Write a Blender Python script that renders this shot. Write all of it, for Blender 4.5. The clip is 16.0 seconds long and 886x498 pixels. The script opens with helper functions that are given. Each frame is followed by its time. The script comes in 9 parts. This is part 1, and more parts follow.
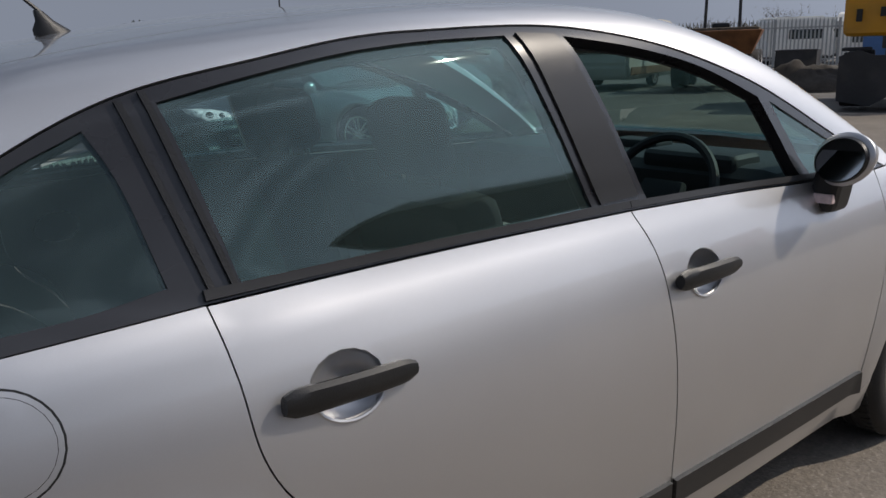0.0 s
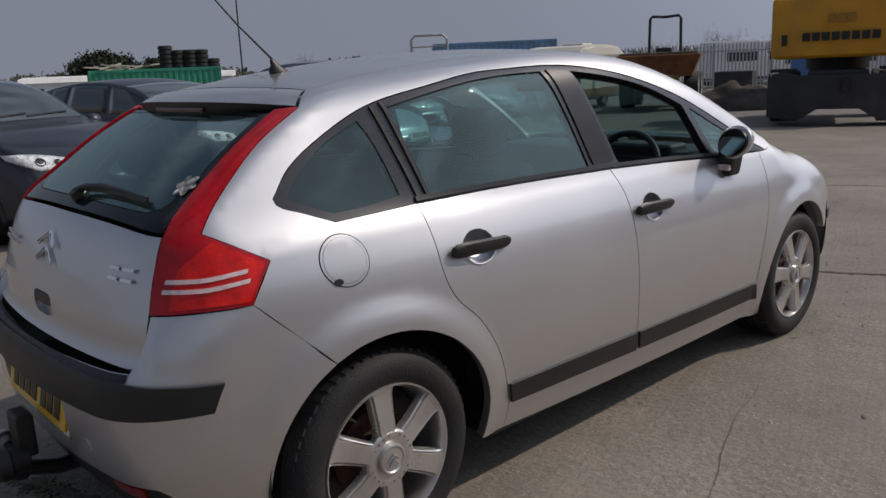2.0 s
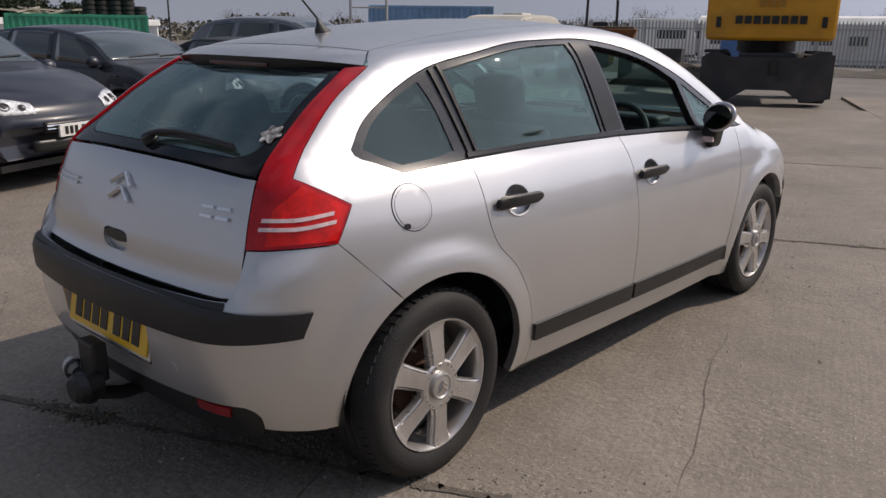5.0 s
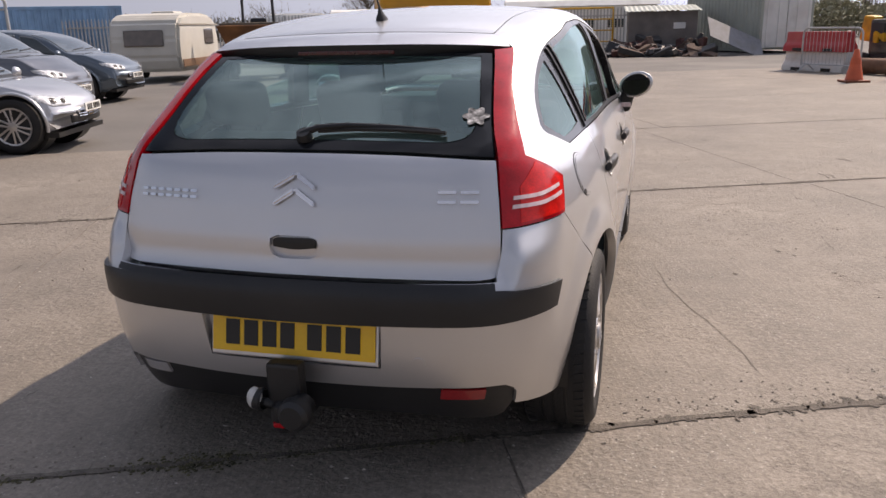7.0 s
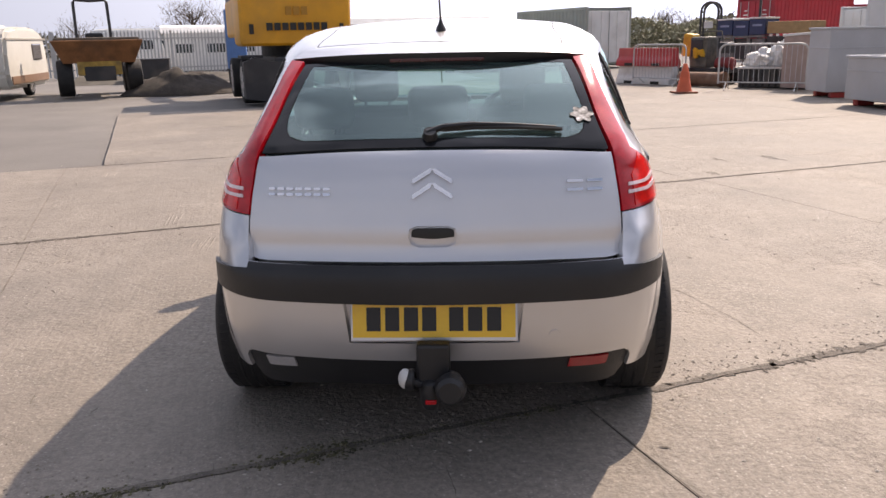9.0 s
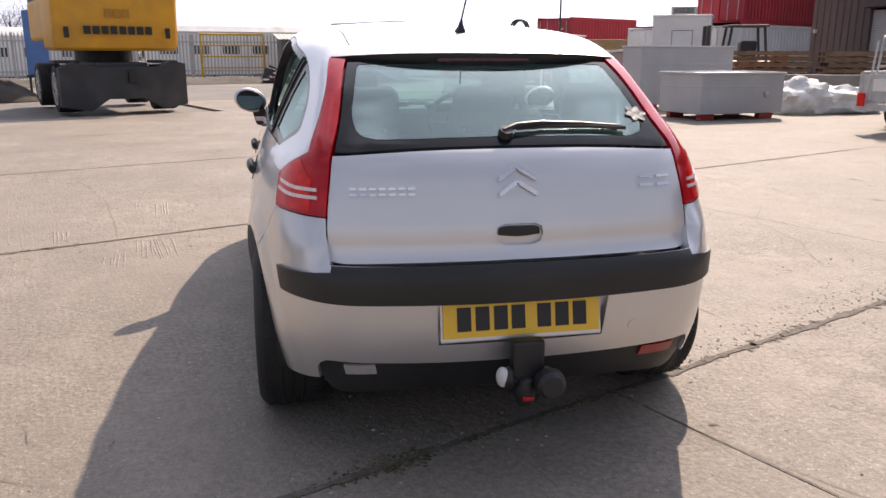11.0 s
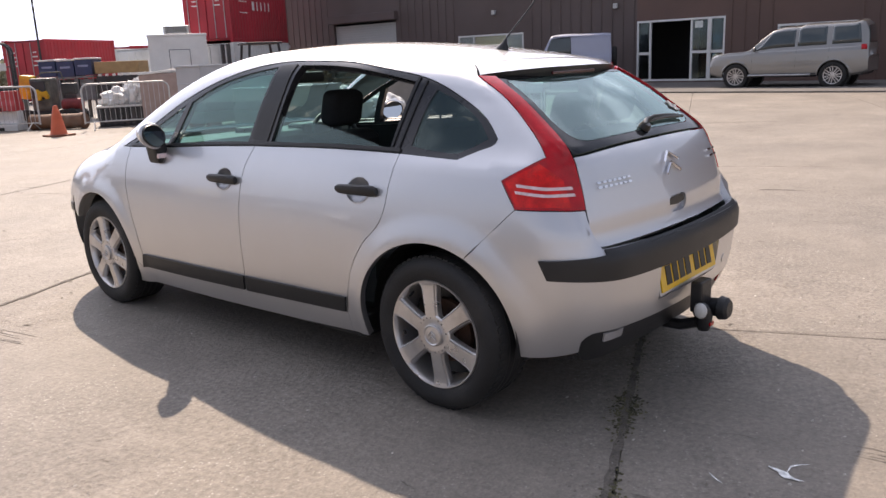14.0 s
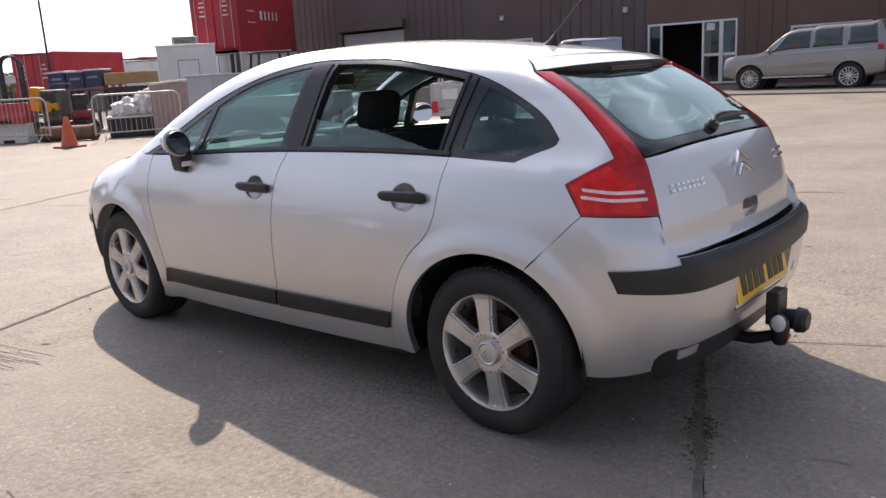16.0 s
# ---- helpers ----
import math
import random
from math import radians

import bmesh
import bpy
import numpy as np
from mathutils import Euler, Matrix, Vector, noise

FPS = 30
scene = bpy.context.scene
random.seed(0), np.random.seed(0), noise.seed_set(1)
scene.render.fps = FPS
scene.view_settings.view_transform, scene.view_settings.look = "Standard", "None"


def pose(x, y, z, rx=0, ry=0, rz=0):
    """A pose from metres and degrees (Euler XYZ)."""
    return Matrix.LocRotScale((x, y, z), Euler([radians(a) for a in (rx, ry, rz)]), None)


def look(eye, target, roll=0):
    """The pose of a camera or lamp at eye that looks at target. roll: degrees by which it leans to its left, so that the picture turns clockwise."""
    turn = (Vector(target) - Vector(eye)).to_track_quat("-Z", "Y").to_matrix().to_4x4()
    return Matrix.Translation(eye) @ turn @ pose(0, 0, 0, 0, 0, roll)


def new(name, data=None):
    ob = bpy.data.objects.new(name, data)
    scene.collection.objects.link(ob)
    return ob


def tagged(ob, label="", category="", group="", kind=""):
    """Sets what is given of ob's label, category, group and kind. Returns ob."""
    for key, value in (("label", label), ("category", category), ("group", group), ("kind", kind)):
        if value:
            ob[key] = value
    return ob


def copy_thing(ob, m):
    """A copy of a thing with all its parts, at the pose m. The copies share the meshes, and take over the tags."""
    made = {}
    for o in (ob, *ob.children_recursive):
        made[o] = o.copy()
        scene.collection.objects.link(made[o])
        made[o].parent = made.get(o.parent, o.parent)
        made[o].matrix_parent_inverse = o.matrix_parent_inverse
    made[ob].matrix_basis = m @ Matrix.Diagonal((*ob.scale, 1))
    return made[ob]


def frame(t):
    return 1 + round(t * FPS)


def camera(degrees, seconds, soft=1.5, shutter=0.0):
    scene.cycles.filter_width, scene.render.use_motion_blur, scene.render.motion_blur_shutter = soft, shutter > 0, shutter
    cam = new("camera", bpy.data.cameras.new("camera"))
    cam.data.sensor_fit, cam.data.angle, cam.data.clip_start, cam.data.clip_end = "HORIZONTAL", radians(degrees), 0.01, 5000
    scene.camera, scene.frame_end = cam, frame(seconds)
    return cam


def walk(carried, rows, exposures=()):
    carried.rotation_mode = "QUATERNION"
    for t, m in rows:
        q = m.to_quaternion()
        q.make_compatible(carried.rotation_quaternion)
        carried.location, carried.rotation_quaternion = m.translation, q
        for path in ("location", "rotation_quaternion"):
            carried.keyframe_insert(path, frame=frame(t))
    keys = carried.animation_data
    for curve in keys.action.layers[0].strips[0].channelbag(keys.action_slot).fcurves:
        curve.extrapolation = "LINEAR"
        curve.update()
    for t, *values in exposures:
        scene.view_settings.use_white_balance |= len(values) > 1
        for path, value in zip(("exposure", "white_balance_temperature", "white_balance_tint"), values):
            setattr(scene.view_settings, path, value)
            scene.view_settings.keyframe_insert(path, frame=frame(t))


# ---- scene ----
cam = camera(58.4, 16.0)
PATH = [
    (0, (1.791, -0.212, 1.354), (0.288, 1.01, 0.858), -1.8),
    (0.5, (1.955, -0.569, 1.356), (0.467, 0.686, 0.898), -2.2),
    (1, (2.169, -0.84, 1.374), (0.662, 0.404, 0.948), -1.3),
    (1.5, (2.344, -1.077, 1.385), (0.852, 0.185, 0.957), -2.7),
    (2, (2.488, -1.29, 1.391), (1.05, 0.028, 0.948), -2.4),
    (2.5, (2.649, -1.35, 1.385), (1.201, -0.055, 0.91), -1.8),
    (3, (2.758, -1.399, 1.403), (1.297, -0.125, 0.912), -1.5),
    (3.5, (2.769, -1.412, 1.399), (1.303, -0.143, 0.91), -1.1),
    (4, (2.768, -1.426, 1.403), (1.3, -0.161, 0.909), 0.0),
    (4.2, (2.75, -1.448, 1.412), (1.294, -0.171, 0.911), 0.2),
    (6.3, (1.446, -2.43, 1.407), (0.689, -0.664, 0.852), 0.4),
    (6.5, (1.315, -2.487, 1.379), (0.635, -0.69, 0.823), 0.1),
    (7, (1.009, -2.673, 1.376), (0.502, -0.816, 0.834), -1.4),
    (7.5, (0.703, -2.899, 1.375), (0.401, -0.991, 0.856), -1.1),
    (8, (0.458, -2.976, 1.367), (0.292, -1.05, 0.854), -1.3),
    (8.5, (0.27, -3.064, 1.374), (0.138, -1.137, 0.858), -1.7),
    (10.8, (-0.559, -3.056, 1.329), (-0.235, -1.141, 0.853), 0.7),
    (11, (-0.739, -2.99, 1.331), (-0.344, -1.091, 0.844), 0.2),
    (11.5, (-1.19, -2.899, 1.328), (-0.582, -1.054, 0.849), -0.1),
    (12, (-1.617, -2.759, 1.328), (-0.77, -1.013, 0.842), -1.1),
    (12.5, (-2.004, -2.539, 1.35), (-0.987, -0.891, 0.848), -0.9),
    (13, (-2.454, -2.349, 1.355), (-1.213, -0.849, 0.897), -2.1),
    (13.5, (-2.738, -2.139, 1.362), (-1.358, -0.767, 0.901), -2.8),
    (14, (-3.048, -1.996, 1.377), (-1.58, -0.721, 0.908), -2.4),
    (14.5, (-3.15, -1.969, 1.398), (-1.708, -0.674, 0.903), -3.0),
    (15, (-3.183, -1.978, 1.392), (-1.764, -0.654, 0.908), -3.5),
    (15.5, (-3.177, -1.928, 1.38), (-1.733, -0.619, 0.933), -3.6),
    (16, (-2.978, -1.708, 1.341), (-1.519, -0.417, 0.891), -3.2),
]
# exposure of the clip's camera along the way
EXPOSURES = [(0, -0.95, 6950, 12), (1.0, -1.12, 6950, 13), (2.5, -1.03, 7050, 14), (4.2, -0.92, 7150, 15), (6.3, -0.33, 7700, 19), (7.0, -0.13, 7750, 20),
             (8.5, 0.29, 7800, 20), (10.8, 0.37, 7800, 20), (12.0, 0.43, 7700, 20), (14.0, 0.47, 7650, 19), (15.0, 0.39, 7600, 18), (16, 0.34, 7500, 18)]

walk(cam, [(t, look(eye, target, roll)) for t, eye, target, roll in PATH], EXPOSURES)

# ---- world and sun ----
SUN_WAY = Vector((0.548, 0.90, 1.00)).normalized()
world = bpy.data.worlds.new("world")
scene.world = world
world.use_nodes = True
wn, wl = world.node_tree.nodes, world.node_tree.links
sky = wn.new("ShaderNodeTexSky")
sky.sky_type, sky.sun_disc = "NISHITA", False
sky.sun_elevation = math.asin(SUN_WAY.z)
sky.sun_rotation = math.atan2(SUN_WAY.x, SUN_WAY.y)
sky.air_density, sky.dust_density, sky.ozone_density = 1.0, 1.2, 1.0
# thin broken haze over the clear sky
coord, haze, thin, veil = (wn.new("ShaderNodeTexCoord"), wn.new("ShaderNodeTexNoise"), wn.new("ShaderNodeMapRange"), wn.new("ShaderNodeMix"))
stretch = wn.new("ShaderNodeMapping")
stretch.inputs["Scale"].default_value = (1.0, 1.0, 2.6)
wl.new(coord.outputs["Generated"], stretch.inputs[0])
wl.new(stretch.outputs[0], haze.inputs["Vector"])
haze.inputs["Scale"].default_value, haze.inputs["Detail"].default_value = 3.0, 8
thin.inputs["From Min"].default_value, thin.inputs["From Max"].default_value = 0.44, 0.60
thin.inputs["To Min"].default_value, thin.inputs["To Max"].default_value = 0.04, 0.88
wl.new(haze.outputs[0], thin.inputs[0])
# the haze is thickest low over the land, and brightest towards the sun
split, low, most, glow, glow2, shine, tone = (wn.new("ShaderNodeSeparateXYZ"), wn.new("ShaderNodeMapRange"), wn.new("ShaderNodeMath"), wn.new("ShaderNodeVectorMath"),
                                              wn.new("ShaderNodeMath"), wn.new("ShaderNodeMapRange"), wn.new("ShaderNodeVectorMath"))
wl.new(coord.outputs["Generated"], split.inputs[0])
low.inputs["From Min"].default_value, low.inputs["From Max"].default_value = 0.06, 0.55
low.inputs["To Min"].default_value, low.inputs["To Max"].default_value = 1.0, 0.0
wl.new(split.outputs[2], low.inputs[0])
most.operation = "MAXIMUM"
wl.new(low.outputs[0], most.inputs[0])
near, thick = wn.new("ShaderNodeMath"), wn.new("ShaderNodeMath")
near.operation, thick.operation = "MULTIPLY", "MAXIMUM"
wl.new(glow2.outputs[0], near.inputs[0])
near.inputs[1].default_value = 0.7
wl.new(thin.outputs[0], thick.inputs[0])
wl.new(near.outputs[0], thick.inputs[1])
wl.new(thick.outputs[0], most.inputs[1])
glow.operation = "DOT_PRODUCT"
wl.new(coord.outputs["Generated"], glow.inputs[0])
glow.inputs[1].default_value = SUN_WAY
glow2.operation = "POWER"
glow2.use_clamp = True
wl.new(glow.outputs["Value"], glow2.inputs[0])
glow2.inputs[1].default_value = 3.0
shine.inputs["To Min"].default_value, shine.inputs["To Max"].default_value = 0.86, 4.6
wl.new(glow2.outputs[0], shine.inputs[0])
tone.operation = "SCALE"
tone.inputs[0].default_value = (4.3, 5.1, 6.7)
wl.new(shine.outputs[0], tone.inputs["Scale"])
veil.data_type = "RGBA"
wl.new(most.outputs[0], veil.inputs[0])
wl.new(sky.outputs[0], veil.inputs[6])
wl.new(tone.outputs[0], veil.inputs[7])
wl.new(veil.outputs[2], wn["Background"].inputs[0])
wn["Background"].inputs[1].default_value = 0.109
sun = new("sun", bpy.data.lights.new("sun", "SUN"))
sun.data.energy, sun.data.angle, sun.data.color = 4.55, radians(0.6), (1.0, 0.94, 0.85)
sun.matrix_world = look(SUN_WAY * 60, (0, 0, 0))

# ---- materials ----


def material(name, colour, rough=0.6, metal=0.0, spread=0.12, scale=6.0, fine=90.0, bump=0.1, spec=0.5, coat=0.0, dirt=None, dirt_amount=0.0,
             stretch=(1, 1, 1), vary=0.0, coat_rough=0.05):
    """A painted or raw surface: colour varied at two scales, roughness varied, fine relief, optional dirt patches."""
    m = bpy.data.materials.new(name)
    m.use_nodes = True
    n, l = m.node_tree.nodes, m.node_tree.links
    b = n["Principled BSDF"]
    geo = n.new("ShaderNodeTexCoord")
    mp = n.new("ShaderNodeMapping")
    mp.inputs["Scale"].default_value = stretch
    l.new(geo.outputs["Object"], mp.inputs[0])
    big, small = n.new("ShaderNodeTexNoise"), n.new("ShaderNodeTexNoise")
    for t, s, d in ((big, scale, 5), (small, fine, 3)):
        t.inputs["Scale"].default_value, t.inputs["Detail"].default_value = s, d
        l.new(mp.outputs[0], t.inputs["Vector"])
    ramp = n.new("ShaderNodeMapRange")
    ramp.inputs["From Min"].default_value, ramp.inputs["From Max"].default_value = 0.3, 0.7
    ramp.inputs["To Min"].default_value, ramp.inputs["To Max"].default_value = 1 - spread, 1 + spread
    l.new(big.outputs[0], ramp.inputs[0])
    ramp2 = n.new("ShaderNodeMapRange")
    ramp2.inputs["From Min"].default_value, ramp2.inputs["From Max"].default_value = 0.3, 0.7
    ramp2.inputs["To Min"].default_value, ramp2.inputs["To Max"].default_value = 1 - spread * 0.6, 1 + spread * 0.6
    l.new(small.outputs[0], ramp2.inputs[0])
    mul = n.new("ShaderNodeMath")
    mul.operation = "MULTIPLY"
    l.new(ramp.outputs[0], mul.inputs[0])
    l.new(ramp2.outputs[0], mul.inputs[1])
    value = mul.outputs[0]
    if vary:
        info = n.new("ShaderNodeObjectInfo")
        vr = n.new("ShaderNodeMapRange")
        vr.inputs["To Min"].default_value, vr.inputs["To Max"].default_value = 1 - vary, 1 + vary
        l.new(info.outputs["Random"], vr.inputs[0])
        m2 = n.new("ShaderNodeMath")
        m2.operation = "MULTIPLY"
        l.new(value, m2.inputs[0])
        l.new(vr.outputs[0], m2.inputs[1])
        value = m2.outputs[0]
    col = n.new("ShaderNodeVectorMath")
    col.operation = "SCALE"
    col.inputs[0].default_value = colour[:3]
    l.new(value, col.inputs["Scale"])
    out = col.outputs[0]
    if dirt:
        dn = n.new("ShaderNodeTexNoise")
        dn.inputs["Scale"].default_value, dn.inputs["Detail"].default_value = scale * 0.45, 6
        l.new(geo.outputs["Object"], dn.inputs["Vector"])
        dr = n.new("ShaderNodeMapRange")
        dr.inputs["From Min"].default_value, dr.inputs["From Max"].default_value = 0.5, 0.72
        dr.inputs["To Max"].default_value = dirt_amount
        l.new(dn.outputs[0], dr.inputs[0])
        mix = n.new("ShaderNodeMix")
        mix.data_type = "RGBA"
        l.new(dr.outputs[0], mix.inputs[0])
        l.new(out, mix.inputs[6])
        mix.inputs[7].default_value = (*dirt, 1)
        out = mix.outputs[2]
    l.new(out, b.inputs["Base Color"])
    rr = n.new("ShaderNodeMapRange")
    rr.inputs["To Min"].default_value, rr.inputs["To Max"].default_value = max(rough - 0.08, 0.02), min(rough + 0.08, 1)
    l.new(big.outputs[0], rr.inputs[0])
    l.new(rr.outputs[0], b.inputs["Roughness"])
    b.inputs["Metallic"].default_value = metal
    b.inputs["Specular IOR Level"].default_value = spec
    b.inputs["Coat Weight"].default_value = coat
    b.inputs["Coat Roughness"].default_value = coat_rough
    if bump:
        bp = n.new("ShaderNodeBump")
        bp.inputs["Strength"].default_value, bp.inputs["Distance"].default_value = bump, 0.01
        l.new(small.outputs[0], bp.inputs["Height"])
        l.new(bp.outputs[0], b.inputs["Normal"])
    return m


def glass(name, tint, rough=0.022, cloud=0.0, gloss_least=0.10):
    """A pane: a tinted clear body with Fresnel gloss, and a film of dust."""
    m = bpy.data.materials.new(name)
    m.use_nodes = True
    n, l = m.node_tree.nodes, m.node_tree.links
    n.remove(n["Principled BSDF"])
    clear, gloss, mix, fres = (n.new("ShaderNodeBsdfTransparent"), n.new("ShaderNodeBsdfGlossy"), n.new("ShaderNodeMixShader"),
                               n.new("ShaderNodeLayerWeight"))
    clear.inputs[0].default_value = (*tint, 1)
    gloss.inputs["Color"].default_value = (0.80, 1.0, 0.97, 1)
    gloss.inputs["Roughness"].default_value = rough
    fres.inputs[0].default_value = 0.5
    rise, span = n.new("ShaderNodeMath"), n.new("ShaderNodeMapRange")
    rise.operation = "POWER"
    rise.inputs[1].default_value = 4.0
    span.inputs["To Min"].default_value, span.inputs["To Max"].default_value = gloss_least, 0.95
    l.new(fres.outputs["Facing"], rise.inputs[0])
    l.new(rise.outputs[0], span.inputs[0])
    l.new(span.outputs[0], mix.inputs[0])
    l.new(clear.outputs[0], mix.inputs[1])
    l.new(gloss.outputs[0], mix.inputs[2])
    last = mix
    if cloud:
        dust, mix2, nz, mr = n.new("ShaderNodeBsdfDiffuse"), n.new("ShaderNodeMixShader"), n.new("ShaderNodeTexNoise"), n.new("ShaderNodeMapRange")
        dust.inputs[0].default_value = (0.32, 0.50, 0.48, 1)
        nz.inputs["Scale"].default_value, nz.inputs["Detail"].default_value = 5, 6
        mr.inputs["To Max"].default_value = cloud
        mr.inputs["From Min"].default_value = -0.5
        l.new(nz.outputs[0], mr.inputs[0])
        l.new(mr.outputs[0], mix2.inputs[0])
        l.new(mix.outputs[0], mix2.inputs[1])
        l.new(dust.outputs[0], mix2.inputs[2])
        last = mix2
    l.new(last.outputs[0], n["Material Output"].inputs[0])
    return m


def paint(name, colour, rough=0.32, metal=0.75, coat=1.0, haze=0.0, haze_rough=0.62):
    """Metallic car paint: fine flakes under a clear coat, some of them tilted so that the shine spreads wide, with a faint film of road dust."""
    m = material(name, colour, rough, metal, spread=0.025, scale=2.5, fine=700, bump=0.0, coat=coat, dirt=(0.42, 0.40, 0.37), dirt_amount=0.08, coat_rough=0.03)
    n, l = m.node_tree.nodes, m.node_tree.links
    b = n["Principled BSDF"]
    b.inputs["Coat IOR"].default_value = 1.6
    if haze:
        wide, mix = n.new("ShaderNodeBsdfPrincipled"), n.new("ShaderNodeMixShader")
        l.new(b.inputs["Base Color"].links[0].from_socket, wide.inputs["Base Color"])
        wide.inputs["Roughness"].default_value, wide.inputs["Metallic"].default_value = haze_rough, metal
        wide.inputs["Coat Weight"].default_value, wide.inputs["Coat Roughness"].default_value, wide.inputs["Coat IOR"].default_value = coat, 0.03, 1.6
        mix.inputs[0].default_value = haze
        l.new(b.outputs[0], mix.inputs[1])
        l.new(wide.outputs[0], mix.inputs[2])
        l.new(mix.outputs[0], n["Material Output"].inputs[0])
    return m


SILVER = paint("silver_metallic_paint", (0.66, 0.66, 0.67), rough=0.34, metal=0.97, haze=0.82, haze_rough=0.48)
TRIM = material("black_textured_plastic", (0.013, 0.0135, 0.015), 0.44, spread=0.15, fine=400, bump=0.12, dirt=(0.06, 0.057, 0.054), dirt_amount=0.2)
GLOSS_BLACK = material("black_window_trim", (0.022, 0.022, 0.025), 0.28, spread=0.05, fine=200, bump=0.0, coat=0.4)
PILLAR = material("dark_grey_pillar_film", (0.032, 0.031, 0.031), 0.35, metal=0.2, spread=0.05, fine=500, bump=0.03)
FRIT = material("black_ceramic_border", (0.012, 0.013, 0.015), 0.06, spread=0.05, fine=200, bump=0.0, coat=0.0, spec=0.25)
RUBBER = material("worn_tyre_rubber", (0.015, 0.0145, 0.0145), 0.72, spread=0.25, scale=9, fine=160, bump=0.25, dirt=(0.06, 0.053, 0.047), dirt_amount=0.35)
ALLOY = material("grey_wheel_lacquer", (0.64, 0.62, 0.605), 0.30, metal=0.80, spread=0.07, scale=12, fine=300, bump=0.03, dirt=(0.16, 0.13, 0.11), dirt_amount=0.4)
RUST = material("rusty_brake_iron", (0.10, 0.055, 0.04), 0.7, metal=0.5, spread=0.3, fine=120, bump=0.3)
CHROME = material("chrome_trim", (0.75, 0.75, 0.77), 0.12, metal=1.0, spread=0.03, bump=0.0)
MIRROR = material("mirror_glass", (0.62, 0.66, 0.70), 0.02, metal=1.0, spread=0.0, bump=0.0)
LENS_RED = material("red_lamp_lens", (0.70, 0.014, 0.010), 0.14, spread=0.25, scale=22, fine=200, bump=0.05, spec=0.3, coat=0.35, coat_rough=0.02)
LENS_DEEP = material("deep_red_lamp_lens", (0.46, 0.006, 0.012), 0.14, spread=0.22, scale=16, fine=200, bump=0.05, spec=0.3, coat=0.35, coat_rough=0.02)
LENS_CLEAR = material("clear_lamp_lens", (0.80, 0.62, 0.62), 0.12, spread=0.15, scale=60, fine=300, bump=0.1, coat=1.0)
PLATE = material("yellow_plate_film", (0.85, 0.50, 0.015), 0.35, spread=0.03, bump=0.0, coat=0.5)
INK = material("black_print", (0.012, 0.012, 0.012), 0.4, spread=0.05, bump=0.0)
CLOTH = material("dark_seat_cloth", (0.024, 0.024, 0.027), 0.9, spread=0.2, scale=8, fine=40, bump=0.0)
CABIN = material("dark_cabin_plastic", (0.036, 0.037, 0.039), 0.6, spread=0.12, fine=300, bump=0.12)
HEADLINER = material("pale_grey_headlining", (0.42, 0.42, 0.40), 0.9, spread=0.06, fine=400, bump=0.1)
GLASS_CAR = glass("green_tinted_glass", (0.44, 0.68, 0.66), cloud=0.09)
GLASS_REAR = glass("green_tinted_tailgate_glass", (0.54, 0.75, 0.72), cloud=0.08, gloss_least=0.17)
GLASS_PRIVACY = glass("dim_quarter_glass", (0.34, 0.40, 0.39), cloud=0.07, gloss_least=0.08)


# ---- making meshes ----


def part(name, bm, mat, parent=None, label="", smooth=False):
    me = bpy.data.meshes.new(name)
    bm.normal_update()
    bm.to_mesh(me)
    bm.free()
    me.materials.append(mat)
    if smooth:
        me.polygons.foreach_set("use_smooth", [True] * len(me.polygons))
        me.set_sharp_from_angle(angle=radians(35))
    ob = new(name, me)
    if parent is not None:
        ob.parent = parent
    if label:
        ob["label"] = label
    return ob


def raw(name, verts, faces, mat, parent=None, label="", smooth=0, vn=None):
    """A mesh from computed points; the first `smooth` faces are shaded smooth."""
    me = bpy.data.meshes.new(name)
    me.from_pydata([tuple(v) for v in verts], [], [tuple(f) for f in faces])
    me.materials.append(mat)
    flags = [i < smooth for i in range(len(me.polygons))]
    me.polygons.foreach_set("use_smooth", flags)
    me.update()
    if vn is not None:
        me.normals_split_custom_set([vn[v] if i < smooth else tuple(me.polygons[i].normal) for i, f in enumerate(faces) for v in f])
    ob = new(name, me)
    if parent is not None:
        ob.parent = parent
    if label:
        ob["label"] = label
    return ob


def thing(name, label, category, m=None, group="", kind=""):
    ob = new(name)
    ob.empty_display_size = 0.2
    if m is not None:
        ob.matrix_world = m
    return tagged(ob, label, category, group, kind)


def bm_box(size, at=(0, 0, 0), bevel=0.0, rot=None, bm=None, segments=2):
    """A bevelled box of that size centred at `at`."""
    bm = bm or bmesh.new()
    m = Matrix.Translation(at) @ (rot or Matrix()) @ Matrix.Diagonal((*size, 1))
    geom = bmesh.ops.create_cube(bm, size=1.0, matrix=m)
    if bevel:
        es = list({e for v in geom["verts"] for e in v.link_edges})
        bmesh.ops.bevel(bm, geom=es, offset=bevel, segments=segments, affect="EDGES", profile=0.6)
    return bm


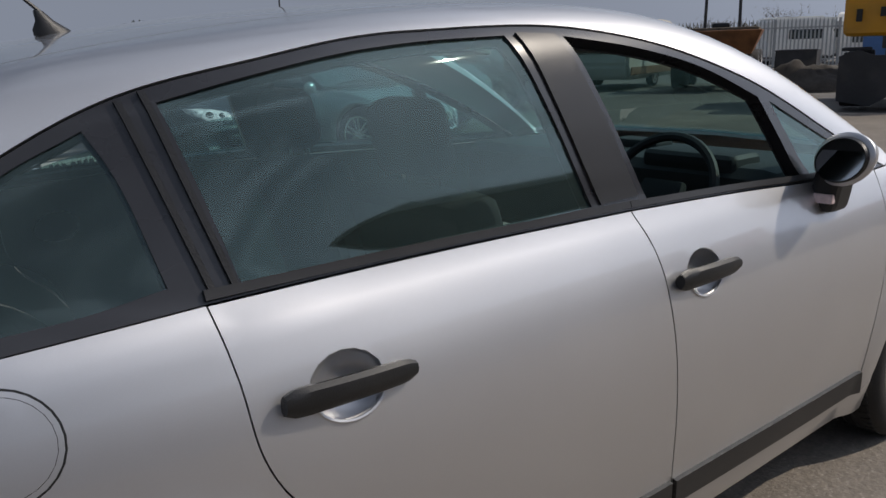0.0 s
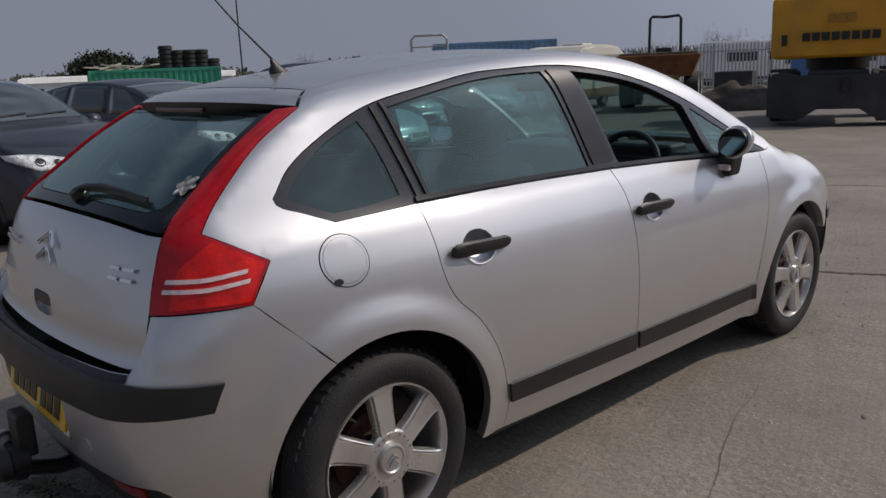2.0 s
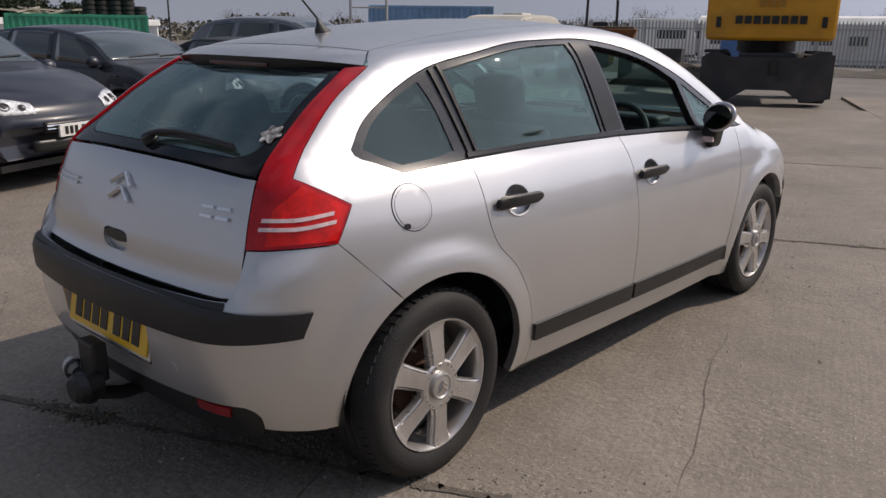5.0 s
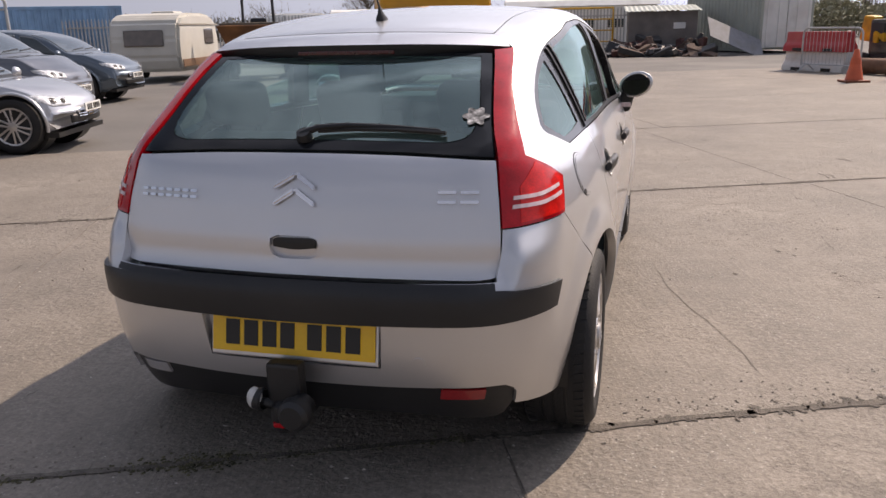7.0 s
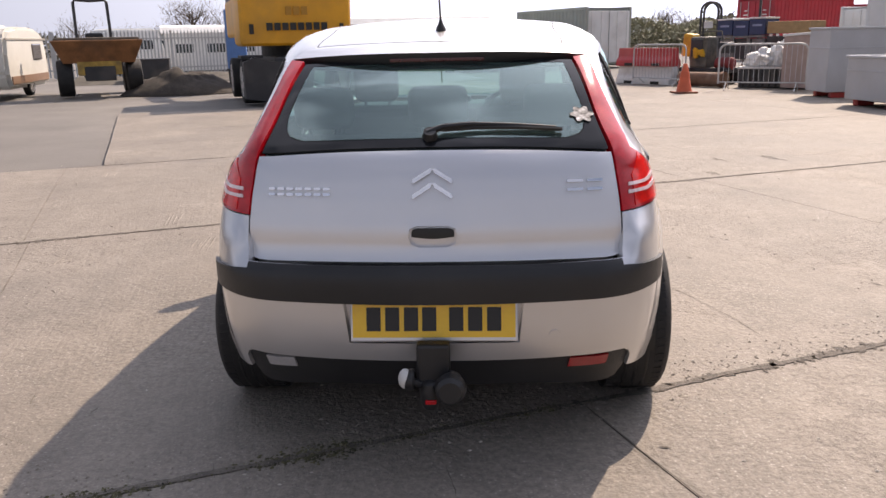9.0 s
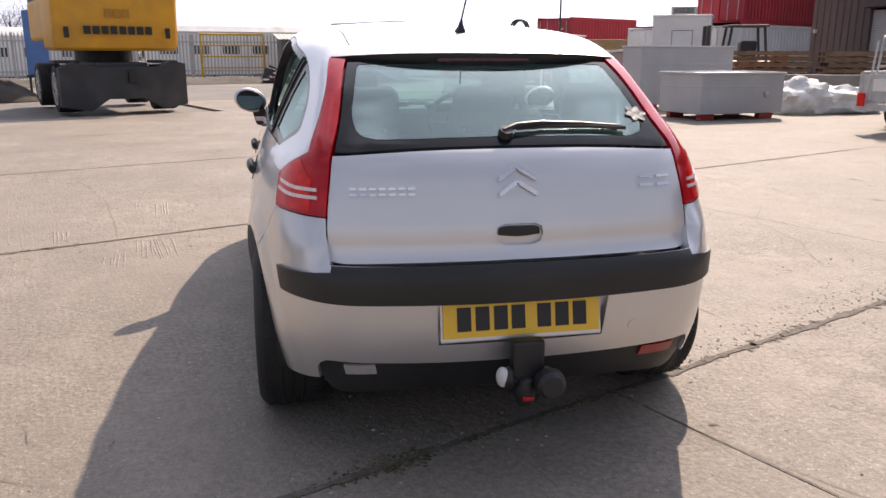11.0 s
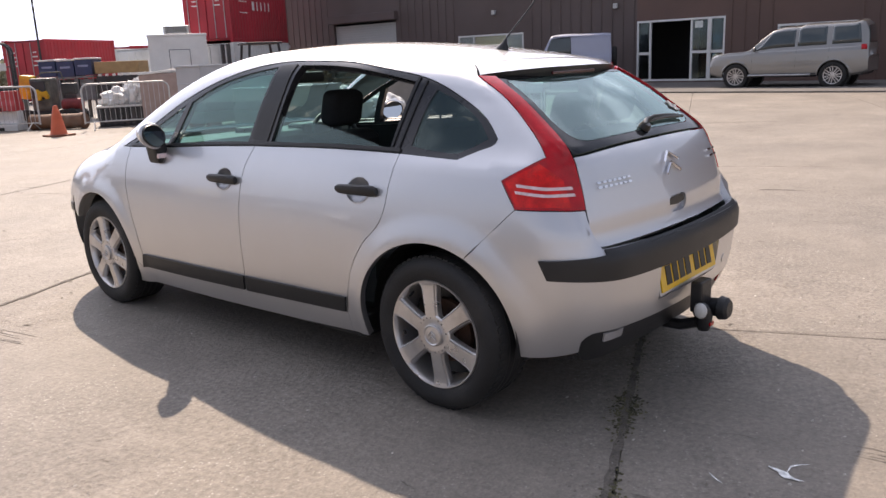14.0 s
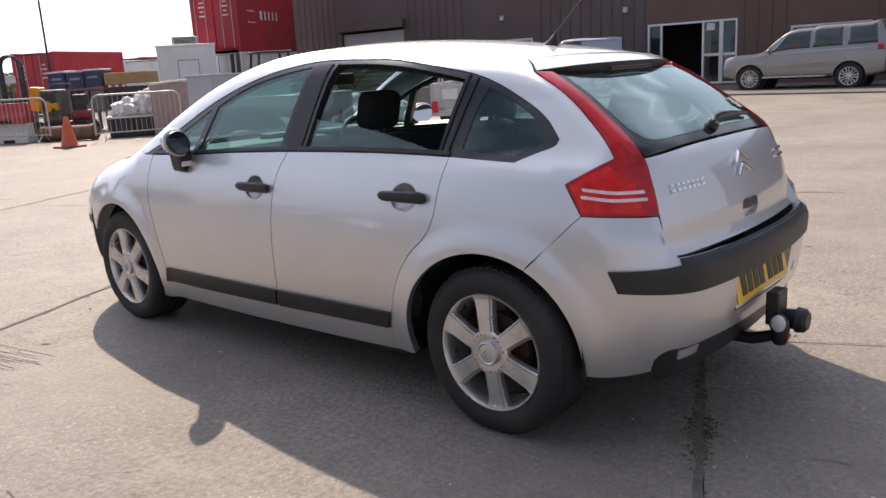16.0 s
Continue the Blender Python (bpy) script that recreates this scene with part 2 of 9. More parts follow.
def bm_tube(points, radius, sides=8, bm=None, taper=None):
    """A round bar along points."""
    bm = bm or bmesh.new()
    pts = [Vector(p) for p in points]
    rings = []
    for i, p in enumerate(pts):
        d = (pts[min(i + 1, len(pts) - 1)] - pts[max(i - 1, 0)]).normalized()
        a = d.orthogonal().normalized() if not rings else (rings[-1][1] - d * rings[-1][1].dot(d)).normalized()
        b = d.cross(a)
        r = radius if taper is None else radius + (taper - radius) * i / (len(pts) - 1)
        rings.append(([bm.verts.new(p + (a * math.cos(k * math.tau / sides) + b * math.sin(k * math.tau / sides)) * r) for k in range(sides)], a))
    for (r0, _), (r1, _) in zip(rings, rings[1:]):
        for k in range(sides):
            bm.faces.new((r0[k], r0[(k + 1) % sides], r1[(k + 1) % sides], r1[k]))
    bm.faces.new(rings[0][0][::-1])
    bm.faces.new(rings[-1][0])
    return bm


def bm_lathe(profile, sides=48, axis="X", bm=None, closed=False, at=(0, 0, 0)):
    """A turned form: profile of (along the axis, radius)."""
    bm = bm or bmesh.new()
    rings = []
    for a, r in profile:
        ring = []
        for k in range(sides):
            c, s = math.cos(k * math.tau / sides) * r, math.sin(k * math.tau / sides) * r
            v = {"X": (a, c, s), "Y": (s, a, c), "Z": (c, s, a)}[axis]
            ring.append(bm.verts.new(Vector(v) + Vector(at)))
        rings.append(ring)
    n = len(rings)
    for i in range(n if closed else n - 1):
        r0, r1 = rings[i], rings[(i + 1) % n]
        for k in range(sides):
            bm.faces.new((r0[k], r0[(k + 1) % sides], r1[(k + 1) % sides], r1[k]))
    if not closed:
        for ring in (rings[0], rings[-1]):
            if profile[0 if ring is rings[0] else -1][1] > 1e-4:
                bm.faces.new(ring)
    bmesh.ops.recalc_face_normals(bm, faces=bm.faces)
    return bm


def bm_prism(outline, depth, m=None, bevel=0.0):
    """A plate: a closed outline in x, z, pushed along y by depth, set by m."""
    bm = bmesh.new()
    lo = [bm.verts.new((x, 0, z)) for x, z in outline]
    hi = [bm.verts.new((x, depth, z)) for x, z in outline]
    bm.faces.new(lo)
    bm.faces.new(hi[::-1])
    n = len(lo)
    for i in range(n):
        bm.faces.new((lo[i], hi[i], hi[(i + 1) % n], lo[(i + 1) % n]))
    bmesh.ops.recalc_face_normals(bm, faces=bm.faces)
    if bevel:
        bmesh.ops.bevel(bm, geom=list(bm.edges), offset=bevel, segments=2, affect="EDGES")
    if m is not None:
        bmesh.ops.transform(bm, matrix=m, verts=bm.verts)
    return bm


def ground_z(x, y):
    """The yard is level."""
    return np.zeros(np.broadcast(np.asarray(x, float), np.asarray(y, float)).shape)


def on_ground(x, y, turn=0.0, lift=0.0):
    return pose(x, y, float(ground_z(x, y)) + lift, 0, 0, turn)


# ---- ground ----
CONCRETE = material("weathered_brushed_concrete", (0.236, 0.206, 0.174), 0.68, spread=0.20, scale=0.9, fine=90, bump=0.3, vary=0.0,
                    dirt=(0.190, 0.170, 0.149), dirt_amount=0.65)
ASPHALT = material("grey_worn_asphalt", (0.158, 0.147, 0.135), 0.9, spread=0.18, scale=0.5, fine=60, bump=0.4, dirt=(0.27, 0.25, 0.22), dirt_amount=0.6)
JOINT = material("dark_joint_filler", (0.075, 0.068, 0.06), 0.95, spread=0.3, scale=4, fine=60, bump=0.3)
SPALL = material("broken_joint_concrete", (0.125, 0.108, 0.090), 0.9, spread=0.35, scale=14, fine=110, bump=0.8)
MOSS = material("green_brown_moss", (0.088, 0.080, 0.042), 0.95, spread=0.75, scale=22, fine=90, bump=0.6)


def concrete_detail(m):
    """Adds exposed aggregate, broom lines and tyre scuffs to the concrete."""
    n, l = m.node_tree.nodes, m.node_tree.links
    b = n["Principled BSDF"]
    base = b.inputs["Base Color"].links[0].from_socket
    geo = n.new("ShaderNodeNewGeometry")
    vor = n.new("ShaderNodeTexVoronoi")
    vor.inputs["Scale"].default_value = 62
    l.new(geo.outputs["Position"], vor.inputs["Vector"])
    spot = n.new("ShaderNodeMapRange")
    spot.inputs["From Min"].default_value, spot.inputs["From Max"].default_value = 0.16, 0.30
    spot.inputs["To Min"].default_value, spot.inputs["To Max"].default_value = 1.0, 0.0
    l.new(vor.outputs["Distance"], spot.inputs[0])
    patch = n.new("ShaderNodeTexNoise")
    patch.inputs["Scale"].default_value, patch.inputs["Detail"].default_value = 1.3, 6
    l.new(geo.outputs["Position"], patch.inputs["Vector"])
    pr = n.new("ShaderNodeMapRange")
    pr.inputs["From Min"].default_value, pr.inputs["From Max"].default_value = 0.34, 0.62
    pr.inputs["To Max"].default_value = 0.6
    l.new(patch.outputs[0], pr.inputs[0])
    mul = n.new("ShaderNodeMath")
    mul.operation = "MULTIPLY"
    l.new(spot.outputs[0], mul.inputs[0])
    l.new(pr.outputs[0], mul.inputs[1])
    stone = n.new("ShaderNodeMix")
    stone.data_type = "RGBA"
    l.new(mul.outputs[0], stone.inputs[0])
    l.new(base, stone.inputs[6])
    tint = n.new("ShaderNodeMix")
    tint.data_type = "RGBA"
    tint.inputs[6].default_value, tint.inputs[7].default_value = (0.13, 0.112, 0.095, 1), (0.56, 0.53, 0.48, 1)
    sep = n.new("ShaderNodeSeparateColor")
    l.new(vor.outputs["Color"], sep.inputs[0])
    l.new(sep.outputs[0], tint.inputs[0])
    l.new(tint.outputs[2], stone.inputs[7])
    lines = n.new("ShaderNodeTexNoise")
    mp = n.new("ShaderNodeMapping")
    mp.vector_type = "TEXTURE"
    mp.inputs["Rotation"].default_value = (0, 0, radians(106.5))
    mp.inputs["Scale"].default_value = (0.55, 0.016, 1)
    l.new(geo.outputs["Position"], mp.inputs[0])
    l.new(mp.outputs[0], lines.inputs["Vector"])
    lines.inputs["Scale"].default_value, lines.inputs["Detail"].default_value = 1.0, 4
    lr = n.new("ShaderNodeMapRange")
    lr.inputs["From Min"].default_value, lr.inputs["From Max"].default_value = 0.35, 0.65
    lr.inputs["To Min"].default_value, lr.inputs["To Max"].default_value = 0.965, 1.03
    l.new(lines.outputs[0], lr.inputs[0])
    sc = n.new("ShaderNodeVectorMath")
    sc.operation = "SCALE"
    l.new(stone.outputs[2], sc.inputs[0])
    l.new(lr.outputs[0], sc.inputs["Scale"])
    # crumbling lumps and pits, stronger in worn patches
    lump, worn, wr = n.new("ShaderNodeTexNoise"), n.new("ShaderNodeTexNoise"), n.new("ShaderNodeMapRange")
    lump.inputs["Scale"].default_value, lump.inputs["Detail"].default_value = 38, 8
    lump.inputs["Roughness"].default_value = 0.58
    worn.inputs["Scale"].default_value, worn.inputs["Detail"].default_value = 0.75, 5
    for q in (lump, worn):
        l.new(geo.outputs["Position"], q.inputs["Vector"])
    wr.inputs["From Min"].default_value, wr.inputs["From Max"].default_value = 0.36, 0.64
    wr.inputs["To Min"].default_value, wr.inputs["To Max"].default_value = 0.45, 1.0
    l.new(worn.outputs[0], wr.inputs[0])
    pit, pull = n.new("ShaderNodeMapRange"), n.new("ShaderNodeMix")
    pit.inputs["From Min"].default_value, pit.inputs["From Max"].default_value = 0.34, 0.66
    pit.inputs["To Min"].default_value, pit.inputs["To Max"].default_value = 0.74, 1.17
    l.new(lump.outputs[0], pit.inputs[0])
    pull.data_type = "FLOAT"
    pull.inputs[2].default_value = 1.0
    l.new(wr.outputs[0], pull.inputs[0])
    l.new(pit.outputs[0], pull.inputs[3])
    sc2 = n.new("ShaderNodeVectorMath")
    sc2.operation = "SCALE"
    l.new(sc.outputs[0], sc2.inputs[0])
    l.new(pull.outputs[0], sc2.inputs["Scale"])
    under = b.inputs["Normal"].links[0].from_socket if b.inputs["Normal"].links else None
    groove, rough_up = n.new("ShaderNodeBump"), n.new("ShaderNodeBump")
    groove.inputs["Strength"].default_value, groove.inputs["Distance"].default_value = 0.35, 0.005
    l.new(lines.outputs[0], groove.inputs["Height"])
    if under:
        l.new(under, groove.inputs["Normal"])
    # thin crusts broken away, with ragged little ledges
    crust, ledge, step = n.new("ShaderNodeTexNoise"), n.new("ShaderNodeMapRange"), n.new("ShaderNodeBump")
    crust.inputs["Scale"].default_value, crust.inputs["Detail"].default_value = 5.5, 8
    crust.inputs["Roughness"].default_value = 0.68
    l.new(geo.outputs["Position"], crust.inputs["Vector"])
    ledge.inputs["From Min"].default_value, ledge.inputs["From Max"].default_value = 0.47, 0.60
    l.new(crust.outputs[0], ledge.inputs[0])
    # the crust has come away only here and there
    area_noise, broke = n.new("ShaderNodeTexNoise"), n.new("ShaderNodeMapRange")
    area_noise.inputs["Scale"].default_value, area_noise.inputs["Detail"].default_value = 0.9, 4
    l.new(geo.outputs["Position"], area_noise.inputs["Vector"])
    broke.inputs["From Min"].default_value, broke.inputs["From Max"].default_value = 0.44, 0.62
    broke.inputs["To Max"].default_value = 0.7
    l.new(area_noise.outputs[0], broke.inputs[0])
    blot, sc3 = n.new("ShaderNodeMapRange"), n.new("ShaderNodeVectorMath")
    blot.inputs["From Min"].default_value, blot.inputs["From Max"].default_value = 0.36, 0.66
    blot.inputs["To Min"].default_value, blot.inputs["To Max"].default_value = 1.09, 0.92
    sc3.operation = "SCALE"
    l.new(crust.outputs[0], blot.inputs[0])
    l.new(sc2.outputs[0], sc3.inputs[0])
    l.new(blot.outputs[0], sc3.inputs["Scale"])
    l.new(sc3.outputs[0], b.inputs["Base Color"])
    step.inputs["Distance"].default_value = 0.006
    l.new(broke.outputs[0], step.inputs["Strength"])
    l.new(ledge.outputs[0], step.inputs["Height"])
    l.new(groove.outputs[0], step.inputs["Normal"])
    rough_up.inputs["Distance"].default_value = 0.0098
    l.new(wr.outputs[0], rough_up.inputs["Strength"])
    l.new(lump.outputs[0], rough_up.inputs["Height"])
    l.new(step.outputs[0], rough_up.inputs["Normal"])
    l.new(rough_up.outputs[0], b.inputs["Normal"])


concrete_detail(CONCRETE)
CONCRETE.node_tree.nodes["Principled BSDF"].inputs["Specular IOR Level"].default_value = 0.25

JOINT_DIR = Vector((0.922, 0.388, 0.0))
JOINT_ACROSS = Vector((-0.388, 0.922, 0.0))


def build_ground():
    """One sheet to the horizon, fine near the middle."""
    steps = np.concatenate([-np.geomspace(900, 32, 10), np.arange(-28, 29, 1.4), np.geomspace(32, 900, 10)])
    n = len(steps)
    xx, yy = np.meshgrid(steps, steps + 8, indexing="ij")
    zz = ground_z(xx, yy) - 0.05
    verts = np.stack([xx, yy, zz], -1).reshape(-1, 3)
    faces = [(i * n + j, (i + 1) * n + j, (i + 1) * n + j + 1, i * n + j + 1) for i in range(n - 1) for j in range(n - 1)]
    return tagged(raw("ground", verts, faces, ASPHALT, smooth=len(faces)), "grey worn asphalt yard with dust and puddle stains", "ground", kind="structure")


build_ground()


def wander(u, seed):
    """A small ragged shift for a broken slab edge."""
    return 0.010 * noise.noise((u * 1.7, seed * 7.3, 0)) + 0.006 * noise.noise((u * 7.1, seed * 3.1, 5))


def build_slabs():
    """Concrete bays with ragged open joints between them."""
    yard = tagged(new("pavement"), "weathered pale concrete yard laid in bays with open joints", "concrete pavement", kind="structure")
    rows = [-0.43 + 3.84 * k for k in range(-6, 6)]
    for k, (v0, v1) in enumerate(zip(rows, rows[1:])):
        shift = (0.9, 4.4, -1.5, 0.9, 2.5, 0.9, 4.4, -1.5, -1.1, -1.1, -1.1)[k]
        for c in range(-5, 4):
            u0, u1 = -0.5 + shift + 5.85 * c, -0.5 + shift + 5.85 * (c + 1)
            if v0 > 6.9 and u1 < 0.0:
                continue
            if v0 > 14.0 and u1 < 4.5:
                continue
            nu, nv = 14, 9
            verts, faces = [], []
            gap = 0.004
            wide = {6: 0.005, 7: 0.006}
            for i in range(nu + 1):
                for j in range(nv + 1):
                    u, v = u0 + (u1 - u0) * i / nu, v0 + (v1 - v0) * j / nv
                    if j == 0:
                        v += wide.get(k, gap) + wander(u, k)
                    if j == nv:
                        v -= wide.get(k + 1, gap) - wander(u, k + 1)
                    if i == 0:
                        u += gap * 0.6 + wander(v, c + 31 + k)
                    if i == nu:
                        u -= gap * 0.6 - wander(v, c + 32 + k)
                    p = JOINT_DIR * u + JOINT_ACROSS * v
                    verts.append((p.x, p.y, float(ground_z(p.x, p.y))))
            top = len(verts)
            ring = [i * (nv + 1) for i in range(nu + 1)] + [nu * (nv + 1) + j for j in range(1, nv + 1)] + \
                   [i * (nv + 1) + nv for i in range(nu - 1, -1, -1)] + [j for j in range(nv - 1, 0, -1)]
            for i in range(nu):
                for j in range(nv):
                    a = i * (nv + 1) + j
                    faces.append((a, a + nv + 1, a + nv + 2, a + 1))
            flat = len(faces)
            m = len(ring)
            for d in (0.0, 0.048):
                for r in ring:
                    x, y, z = verts[r]
                    verts.append((x, y, z - d))
            for q in range(m):
                faces.append((top + q, top + m + q, top + m + (q + 1) % m, top + (q + 1) % m))
            raw("slab", verts, faces, CONCRETE, yard, smooth=flat)
    return yard


build_slabs()


def ribbon(name, points, width, mat, label, category, seed, lift=0.003, ragged=1.0):
    """A thin wandering strip on the ground: a crack or a line of growth in a joint."""
    pts = [Vector((x, y, 0)) for x, y in points]
    fine = []
    for a, b in zip(pts, pts[1:]):
        n = max(2, int((b - a).length / 0.05))
        side = Vector((-(b - a).y, (b - a).x, 0)).normalized()
        for i in range(n):
            p = a.lerp(b, i / n)
            fine.append((p + side * 0.035 * ragged * noise.noise((p.x * 3 + seed, p.y * 3, 2)), side))
    verts, faces = [], []
    for i, (p, side) in enumerate(fine):
        w = width * (0.35 + 0.9 * abs(noise.noise((p.x * 6, p.y * 6, seed))) + 0.25 * random.random()) * min(1, i / 4 + 0.1, (len(fine) - 1 - i) / 4 + 0.1)
        for s in (-1, 1):
            q = p + side * s * w / 2
            verts.append((q.x, q.y, float(ground_z(q.x, q.y)) + lift))
    for i in range(len(fine) - 1):
        faces.append((2 * i, 2 * i + 1, 2 * i + 3, 2 * i + 2))
    return tagged(raw(name, verts, faces, mat), label, category, kind="stuff")


for i, line in enumerate((
        ((1.00, 1.95), (1.12, 1.55), (1.23, 1.16), (1.33, 0.90), (1.41, 0.66), (1.49, 0.32)),
        ((0.60, -0.49), (0.75, -0.74), (0.90, -1.0), (1.04, -1.2), (1.3, -1.7)),
        ((-3.18, 6.67), (-2.6, 5.3), (-2.17, 4.16), (-1.89, 2.89)),
        ((-2.37, -0.39), (-2.05, -0.29), (-1.8, -0.45), (-1.4, -0.63)),
        ((2.6, 1.2), (2.9, 1.9), (3.0, 2.6), (3.5, 3.3)),
        ((9.5, 7.3), (10.1, 6.3), (10.7, 5.3), (11.1, 2.8), (11.5, 1.2)))):
    ribbon("crack", line, 0.0045, SPALL, "fine dark crack in the pale concrete", "crack", i)


def along(u0, u1, v):
    """Points on a bay joint, from u0 to u1."""
    return [tuple((JOINT_DIR * (u0 + (u1 - u0) * k / 40) + JOINT_ACROSS * v)[:2]) for k in range(41)]


ribbon("broken_joint", along(0.3, 9.0, -0.43), 0.045, SPALL, "crumbling dark broken edge along a concrete joint", "broken joint", 61, 0.004, 0.5)
ribbon("broken_joint", along(-8.0, 9.5, 3.41), 0.048, SPALL, "crumbling dark broken edge along a concrete joint", "broken joint", 62, 0.004, 0.5)
ribbon("broken_joint", along(-2.0, 9.5, 7.25), 0.030, SPALL, "crumbling dark broken edge along a concrete joint", "broken joint", 63, 0.004, 0.5)
ribbon("crack", ((11.2, 4.3), (11.37, 3.96), (11.66, 3.4), (11.96, 2.77)), 0.05, JOINT, "wide dark open joint in the pale concrete", "crack", 71, 0.004, 0.4)
ribbon("broken_joint", along(-4.5, 0.35, -0.42), 0.042, SPALL, "crumbling dark broken edge along a concrete joint", "broken joint", 40, 0.003, 0.6)


def across(u, v0, v1):
    """Points on a cross joint between two bays."""
    return [tuple((JOINT_DIR * u + JOINT_ACROSS * (v0 + (v1 - v0) * k / 20))[:2]) for k in range(21)]


ribbon("broken_joint", across(0.40, -0.46, -2.6), 0.009, SPALL, "crumbling dark broken edge along a concrete joint", "broken joint", 64, 0.004, 0.3)


def moss():
    """Small low cushions of moss crowded along the open joint behind the car."""
    rng = np.random.default_rng(31)
    verts, faces = [], []
    for k in range(7500):
        u = rng.uniform(-4.5, 0.3)
        full = 0.5 + 1.1 * noise.noise((u * 2.6, 3.1, 0.7))
        if u > -0.5:
            full *= 0.35
        if rng.random() > full:
            continue
        v = -0.42 + 0.035 * 0.6 * noise.noise((u * 3, 8.0, 1.0)) + rng.normal(0, 0.009 + 0.018 * max(0.0, full))
        q = JOINT_DIR * u + JOINT_ACROSS * v
        s = rng.uniform(0.0025, 0.008)
        z, o, n = float(ground_z(q.x, q.y)) + 0.001, len(verts), 6
        for i in range(n):
            r = s * rng.uniform(0.6, 1.3)
            verts.append((q.x + r * math.cos(i * math.tau / n), q.y + r * math.sin(i * math.tau / n), z))
        verts.append((q.x, q.y, z + s * rng.uniform(0.35, 0.8)))
        faces += [(o + i, o + (i + 1) % n, o + n) for i in range(n)]
    tagged(raw("moss", verts, faces, MOSS), "green brown moss in an open concrete joint", "moss", kind="stuff")


moss()
CHALK = material("white_chalk", (0.78, 0.78, 0.76), 0.9, spread=0.3, scale=40, bump=0.0)
for i, (line, wide) in enumerate(((((-0.54, -1.22), (-0.55, -1.27), (-0.57, -1.29), (-0.575, -1.32), (-0.57, -1.37)), 0.034), (((-0.555, -1.28), (-0.50, -1.28), (-0.47, -1.30), (-0.43, -1.35)), 0.024),
                                  (((-0.70, -1.08), (-0.73, -1.12), (-0.75, -1.16)), 0.026))):
    ribbon("chalk_mark", line, wide, CHALK, "rough white chalk scrawl on the concrete", "chalk mark", 50 + i, 0.004, 0.5)


def gravel():
    """Loose grit and chips scattered round the car."""
    rng = np.random.default_rng(7)
    verts, faces = [], []
    for k in range(3400):
        if k < 1500:
            a, r = rng.uniform(0, math.tau), 2.2 + 5.5 * rng.random() ** 1.5
            x, y = r * math.cos(a), 1 + r * math.sin(a)
        else:
            q = JOINT_DIR * rng.uniform(-5, 7) + JOINT_ACROSS * (-0.43 + rng.normal(0, 0.06) + abs(rng.normal(0, 0.12)))
            x, y = q.x, q.y
        s = rng.uniform(0.002, 0.007)
        z = float(ground_z(x, y))
        o = len(verts)
        for dx, dy, dz in ((-1, -1, 0), (1, -0.7, 0), (0.8, 1, 0), (-0.9, 0.8, 0), (0.1, 0, 1)):
            verts.append((x + dx * s * rng.uniform(0.7, 1.3), y + dy * s * rng.uniform(0.7, 1.3), z + dz * s * rng.uniform(0.6, 1.2)))
        faces += [(o, o + 1, o + 4), (o + 1, o + 2, o + 4), (o + 2, o + 3, o + 4), (o + 3, o, o + 4)]
    tagged(raw("grit", verts, faces, CONCRETE), "loose pale grit scattered on the concrete", "grit", kind="stuff")


gravel()


def broken_grooves():
    """Short broken ridges left by the rake across the bays, and small crusts broken out of the surface."""
    rng = np.random.default_rng(23)
    verts, faces = [], []
    for k in range(260):
        a, r = rng.uniform(0, math.tau), 1.6 + 6.5 * rng.random()
        x, y = r * math.cos(a), 1.2 + r * math.sin(a)
        turn = radians(-74) + rng.normal(0, 0.10) if k < 110 else rng.uniform(0, math.pi)
        length, wide = (rng.uniform(0.06, 0.24), rng.uniform(0.0015, 0.004)) if k < 110 else (rng.uniform(0.03, 0.09), rng.uniform(0.003, 0.010))
        n = max(3, int(length / 0.03))
        o, shift = len(verts), 0.0
        for i in range(n + 1):
            shift += rng.normal(0, 0.004)
            s = (i / n - 0.5) * length
            w = wide * (0.3 + 0.9 * rng.random()) * min(1, i + 0.15, n - i + 0.15)
            for e in (-1, 1):
                d = shift + e * w
                verts.append((x + s * math.cos(turn) - d * math.sin(turn), y + s * math.sin(turn) + d * math.cos(turn), 0.0032))
        faces += [(o + 2 * i, o + 2 * i + 1, o + 2 * i + 3, o + 2 * i + 2) for i in range(n)]
    tagged(raw("broken_grooves", verts, faces, SPALL), "short dark broken grooves raked across the concrete", "grooves", kind="stuff")


broken_grooves()


